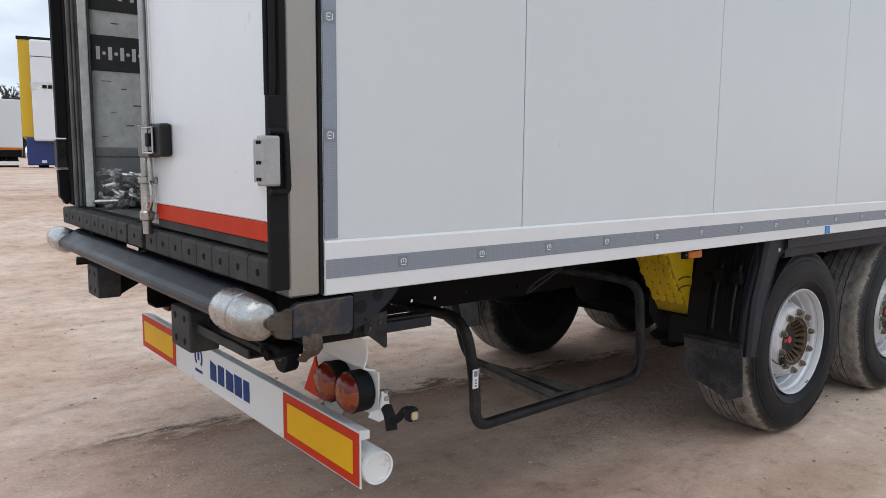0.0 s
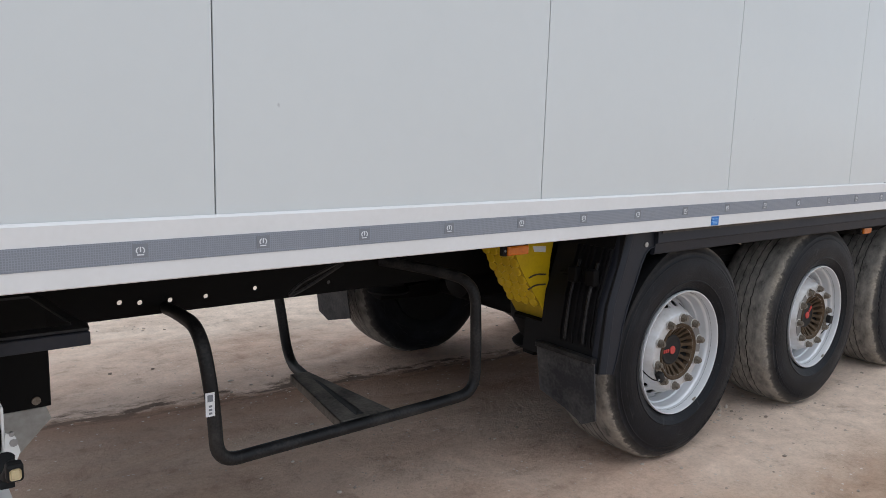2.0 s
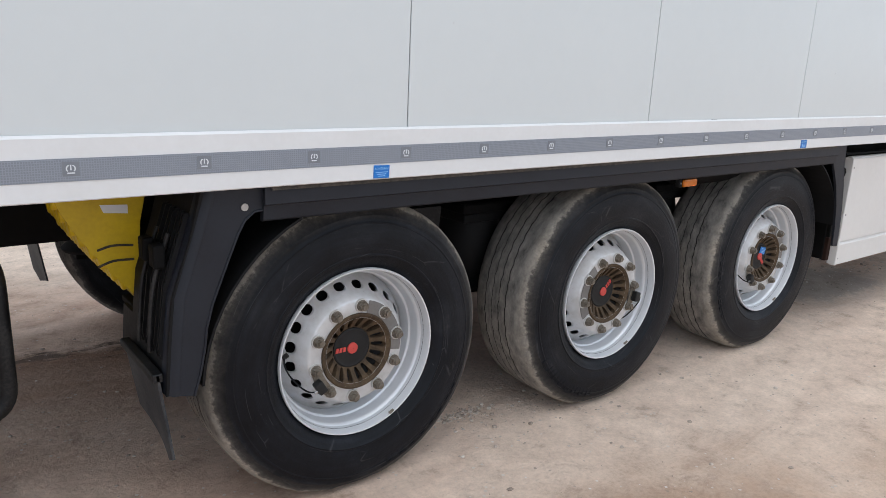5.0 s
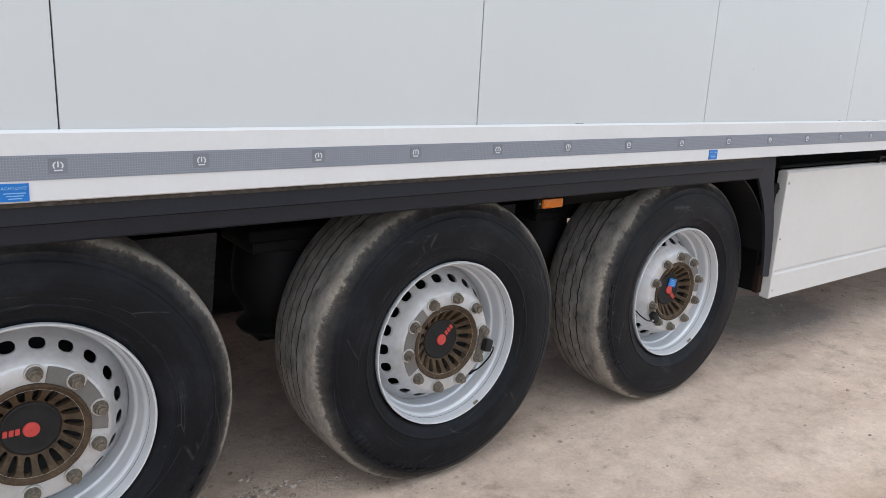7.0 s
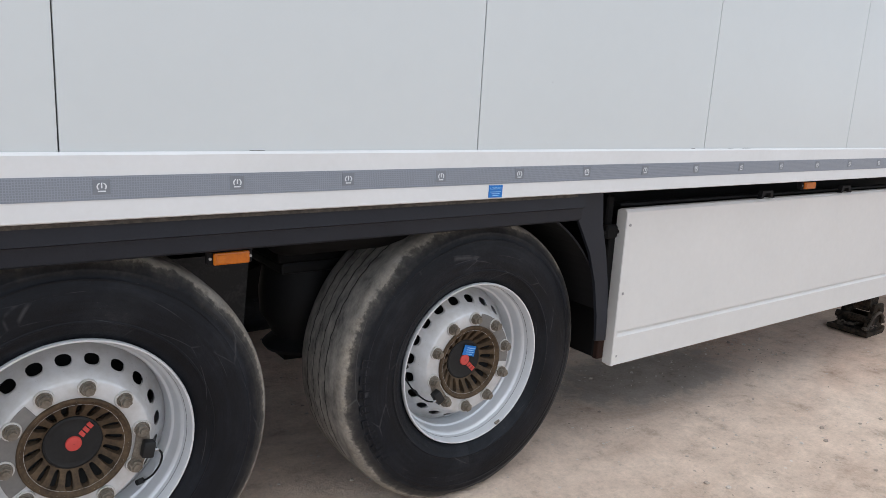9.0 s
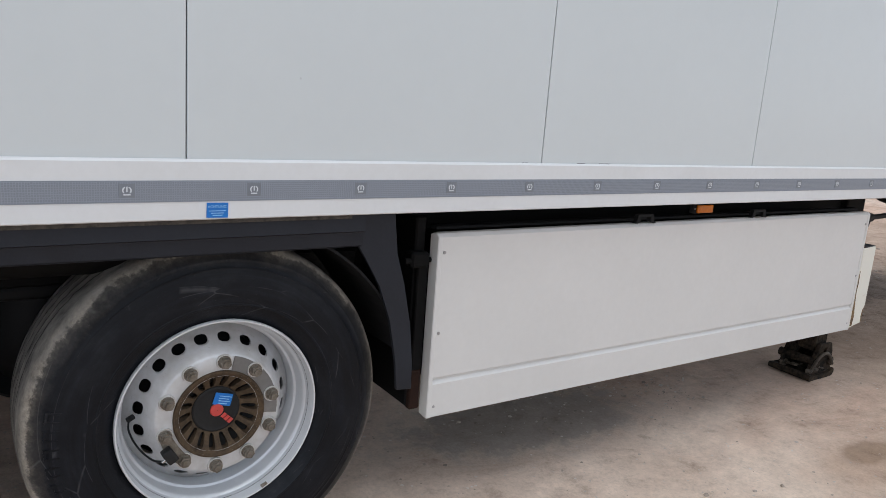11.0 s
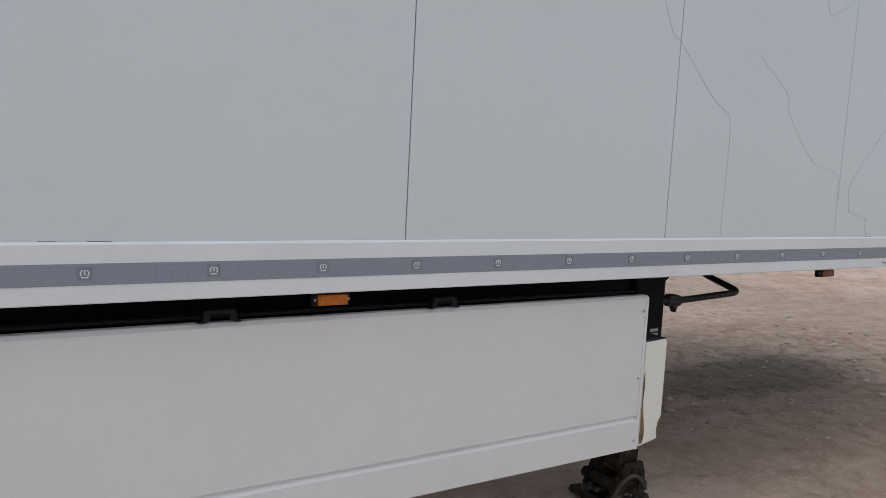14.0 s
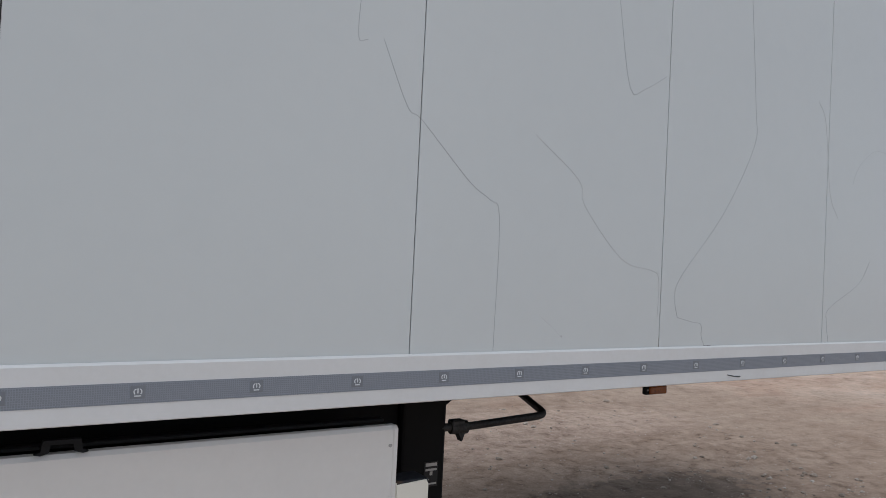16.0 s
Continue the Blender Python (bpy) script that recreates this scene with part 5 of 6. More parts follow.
def mud_flap(y0, y1, x, top=0.61):
    bm = B()
    nx, nz = 16, 8
    grid = []
    for j in range(nz + 1):
        row = []
        for i in range(nx + 1):
            u, v = i / nx, j / nz
            e = u if y0 < 1 else 1 - u
            drop = 0.275 + 0.045 * e / 0.25 if e < 0.25 else 0.32 - 0.085 * (e - 0.25) / 0.75
            z = top - drop * v
            row.append(bm.verts.new((x + 0.035 * v + 0.02 * math.sin(u * 3.0) * v, y0 + (y1 - y0) * u, z)))
        grid.append(row)
    for j in range(nz):
        for i in range(nx):
            bm.faces.new((grid[j][i], grid[j][i + 1], grid[j + 1][i + 1], grid[j + 1][i]))
    geo = bmesh.ops.extrude_face_region(bm, geom=list(bm.faces))
    bmesh.ops.translate(bm, verts=[v for v in geo["geom"] if isinstance(v, bmesh.types.BMVert)], vec=(0.008, 0, 0))
    flap = part("mud_flap", bm, M_FLAP, trailer, "hanging black rubber mud flap", 40)
    part("flap_clamp", box(B(), x - 0.010, x + 0.02, y0, y1, top - 0.022, top + 0.003, 0.003), M_TUBE, flap)


mud_flap(0.055, 0.39, 2.405)
mud_flap(2.13, 2.55, 2.44, 0.55)
bm = B()
out = [(6.10, 1.132), (6.10, 1.06), (6.15, 0.985), (6.20, 0.90), (6.245, 0.78), (6.275, 0.64), (6.285, 0.535)]
inn = [(6.345, 0.528), (6.34, 0.62), (6.322, 0.76), (6.29, 0.90), (6.255, 1.00), (6.243, 1.132)]
prism(bm, out + inn, "y", 0.028, 0.042, 0.003)
guard2 = part("mudguard", bm, M_PLASTIC, trailer, "dark grey curved mudguard end")
bm = B()
arc = [(5.73 + 0.60 * math.cos(radians(a)), 0.512 + 0.60 * math.sin(radians(a))) for a in range(14, 66, 4)]
arc2 = [(5.73 + 0.592 * math.cos(radians(a)), 0.512 + 0.592 * math.sin(radians(a))) for a in range(62, 13, -4)]
prism(bm, arc + arc2, "y", 0.045, 0.46)
part("guard_skin", bm, M_GASKET, guard2)
# far-side guards
for x0, x1 in ((2.44, 2.60), (6.2, 6.34)):
    bm = B()
    box(bm, x0, x1, W - 0.5, W - 0.03, 0.55, 1.13, 0.01)
    part("mudguard", bm, M_GASKET, trailer)
bm = B()
box(bm, 2.72, 6.13, W - 0.05, W - 0.012, 1.03, 1.134, 0.004)
part("side_guard_rail", bm, M_PLASTIC, trailer)

# ---- axles, air bellows, brake chambers ----
HUBS = (3.105, 4.420, 5.730)
HZ, HY = 0.512, 0.165
for x in HUBS:
    bm = B()
    rod(bm, (x, 0.4, HZ), (x, W - 0.4, HZ), 0.065, seg=16)
    part("axle", bm, M_CHASSIS, trailer, "", 40)
    for s, y in ((1, 0.62), (-1, W - 0.62)):
        bm = B()
        lathe(bm, [(0.13, 0.50), (0.14, 0.515), (0.10, 0.55), (0.125, 0.60), (0.15, 0.64), (0.155, 0.72), (0.145, 0.79), (0.14, 0.8175)], (x - 0.44, y, 0), (0, 0, 1), 24, cap=True)
        part("air_bellow", bm, M_GASKET, trailer, "black rubber air bellow", 40)
        # unseen plates added on the bellows to block bright gaps beside the wheels
        part("bellow_mount", box(B(), x - 0.60, x - 0.22, y - 0.16, y + 0.16, 0.862, 0.905, 0.006), M_CHASSIS, trailer)
        part("bellow_bead", box(B(), x - 0.585, x - 0.235, y - 0.15, y + 0.15, 0.818, 0.8615, 0.012, 2), M_GASKET, trailer)
        bm = B()
        prism(bm, [(x + 0.55, 0.80), (x + 0.40, 0.78), (x + 0.1, 0.58), (x - 0.52, 0.50), (x - 0.52, 0.46), (x - 0.1, 0.44), (x + 0.5, 0.64)], "y", y - 0.04, y + 0.04, 0.004)
        part("trailing_arm", bm, M_CHASSIS, trailer)
        bm = B()
        prism(bm, [(x + 0.30, 0.905), (x + 0.62, 0.905), (x + 0.595, 0.605), (x + 0.40, 0.605)], "y", y - s * 0.12 - 0.006, y - s * 0.12 + 0.006)
        bracket = part("hanger_bracket", bm, M_TUBE, trailer, "dusty dark steel hanger bracket")
        bm = B()
        prism(bm, [(x + 0.30, 0.905), (x + 0.62, 0.905), (x + 0.595, 0.605), (x + 0.40, 0.605)], "y", y + s * 0.08 - 0.006, y + s * 0.08 + 0.006)
        part("bracket_cheek", bm, M_CHASSIS, bracket)
        bm = B()
        rod(bm, (x + 0.50, y - s * 0.14, 0.70), (x + 0.50, y + s * 0.09, 0.70), 0.028, seg=12)
        part("pivot_bolt", bm, M_RUSTY, bracket)
bm = B()
lathe(bm, [(0.10, 5.02), (0.12, 5.04), (0.13, 5.07), (0.13, 5.47), (0.12, 5.50), (0.10, 5.52)], (0, 0.30, 1.065), (1, 0, 0), 24, cap=True)
part("air_tank", bm, M_CHASSIS, trailer, "", 40)
# this tank and its straps are added to block the bright gap below the chassis
bm = B()
lathe(bm, [(0.09, 2.66), (0.115, 2.675), (0.125, 2.71), (0.125, 3.26), (0.115, 3.295), (0.09, 3.31)], (0, 1.30, 0.71), (1, 0, 0), 24, cap=True)
part("air_tank", bm, M_CHASSIS, trailer, "", 40)
for x in (2.78, 3.18):
    part("tank_strap", box(B(), x - 0.02, x + 0.02, 1.17, 1.43, 0.8345, 1.13, 0.004), M_CHASSIS, trailer)

# ---- wheels ----
TYRE_R = 0.536


def tyre_profile():
    """(radius, along, material) from the inner bead round to the outer bead; along is outward negative."""
    pts = [(0.285, 0.235, 0), (0.31, 0.252, 0), (0.36, 0.262, 0), (0.42, 0.264, 0), (0.47, 0.250, 0), (0.500, 0.232, 0), (0.518, 0.215, 0), (0.528, 0.198, 0), (0.5325, 0.180, 0)]
    for g, w in ((0.140, 0.0024), (0.096, 0.0016), (0.054, 0.0022), (0.012, 0.0026)):
        r = TYRE_R - 0.18 * (g - 0.075) ** 2
        pts += [(r, g + w, 1), (r - 0.012, g + w * 0.75, 1), (r - 0.012, g - w * 0.75, 1), (r, g - w, 0)]
    pts += [(0.5345, -0.022, 0), (0.5338, -0.046, 0), (0.5312, -0.068, 0), (0.5255, -0.083, 0), (0.515, -0.095, 0), (0.502, -0.1045, 0), (0.490, -0.110, 0), (0.4865, -0.1135, 0), (0.483, -0.1145, 0), (0.4795, -0.1140, 0), (0.470, -0.1165, 0), (0.4635, -0.1185, 0), (0.462, -0.1200, 0), (0.4590, -0.1203, 0), (0.4575, -0.1197, 0), (0.45, -0.1215, 0), (0.42, -0.1262, 0),
            (0.385, -0.127, 0), (0.356, -0.1235, 0), (0.354, -0.1250, 0), (0.350, -0.1250, 0), (0.348, -0.1225, 0), (0.338, -0.119, 0), (0.322, -0.110, 0), (0.308, -0.100, 0), (0.300, -0.092, 0), (0.290, -0.08, 0)]
    return [(r, h + 0.055, m) for r, h, m in pts]


def build_wheel():
    # the wide black disc is added behind the rim so its inside looks dark
    hub = part("wheel", lathe(B(), [(0.02, 0.304), (0.292, 0.302), (0.292, 0.291), (0.2605, 0.285), (0.215, 0.28), (0.215, 0.12), (0.15, 0.10), (0.02, 0.10)], (0, 0, 0), (0, 1, 0), 32), M_GASKET, trailer,
               "wide single wheel with silver steel rim", 40, at=(0, 0, 0))
    prof = tyre_profile()
    bm = B()
    seg = 240
    rings = []
    for k, (r, h, m) in enumerate(prof):
        groove = 8 < k < 25
        line = (k - 9) // 4
        row = []
        for i in range(seg):
            a = 2 * math.pi * i / seg
            zig = (0.0022 * math.sin(i * math.pi / 2 + 0.8 + line) + 0.0012 * math.sin(i * 0.9 + line * 2)) if groove else 0.0
            x, z = r * math.sin(a), r * math.cos(a)
            z = max(z, -0.505) if r > 0.5 else z
            row.append(bm.verts.new((x, h + zig, z)))
        rings.append(row)
    for k in range(len(rings) - 1):
        for i in range(seg):
            f = bm.faces.new((rings[k][i], rings[k][(i + 1) % seg], rings[k + 1][(i + 1) % seg], rings[k + 1][i]))
            f.material_index = prof[k][2]
    part("tyre", bm, [M_TYRE, M_GROOVE], hub, "worn black tyre with dusty tread", 35, at=(0, 0, 0))
    bm = B()
    lathe(bm, [(0.296, -0.030), (0.3025, -0.044), (0.3035, -0.052), (0.301, -0.058), (0.2965, -0.0575), (0.2925, -0.046), (0.2905, -0.022), (0.2880, -0.012), (0.2815, -0.006), (0.2790, 0.002), (0.2765, 0.026), (0.2730, 0.034), (0.2665, 0.038),
               (0.2640, 0.046), (0.2625, 0.10), (0.262, 0.24), (0.30, 0.285)], (0, 0, 0), (0, 1, 0), 96)
    part("rim", bm, M_RIM, hub, "silver steel rim", 32, at=(0, 0, 0))
    # disc: flat nut face, then a cone with rounded windows down to the rim
    bm = B()
    face = -0.033
    d = lambda r: face if r <= 0.186 else face + 0.112 * ((r - 0.186) / 0.070) ** 0.98
    lathe(bm, [(0.120, face), (0.15, face), (0.180, face), (0.186, face + 0.002), (0.190, face + 0.0065), (0.204, d(0.206))], (0, 0, 0), (0, 1, 0), 80)
    lathe(bm, [(0.240, d(0.242)), (0.252, d(0.254)), (0.2625, 0.088)], (0, 0, 0), (0, 1, 0), 80)
    n_h, n = 20, 16
    for k in range(n_h):
        mid = 2 * math.pi * (k + 0.5) / n_h
        half = math.pi / n_h
        inner, outer = [], []
        for i in range(n):
            a = 2 * math.pi * i / n
            c, s = math.cos(a), math.sin(a)
            m = 1 / max(abs(c), abs(s))
            p = (abs(c) ** 2.5 + abs(s) ** 2.5) ** (-1 / 2.5)
            ro, ao = 0.222 + 0.018 * s * m, mid + half * c * m
            ri, ai = 0.2225 + 0.0118 * s * p, mid + half * 0.58 * c * p
            outer.append(bm.verts.new((ro * math.sin(ao), d(ro + 0.002), ro * math.cos(ao))))
            inner.append(bm.verts.new((ri * math.sin(ai), d(ri + 0.002), ri * math.cos(ai))))
        deep = [bm.verts.new(v.co + Vector((0, 0.011, 0))) for v in inner]
        for i in range(n):
            j = (i + 1) % n
            bm.faces.new((outer[i], outer[j], inner[j], inner[i]))
            bm.faces.new((inner[i], inner[j], deep[j], deep[i]))
    bmesh.ops.remove_doubles(bm, verts=bm.verts, dist=0.0004)
    part("wheel_disc", bm, M_DISC, hub, "silver wheel disc with rounded windows", 30, at=(0, 0, 0))
    # bowl-shaped finned hub ring
    bm = B()
    lathe(bm, [(0.1385, -0.031), (0.1385, -0.038), (0.136, -0.0415), (0.1315, -0.042), (0.1300, -0.0405)], (0, 0, 0), (0, 1, 0), 64)
    part("hub_lip", bm, M_HUBRUST, hub, "rusty raised hub lip", 30, at=(0, 0, 0))
    bm = B()
    hh = lambda r: -0.0405 + 0.046 * (0.130 - r) / 0.058
    n_s, n = 18, 16
    for k in range(n_s):
        mid, half = 2 * math.pi * (k + 0.5) / n_s, math.pi / n_s
        inner, outer = [], []
        for i in range(n):
            a = 2 * math.pi * i / n
            c, s = math.cos(a), math.sin(a)
            m = 1 / max(abs(c), abs(s))
            p = (abs(c) ** 3.4 + abs(s) ** 3.4) ** (-1 / 3.4)
            ro, ao = 0.101 + 0.029 * s * m, mid + half * c * m
            ri, ai = 0.0990 + 0.0215 * s * p, mid + half * (0.54 + 0.03 * s) * c * p
            outer.append(bm.verts.new((ro * math.sin(ao), hh(ro), ro * math.cos(ao))))
            inner.append(bm.verts.new((ri * math.sin(ai), hh(ri), ri * math.cos(ai))))
        deep = [bm.verts.new(v.co + Vector((0, 0.026, 0))) for v in inner]
        for i in range(n):
            j = (i + 1) % n
            bm.faces.new((outer[i], outer[j], inner[j], inner[i]))
            bm.faces.new((inner[i], inner[j], deep[j], deep[i]))
    bmesh.ops.remove_doubles(bm, verts=bm.verts, dist=0.0003)
    part("slotted_ring", bm, M_HUBRUST, hub, "brown hub ring with radial slots", at=(0, 0, 0))
    # near-black sheet added behind the slots to give them their shade
    part("ring_backing", lathe(B(), [(0.131, -0.008), (0.05, 0.036)], (0, 0, 0), (0, 1, 0), 32), M_GROOVE, hub, "", at=(0, 0, 0))
    bm = B()
    lathe(bm, [(0.0745, 0.034), (0.0745, 0.006), (0.0725, 0.001), (0.067, -0.0005), (0.0625, 0.001), (0.05, -0.001), (0.001, -0.003)], (0, 0, 0), (0, 1, 0), 48)
    cap = part("hub_cap", bm, M_CAP, hub, "black hub cap with red centre", 30, at=(0, 0, 0))
    bm = B()
    lathe(bm, [(0.0205, -0.001), (0.0205, -0.0055), (0.0185, -0.008), (0.001, -0.0095)], (0, 0, 0), (0, 1, 0), 24)
    part("cap_button", bm, M_CAPRED, hub, "faded red button", 30, at=(0, 0, 0))
    bm = B()
    for i in range(3):
        x = -0.066 + 0.0142 * i
        prism(bm, [(x, -0.0085), (x + 0.0105, -0.0085), (x + 0.0125, 0.0085), (x + 0.002, 0.0085)], "y", -0.0035, -0.0002)
    part("cap_print", bm, M_CAPRED, hub, "", at=(0, 0, 0))
    # bare grey patch on the disc where a plate sat under two nuts
    bm = B()
    p = [(0.138 * math.sin(radians(v)), 0.138 * math.cos(radians(v))) for v in range(15, 100, 7)]
    q = [(0.180 * math.sin(radians(v)), 0.185 * math.cos(radians(v))) for v in range(99, 14, -7)]
    prism(bm, p + q, "y", face - 0.0030, face - 0.0006, 0.001)
    part("nut_plate", bm, M_PATCH, hub, "dull grey plate under the nuts", at=(0, 0, 0))
    # nuts on bright washers
    nut_me = None
    for i in range(10):
        a = 2 * math.pi * i / 10 + radians(5)
        if nut_me is None:
            bm = B()
            rod(bm, (0, face, 0), (0, face - 0.006, 0), 0.0250, 0.0240, 20)
            n0 = len(bm.faces)
            rod(bm, (0, face - 0.005, 0), (0, face - 0.011, 0), 0.0205, 0.0195, 20)
            rod(bm, (0, face - 0.010, 0), (0, face - 0.026, 0), 0.0178, 0.0165, 6)
            rod(bm, (0, face - 0.025, 0), (0, face - 0.033, 0), 0.0112, 0.0098, 12)
            bm.faces.ensure_lookup_table()
            for f in list(bm.faces)[:n0]:
                f.material_index = 1
            ob = part("wheel_nut", bm, [M_NUT, M_WASHER], hub, "", at=(0, 0, 0))
            nut_me = ob.data
        else:
            ob = new("wheel_nut", nut_me)
            ob.parent = hub
        ob.location = (0.1655 * math.sin(a), 0, 0.1655 * math.cos(a))
        ob.rotation_euler = (0, 0.5 * i, 0)

    # pressure sensor on a bracket between two nuts, its hose running to the valve at the rim
    def at(deg, r, y):
        return Vector((r * math.sin(radians(deg)), y, r * math.cos(radians(deg))))
    bm = B()
    prism(bm, [(at(v, r, 0).x, at(v, r, 0).z) for v, r in ((222, 0.150), (239, 0.146), (256, 0.150), (256, 0.184), (239, 0.188), (222, 0.184))], "y", face - 0.0085, face - 0.006)
    part("sensor_bracket", bm, M_NUT, hub, "thin steel bracket", at=(0, 0, 0))
    bm = B()
    c, u, w = at(239, 0.178, face - 0.024), at(329, 1, 0), at(239, 1, 0)
    vs = [bm.verts.new(c + u * a + w * b + Vector((0, y, 0))) for a in (-0.023, 0.023) for b in (-0.015, 0.017) for y in (-0.012, 0.018)]
    for f in ((0, 1, 3, 2), (4, 6, 7, 5), (0, 4, 5, 1), (2, 3, 7, 6), (0, 2, 6, 4), (1, 5, 7, 3)):
        bm.faces.new([vs[i] for i in f])
    bmesh.ops.bevel(bm, geom=list(bm.edges), offset=0.005, segments=2, affect="EDGES", profile=0.5)
    part("pressure_sensor", bm, M_CAP, hub, "small black tyre pressure sensor", 40, at=(0, 0, 0))
    bm = B()
    rod(bm, at(239, 0.190, face - 0.028), at(239, 0.206, face - 0.028), 0.005, 0.004, 10)
    part("sensor_fitting", bm, M_CHROME, hub, "", at=(0, 0, 0))
    bm = B()
    sweep(bm, smooth_curve([at(238, 0.198, face - 0.026), at(243, 0.220, -0.050), at(251, 0.236, -0.030), at(259, 0.247, -0.008), at(266, 0.252, 0.010), at(271, 0.248, 0.022)], 5), 0.0030, 8)
    part("sensor_hose", bm, M_GASKET, hub, "black rubber valve hose", 60, at=(0, 0, 0))
    bm = B()
    rod(bm, at(271, 0.250, 0.028), at(274, 0.236, 0.020), 0.0085, 0.0085, 10)
    part("valve_cap", bm, M_CAP, hub, "", at=(0, 0, 0))
    bm = B()
    rod(bm, at(150, 0.292, -0.056), at(154, 0.292, -0.056), 0.005, 0.006, 8)
    part("balance_weight", bm, M_NUT, hub, "", at=(0, 0, 0))
    # raised marks round the sidewall
    base_y = lambda r: -0.067 if r < 0.45 else -0.067 + 0.0065 * (r - 0.45) / 0.035
    bm = B()
    for r0, r1, a0, a1 in ((0.440, 0.478, -1.9, -1.2), (0.440, 0.478, 1.2, 1.9), (0.4715, 0.478, -1.2, 1.2)):
        v = [(r, r * math.sin(radians(aa)), r * math.cos(radians(aa))) for r, aa in ((r0, a0), (r0, a1), (r1, a1), (r1, a0))]
        w = [bm.verts.new((x, base_y(r) - 0.0020, z)) for r, x, z in v]
        w2 = [bm.verts.new((x, base_y(r) + 0.004, z)) for r, x, z in v]
        bm.faces.new(w)
        for j in range(4):
            bm.faces.new((w[j], w[(j + 1) % 4], w2[(j + 1) % 4], w2[j]))
    mark = part("sidewall_mark", bm, M_TYRE, hub, "", at=(0, 0, 0))
    for i in range(8):
        o = mark if i == 0 else new("sidewall_mark", mark.data)
        o.parent = hub
        o.rotation_euler = (0, radians(193 + 6.5 * i), 0)
    return hub


first = build_wheel()
off = base_of(trailer)
DISC_TURN, PRINT_TURN, MARK_TURN = (0, -137, -1), (0, 135, -135), (-75, 0, 42)
TURNING = ("wheel_nut", "nut_plate", "pressure_sensor", "sensor_bracket", "sensor_fitting", "sensor_hose", "valve_cap", "cap_print", "sidewall_mark", "wheel_disc")


def turn_wheel(w, k):
    """Turns the printed, bolted and worn parts of a wheel to where they stopped."""
    for o in w.children:
        kind = o.name.split(".")[0]
        if kind in TURNING:
            a = PRINT_TURN[k] if kind == "cap_print" else MARK_TURN[k] if kind == "sidewall_mark" else DISC_TURN[k]
            o.matrix_basis = Matrix.Rotation(radians(a), 4, "Y") @ o.matrix_basis


for k, x in enumerate(HUBS):
    for near in (True, False):
        if k == 0 and near:
            continue
        y = HY if near else W - HY
        m = Matrix.Translation((x - off.x, y - off.y, HZ - off.z)) @ Matrix.Rotation(0 if near else math.pi, 4, "Z")
        w = copy_thing(first, m)
        if near:
            turn_wheel(w, k)
        if k == 2 and near:
            wheel_three = w
turn_wheel(first, 0)
first.location = (HUBS[0] - off.x, HY - off.y, HZ - off.z)
bm = B()
prism(bm, [(-0.014, 0.022), (0.040, 0.006), (0.050, 0.044), (-0.003, 0.058)], "y", -0.0068, -0.0046)
for f in bm.faces:
    f.material_index = 0
n0 = len(bm.faces)
for i, w in enumerate((0.8, 1.0, 0.9, 1.1)):
    z = 0.018 + 0.0075 * i
    prism(bm, [(0.002 + 0.002 * i, z + 0.004), (0.002 + 0.034 * w + 0.002 * i, z + 0.004 - 0.0095 * w), (0.003 + 0.034 * w + 0.002 * i, z + 0.0062 - 0.0095 * w), (0.003 + 0.002 * i, z + 0.0062)], "y", -0.0077, -0.0069)
for f in list(bm.faces)[n0:]:
    f.material_index = 1
ob = part("cap_sticker", bm, [M_STICKER, M_STICKERPRINT], None, "blue sticker on the hub cap", at=(0, 0, 0))
ob.parent = wheel_three

# ---- wheel chock ----
chock = thing("wheel_chock", (2.45, 0.5, 0.75), "yellow plastic wheel chock stowed on the mudguard", "wheel chock")
bm = B()
front = [(2.235, 1.075), (2.26, 1.02), (2.295, 0.955), (2.335, 0.895), (2.38, 0.835), (2.43, 0.772), (2.484, 0.692)]
prism(bm, front + [(2.495, 0.690), (2.480, 0.80), (2.474, 0.90), (2.480, 0.98), (2.503, 1.075)], "y", 0.402, 0.615, 0.004)
bmesh.ops.recalc_face_normals(bm, faces=bm.faces)
# sloping face in a darker yellow that carries the shade between the scales
for f in bm.faces:
    if f.normal.x < -0.3 and abs(f.normal.y) < 0.3:
        f.material_index = 1
body = part("chock_body", bm, [M_YELLOW, M_CHOCKSHADE], chock, "yellow wedge body, sloping face darkened for shade")
# overlapping scales on the slope, each with its lower edge proud
steps = [Vector((x, 0, z)) for x, z in front]
runs = [(q - p).length for p, q in zip(steps, steps[1:])]
for k in range(8):
    at, i = sum(runs) * (0.05 + 0.103 * k), 0
    while at > runs[i]:
        at, i = at - runs[i], i + 1
    down = (steps[i + 1] - steps[i]).normalized()
    out = Vector((down.z, 0, -down.x))
    c = steps[i] + down * at
    for j in range(4):
        bm = B()
        lathe(bm, [(0.0250, -0.014), (0.0245, 0.005), (0.0205, 0.0085), (0.001, 0.0095)], c + Vector((0, 0.430 + 0.051 * j + (0.010 if k % 2 else 0), 0)), (out - down * 0.42).normalized(), 14)
        part("tread_knob", bm, M_YELLOW, body, "", 30)
# dark bars on the side face carry the shade of two slots
bm = B()
for z0, z1 in ((0.910, 0.906), (0.858, 0.861)):
    sweep(bm, smooth_curve([(2.350, 0.4015, z0 - 0.010), (2.395, 0.4012, (z0 + z1) / 2 + 0.003), (2.455, 0.4015, z1)], 4), 0.0042, 6)
part("moulded_slot", bm, M_WOOD, body, "two dark moulded slots")
bm = B()
prism(bm, [(2.365, 1.040), (2.445, 1.035), (2.445, 1.008), (2.375, 1.015)], "y", 0.3995, 0.4012)
part("worn_sticker", bm, M_PAPER, body, "torn white sticker")
bm = B()
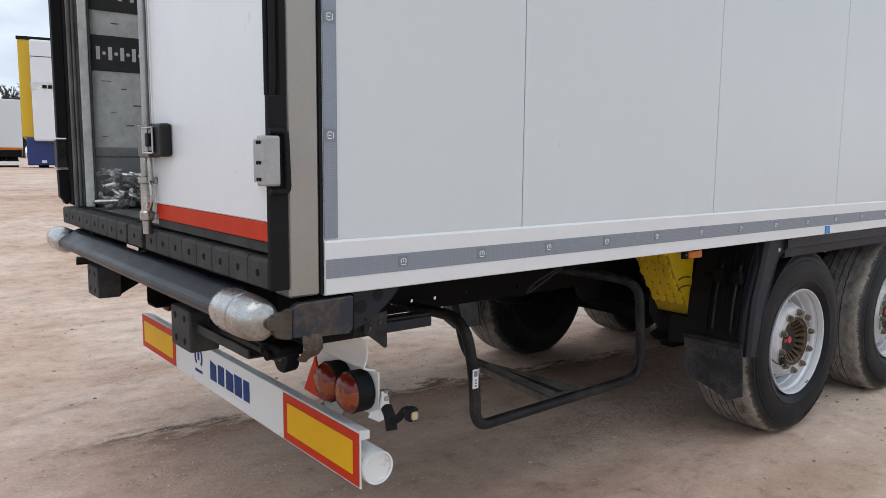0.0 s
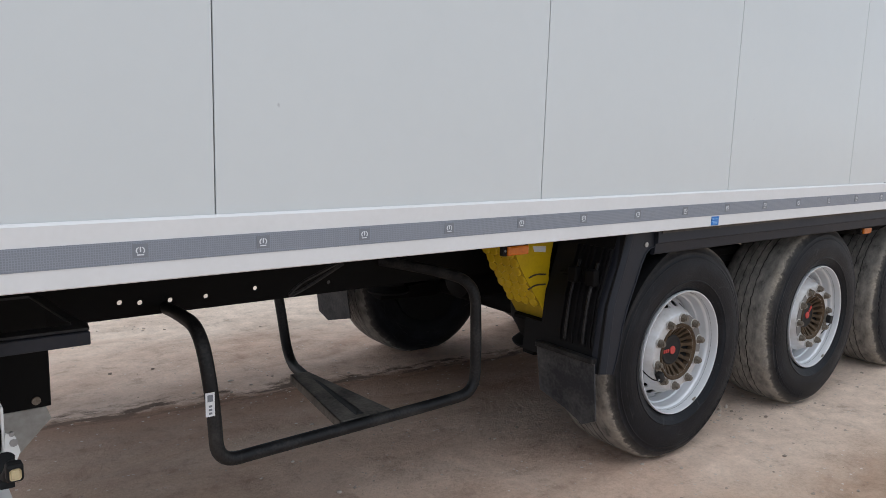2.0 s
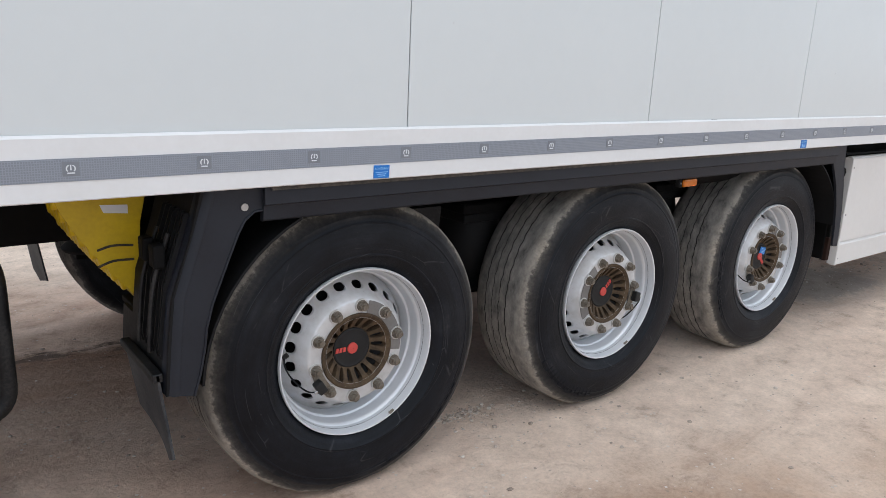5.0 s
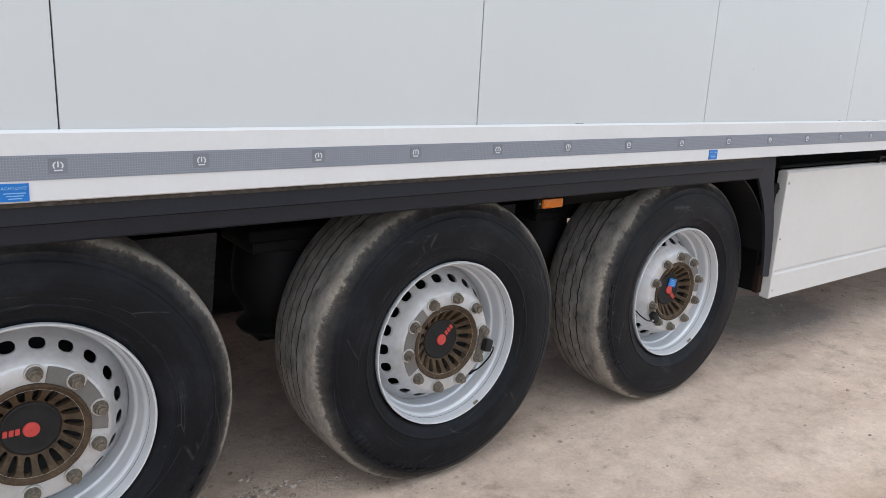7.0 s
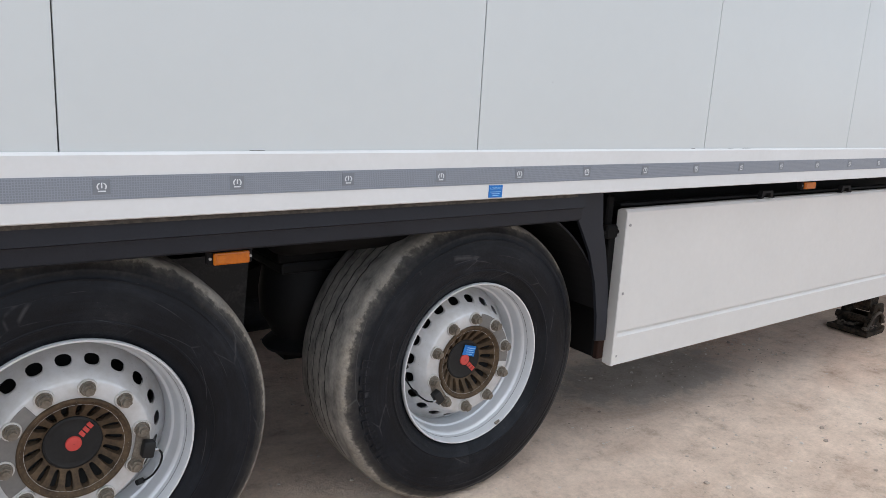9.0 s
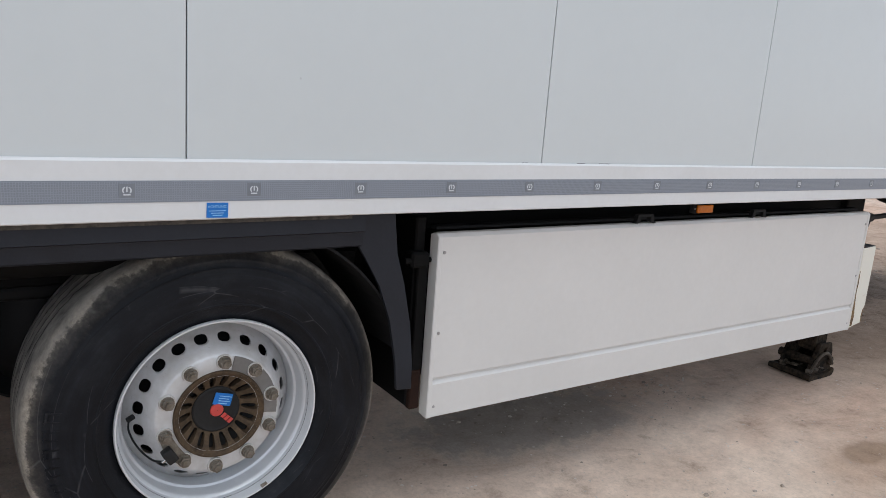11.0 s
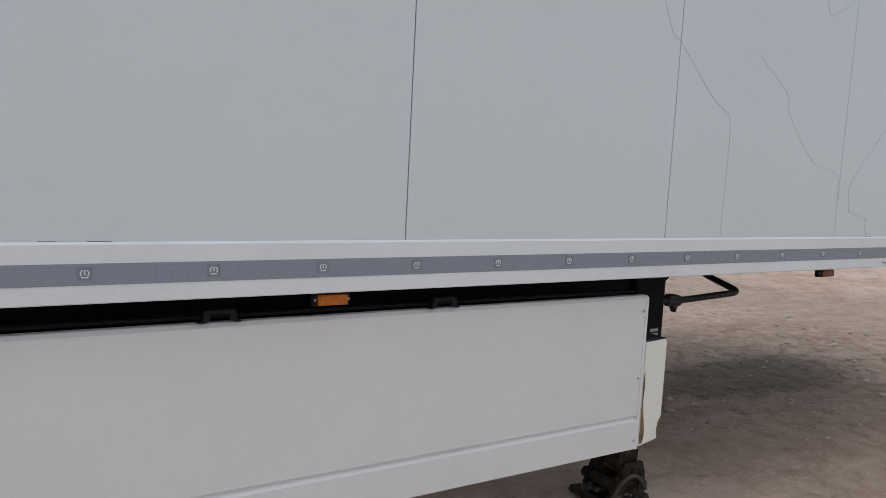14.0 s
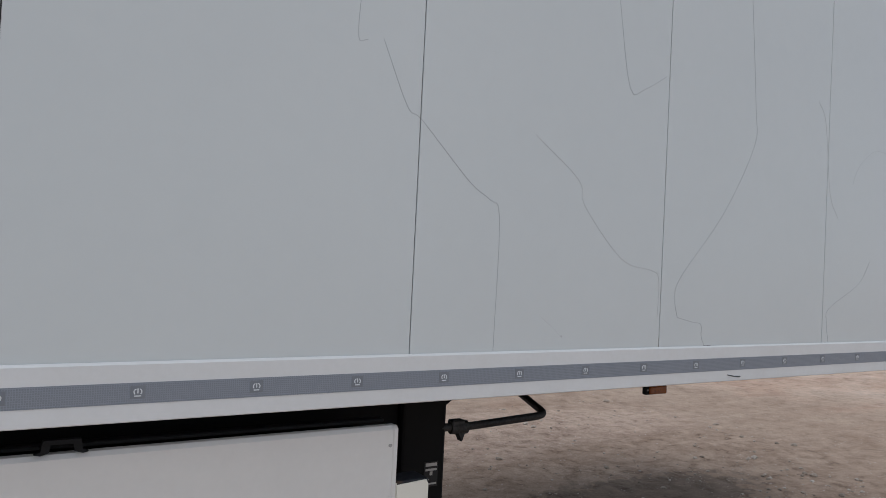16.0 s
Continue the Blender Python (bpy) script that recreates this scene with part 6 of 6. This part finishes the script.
box(bm, 2.46, 2.54, 0.42, 0.60, 0.666, 0.6885, 0.003)
part("chock_holder", bm, M_CHASSIS, trailer)


# ---- amber side markers ----
def side_marker(x, y, z, lens=M_AMBER):
    bm = B()
    box(bm, x - 0.062, x + 0.062, y + 0.004, y + 0.03, z - 0.020, z + 0.020, 0.004)
    mk = part("side_marker", bm, M_GASKET, trailer, "amber side marker lamp")
    bm = B()
    box(bm, x - 0.05, x + 0.05, y - 0.010, y + 0.0035, z - 0.017, z + 0.017, 0.005, 2)
    lens_ob = part("lens", bm, lens, mk, "ribbed amber lens")
    part("reflector", box(B(), x - 0.044, x - 0.012, y - 0.0112, y - 0.0098, z - 0.012, z + 0.012, 0.0008), M_AMBERDARK if lens is M_AMBERDARK else M_REFORANGE, lens_ob, "darker ribbed reflector")
    bm = B()
    for dx in (-0.056, 0.056):
        rod(bm, (x + dx, y + 0.001, z), (x + dx, y + 0.0045, z), 0.004, seg=8)
    part("lens_screw", bm, M_ALU, mk)
    bm = B()
    box(bm, x - 0.03, x + 0.03, y + 0.03, y + 0.045, z - 0.01, Z0 + 0.002)
    part("marker_bracket", bm, M_CHASSIS, mk)


side_marker(1.932, 0.044, 1.108)
side_marker(4.808, 0.05, 1.006)
side_marker(7.767, 0.04, 1.107)
side_marker(10.452, 0.048, 1.109, M_AMBERDARK)


# ---- blue notices ----
def notice(x, z):
    bm = B()
    prism(bm, [(x - 0.029, z - 0.020), (x + 0.028, z - 0.021), (x + 0.029, z + 0.019), (x - 0.028, z + 0.020)], "y", -0.0122, -0.0102)
    for f in bm.faces:
        f.material_index = 0
    n0 = len(bm.faces)
    for i, w in enumerate((0.022, 0.017, 0.013)):
        box(bm, x - w, x + w, -0.0130, -0.0123, z - 0.003 - 0.006 * i, z - 0.001 - 0.006 * i)
    for f in list(bm.faces)[n0:]:
        f.material_index = 1
    ob = part("blue_notice", bm, [M_STICKER, M_STICKERPRINT], trailer, "small blue notice sticker with white print")
    cu = bpy.data.curves.new("notice_word", "FONT")
    cu.body = "ACHTUNG!"
    cu.size = 0.0100
    cu.align_x = "CENTER"
    cu.extrude = 0.0003
    cu.materials.append(M_STICKERPRINT)
    word = new("notice_word", cu)
    word.matrix_world = pose(x, -0.0128, z + 0.006, 90)
    bpy.context.view_layer.update()
    me = bpy.data.meshes.new_from_object(word.evaluated_get(bpy.context.evaluated_depsgraph_get()))
    bpy.data.objects.remove(word)
    me.transform(pose(x, -0.0128, z + 0.006, 90))
    me.transform(Matrix.Translation(-base_of(ob)))
    wo = new("notice_word", me)
    wo.parent = ob


notice(3.096, 1.162)
notice(5.673, 1.163)

# ---- side skirt panel ----
PX0, PX1, PY = 6.440, 9.198, 0.064
bm = B()
sec = [(PY + 0.05, 1.040), (PY + 0.035, 1.050), (PY + 0.012, 1.049), (PY + 0.001, 1.037), (PY, 0.538), (PY + 0.011, 0.531), (PY + 0.011, 0.524), (PY - 0.002, 0.513), (PY - 0.002, 0.392), (PY + 0.008, 0.386),
       (PY + 0.03, 0.386), (PY + 0.03, 0.40), (PY + 0.014, 0.40), (PY + 0.014, 1.024), (PY + 0.05, 1.030)]
prism(bm, sec, "x", PX0, PX1)
skirt = part("side_skirt", bm, M_SKIRT, trailer, "off-white folded side skirt panel")
for x0, x1 in ((PX0 - 0.006, PX0 + 0.012), (PX1 - 0.012, PX1 + 0.006)):
    bm = B()
    prism(bm, [(PY - 0.003, 0.388), (PY - 0.003, 1.039), (PY + 0.010, 1.051), (PY + 0.05, 1.043), (PY + 0.05, 0.392)], "x", x0, x1, 0.003)
    part("skirt_end", bm, M_SKIRT, skirt)
for x in (PX0 + 0.022, PX1 - 0.022):
    for z in (0.985, 0.70, 0.43):
        part("skirt_rivet", rod(B(), (x, PY - 0.0025, z), (x, PY + 0.001, z), 0.006, seg=8), M_ALU, skirt)
bm = B()
box(bm, PX0 + 0.02, PX1 - 0.02, PY + 0.055, 0.16, 1.052, 1.064, 0.003)
part("skirt_lid", bm, M_GASKET, trailer)
bm = B()
box(bm, 6.50, 9.12, 0.17, 0.82, 0.48, 1.02, 0.01)
part("pallet_box", bm, M_CHASSIS, trailer, "black pallet box behind the skirt")
bm = B()
box(bm, 6.30, 9.50, 0.30, 0.33, 0.98, 1.135)
part("skirt_support", bm, M_CHASSIS, trailer)
bm = B()
box(bm, 6.38, 6.42, 0.12, 0.50, 0.42, 1.10, 0.006)
part("support_post", bm, M_CHASSIS, trailer)
# added dark sheet that closes the bright gap between mudguard and skirt
bm = B()
box(bm, 5.95, 6.55, 0.50, 0.52, 0.40, 1.13)
part("shield_plate", bm, M_CHASSIS, trailer)
bm = B()
box(bm, 6.385, 6.425, 0.10, 0.13, 0.56, 0.97, 0.004)
part("support_post", bm, M_CHASSIS, trailer)
bm = B()
box(bm, 6.385, 6.425, 0.10, 0.13, 0.415, 0.5595, 0.004)
part("rusty_post", bm, M_REDRUST, trailer, "dark red rusted steel post")
bm = B()
box(bm, 6.35, 6.42, 0.085, 0.13, 0.93, 0.985, 0.008)
rod(bm, (6.33, 0.10, 0.955), (6.43, 0.10, 0.955), 0.01, seg=8)
part("skirt_latch", bm, M_CHASSIS, trailer)
for xc in (7.427, 8.192):
    bm = B()
    prism(bm, [(xc - 0.065, 1.055), (xc - 0.05, 1.062), (xc - 0.045, 1.09), (xc + 0.045, 1.09), (xc + 0.05, 1.062), (xc + 0.065, 1.055), (xc + 0.05, 1.052), (xc + 0.03, 1.058), (xc + 0.028, 1.078), (xc - 0.028, 1.078), (xc - 0.03, 1.058), (xc - 0.05, 1.052)], "y", 0.055, 0.075)
    part("skirt_handle", bm, M_GASKET, trailer, "small black catch above the skirt")

# ---- landing leg, crank ----
for s, y0 in ((1, 0.26), (-1, W - 0.42)):
    bm = B()
    box(bm, 9.335, 9.528, y0, y0 + 0.16, 0.62, 1.135, 0.012, 2)
    leg = part("landing_leg", bm, M_CHASSIS, trailer, "black landing leg housing")
    bm = B()
    prism(bm, [(9.52, 1.04), (9.52, 1.135), (9.70, 1.135), (9.585, 1.085)], "y", y0 + 0.03, y0 + 0.13)
    part("leg_brace", bm, M_CHASSIS, leg)
    bm = B()
    box(bm, 9.375, 9.505, y0 + 0.06, y0 + 0.17, 0.15, 0.62, 0.008)
    part("inner_leg", bm, M_MUD, leg)
    # rocker foot: a dished plate with turned-up ends, two ribs, pins and clods of mud
    bm = B()
    prism(bm, [(9.275, -0.006), (9.262, 0.012), (9.270, 0.036), (9.300, 0.030), (9.33, 0.022), (9.47, 0.022), (9.505, 0.034), (9.530, 0.046), (9.538, 0.020), (9.522, -0.006)], "y", y0 + 0.0, y0 + 0.27, 0.004)
    bmesh.ops.subdivide_edges(bm, edges=list(bm.edges), cuts=2, use_grid_fill=True)
    for v in bm.verts:
        v.co += 0.006 * noise.noise_vector(v.co * 19.0)
    foot = part("leg_foot", bm, M_MUD, leg, "muddy black rocker foot")
    for yr in (y0 + 0.035, y0 + 0.215):
        bm = B()
        prism(bm, [(9.300, 0.025), (9.318, 0.075), (9.352, 0.135), (9.372, 0.205), (9.500, 0.205), (9.512, 0.150), (9.524, 0.085), (9.528, 0.03)], "y", yr - 0.012, yr + 0.012, 0.004)
        for v in bm.verts:
            v.co += 0.006 * noise.noise_vector(v.co * 23.0)
        part("foot_rib", bm, M_MUD, foot)
    for x, z, r in ((9.352, 0.095, 0.026), (9.492, 0.092, 0.027), (9.435, 0.165, 0.020)):
        bm = B()
        rod(bm, (x, y0 + 0.008, z), (x, y0 + 0.255, z), r, seg=12)
        part("foot_pin", bm, M_MUD, foot, "", 40)
    bm = B()
    sweep(bm, smooth_curve([(9.30, y0 + 0.018, 0.045), (9.345, y0 + 0.010, 0.120), (9.40, y0 + 0.008, 0.150), (9.46, y0 + 0.008, 0.135), (9.515, y0 + 0.012, 0.070)], 4), 0.010, 8)
    part("foot_spring", bm, M_RUSTMETAL, foot, "rusty return spring bar", 60)
    rock = random.Random(21)
    bm = B()
    for _ in range(26):
        c = Vector((rock.uniform(9.28, 9.52), y0 + rock.uniform(0.0, 0.25), rock.uniform(0.03, 0.06)))
        bmesh.ops.create_icosphere(bm, subdivisions=1, radius=rock.uniform(0.008, 0.022), matrix=Matrix.Translation(c) @ Matrix.Diagonal((1.3, 1.0, 0.7, 1)))
    for v in bm.verts:
        v.co += 0.004 * noise.noise_vector(v.co * 60.0)
    clods = part("mud_clods", bm, M_CAKED, foot, "clods of dry mud")
    tagged(clods, kind="stuff")
    if s == 1:
        bm = B()
        box(bm, 9.436, 9.496, y0 - 0.0035, y0 - 0.001, 0.762, 0.854)
        plate = part("type_plate", bm, M_CAP, leg, "small dark type plate")
        bm = B()
        for i, (a, b, h) in enumerate(((0.005, 0.055, 0.012), (0.005, 0.055, 0.008), (0.024, 0.036, 0.014), (0.005, 0.022, 0.004), (0.005, 0.055, 0.006))):
            box(bm, 9.436 + a, 9.436 + b, y0 - 0.0045, y0 - 0.0036, 0.838 - 0.017 * i, 0.838 - 0.017 * i + h)
        part("plate_print", bm, M_ALU, plate)
# cream end bracket beside the skirt
bm = B()
prism(bm, [(9.208, 0.40), (9.208, 0.85), (9.325, 0.857), (9.333, 0.84), (9.333, 0.52), (9.322, 0.50), (9.318, 0.42)], "y", 0.062, 0.067, 0.001)
prism(bm, [(0.0665, 0.40), (0.0665, 0.855), (0.17, 0.855), (0.17, 0.40)], "x", 9.206, 9.211)
bracket = part("end_bracket", bm, M_CREAM, trailer, "cream-painted steel bracket with rust streaks")
bm = B()
prism(bm, [(9.2085, 0.41), (9.2085, 0.70), (9.214, 0.725), (9.219, 0.66), (9.215, 0.60), (9.218, 0.57), (9.226, 0.52), (9.236, 0.46), (9.228, 0.41)], "y", 0.0612, 0.0619)
prism(bm, [(9.318, 0.425), (9.3215, 0.505), (9.317, 0.50), (9.309, 0.46), (9.312, 0.425)], "y", 0.0612, 0.0619)
part("rust_stain", bm, M_RUST, bracket, "brown rust run down the paint")
bm = B()
box(bm, 9.2115, 9.335, 0.0675, 0.16, 0.851, 0.860, 0.002)
part("bracket_lip", bm, M_RUSTY, bracket)
bm = B()
sweep(bm, rounded([(9.51, 0.275, 0.975), (9.62, 0.265, 0.972), (9.955, 0.18, 1.012), (10.01, 0.42, 1.055), (10.02, 0.47, 1.075)], 0.05), 0.0155, 10)
crank = part("leg_crank", bm, M_TUBE, trailer, "black bent crank folded away", 60)
bm = B()
rod(bm, (9.555, 0.275, 0.972), (9.625, 0.264, 0.972), 0.026, seg=12)
prism(bm, [(9.58, 0.955), (9.60, 0.918), (9.615, 0.955)], "y", 0.255, 0.285)
box(bm, 9.55, 9.61, 0.25, 0.29, 0.978, 1.002, 0.005)
part("crank_joint", bm, M_TUBE, crank)
bm = B()
rod(bm, (9.69, 0.2475, 0.9805), (9.75, 0.2325, 0.9875), 0.0143, seg=10)
part("crank_label", bm, M_ALU, crank)
bm = B()
box(bm, 10.0, 10.05, 0.44, 0.50, 1.06, 1.135, 0.004)
part("crank_hanger", bm, M_CHASSIS, trailer)

# ---- loose steel bars piled on the load floor ----
rng = random.Random(11)
for i in range(64):
    x, y = rng.uniform(0.03, 0.33), rng.uniform(2.24, 2.46)
    z = 1.262 + 0.0028 * i
    a, t = rng.uniform(0, math.pi), rng.uniform(-0.35, 0.35)
    d = Vector((math.cos(a) * math.cos(t), math.sin(a) * math.cos(t), math.sin(t)))
    bar = thing("cargo_clip", (x, y, z), "bright steel cargo clip in a loose pile", "cargo clip", "cargo clips piled on the floor")
    h = rng.uniform(0.05, 0.09)
    p, q = Vector((x, y, z)) - d * h, Vector((x, y, z)) + d * h
    lo = min(p.z, q.z) - 1.255
    if lo < 0:
        p.z -= lo
        q.z -= lo
    q.y, p.y = min(q.y, 2.50), min(p.y, 2.50)
    part("clip_bar", rod(B(), p, q, 0.010, seg=8), M_CLIP, bar, "", 40)
    bm = B()
    e = d.cross(Vector((0, 0, 1))).normalized() * 0.03
    sweep(bm, rounded([q, q + d * 0.015 + e, q + e * 1.6, q + e - d * 0.03], 0.015), 0.006, 6)
    part("clip_hook", bm, M_CLIP, bar)
    part("clip_collar", rod(B(), p, p + (q - p) * 0.2, 0.014, seg=8), M_ALU, bar)


# ---- vehicles parked further off on the plateau ----
def far_reefer(x0, y0):
    """Yellow and blue insulated body, seen front-on, with a white cooling unit."""
    g = 1.05
    t = thing("refrigerated_body", (x0, y0, g), "yellow and blue refrigerated body with a white cooling unit", "trailer")
    bm = B()
    box(bm, x0, x0 + 2.55, y0, y0 + 7.0, g + 0.95, g + 4.0, 0.03)
    part("box_body", bm, M_TRUCKYEL, t)
    bm = B()
    box(bm, x0 + 0.10, x0 + 2.60, y0 - 0.05, y0 + 7.02, g + 0.08, g + 0.95, 0.03)
    part("lower_skirt", bm, M_TRUCKBLUE, t, "dark blue lower body")
    bm = B()
    box(bm, x0 - 0.03, x0 + 2.58, y0 - 0.04, y0 + 0.1, g + 3.95, g + 4.05, 0.01)
    part("top_trim", bm, M_GASKET, t)
    bm = B()
    box(bm, x0 + 0.32, x0 + 2.3, y0 - 0.45, y0 - 0.01, g + 0.84, g + 3.92, 0.06, 2)
    unit = part("cooling_unit", bm, M_DOOR, t, "white cooling unit")
    bm = B()
    box(bm, x0 + 0.30, x0 + 2.26, y0 - 0.458, y0 - 0.451, g + 2.38, g + 2.64)
    part("grey_band", bm, M_LINING, unit)
    bm = B()
    for i in range(3):
        box(bm, x0 + 0.62 + 0.15 * i, x0 + 0.74 + 0.15 * i, y0 - 0.468, y0 - 0.459, g + 2.45, g + 2.56)
    part("printed_block", bm, M_GASKET, unit)
    bm = B()
    box(bm, x0 + 0.30, x0 + 2.26, y0 - 0.456, y0 - 0.451, g + 3.40, g + 3.42)
    part("unit_seam", bm, M_GASKET, unit)
    bm = B()
    for dx in (0.5, 1.3, 2.1):
        box(bm, x0 + dx, x0 + dx + 0.14, y0 - 0.07, y0 - 0.055, g + 0.16, g + 0.24)
    part("marker_light", bm, M_PAPER, t)
    bm = B()
    for dx in (0.4, 1.9):
        for dy in (1.0, 5.5):
            box(bm, x0 + dx, x0 + dx + 0.3, y0 + dy, y0 + dy + 0.4, g - 0.05, g + 0.1)
    part("support_foot", bm, M_CHASSIS, t)
    t.rotation_euler = (0, 0, radians(-10))


def far_trailer(x0, y0, shade):
    g = ground_height(x0, y0)
    t = thing("parked_trailer", (x0 + 1.25, y0 + 4, g), "white box trailer parked far off with dark chassis", "trailer")
    bm = B()
    box(bm, x0, x0 + 2.5, y0, y0 + 10, g + 1.2, g + 3.75, 0.03)
    part("box_body", bm, shade, t)
    bm = B()
    box(bm, x0 + 0.1, x0 + 2.4, y0 - 0.02, y0 + 9.8, g + 0.85, g + 1.19)
    part("chassis", bm, M_CHASSIS, t)
    bm = B()
    box(bm, x0 + 0.05, x0 + 2.45, y0 - 0.05, y0 + 0.02, g + 0.42, g + 0.62)
    part("bumper", bm, M_WHITE, t)
    for dx in (0.05, 1.9):
        for dy in (1.4, 2.7, 4.0):
            bm = B()
            rod(bm, (x0 + dx, y0 + dy, g + 0.5), (x0 + dx + 0.5, y0 + dy, g + 0.5), 0.52, seg=24)
            part("wheel", bm, M_GASKET, t)
    bm = B()
    box(bm, x0 + 0.02, x0 + 2.48, y0 - 0.025, y0 - 0.005, g + 1.2, g + 1.32)
    part("tail_strip", bm, M_AMBER, t)


far_reefer(3.24, 24.8)
far_trailer(3.5, 42.0, M_PANEL)
far_trailer(0.2, 43.5, M_WHITE)


# ---- bare woods on the horizon ----
def far_woods():
    rng = random.Random(3)
    bm = B()
    for i in range(70):
        x, y = -5 + 0.62 * i + rng.uniform(-0.5, 0.5), 165 + rng.uniform(-10, 10)
        h = rng.uniform(11, 16.5)
        rod(bm, (x, y, 0.3), (x + rng.uniform(-0.4, 0.4), y, 0.3 + h * 0.75), 0.25, 0.08, 5)
        for k in range(30):
            z = 0.3 + h * rng.uniform(0.08, 0.78)
            a, r = rng.uniform(0, 6.28), rng.uniform(0.3, 1.5)
            e = Vector((x + r * math.cos(a), y + r * math.sin(a), z + rng.uniform(0.6, 2.4)))
            rod(bm, (x, y, z), e, 0.06, 0.04, 3, cap=False)
            for j in range(12):
                f = e + Vector((rng.uniform(-0.5, 0.5), rng.uniform(-0.5, 0.5), rng.uniform(-0.3, 0.7)))
                rod(bm, e.lerp(Vector((x, y, z)), rng.uniform(0, 0.7)), f, 0.05, 0.035, 3, cap=False)
    ob = part("far_woods", bm, M_TWIG)
    tagged(ob, "bare grey-brown trees along the horizon", "trees", kind="stuff")


far_woods()
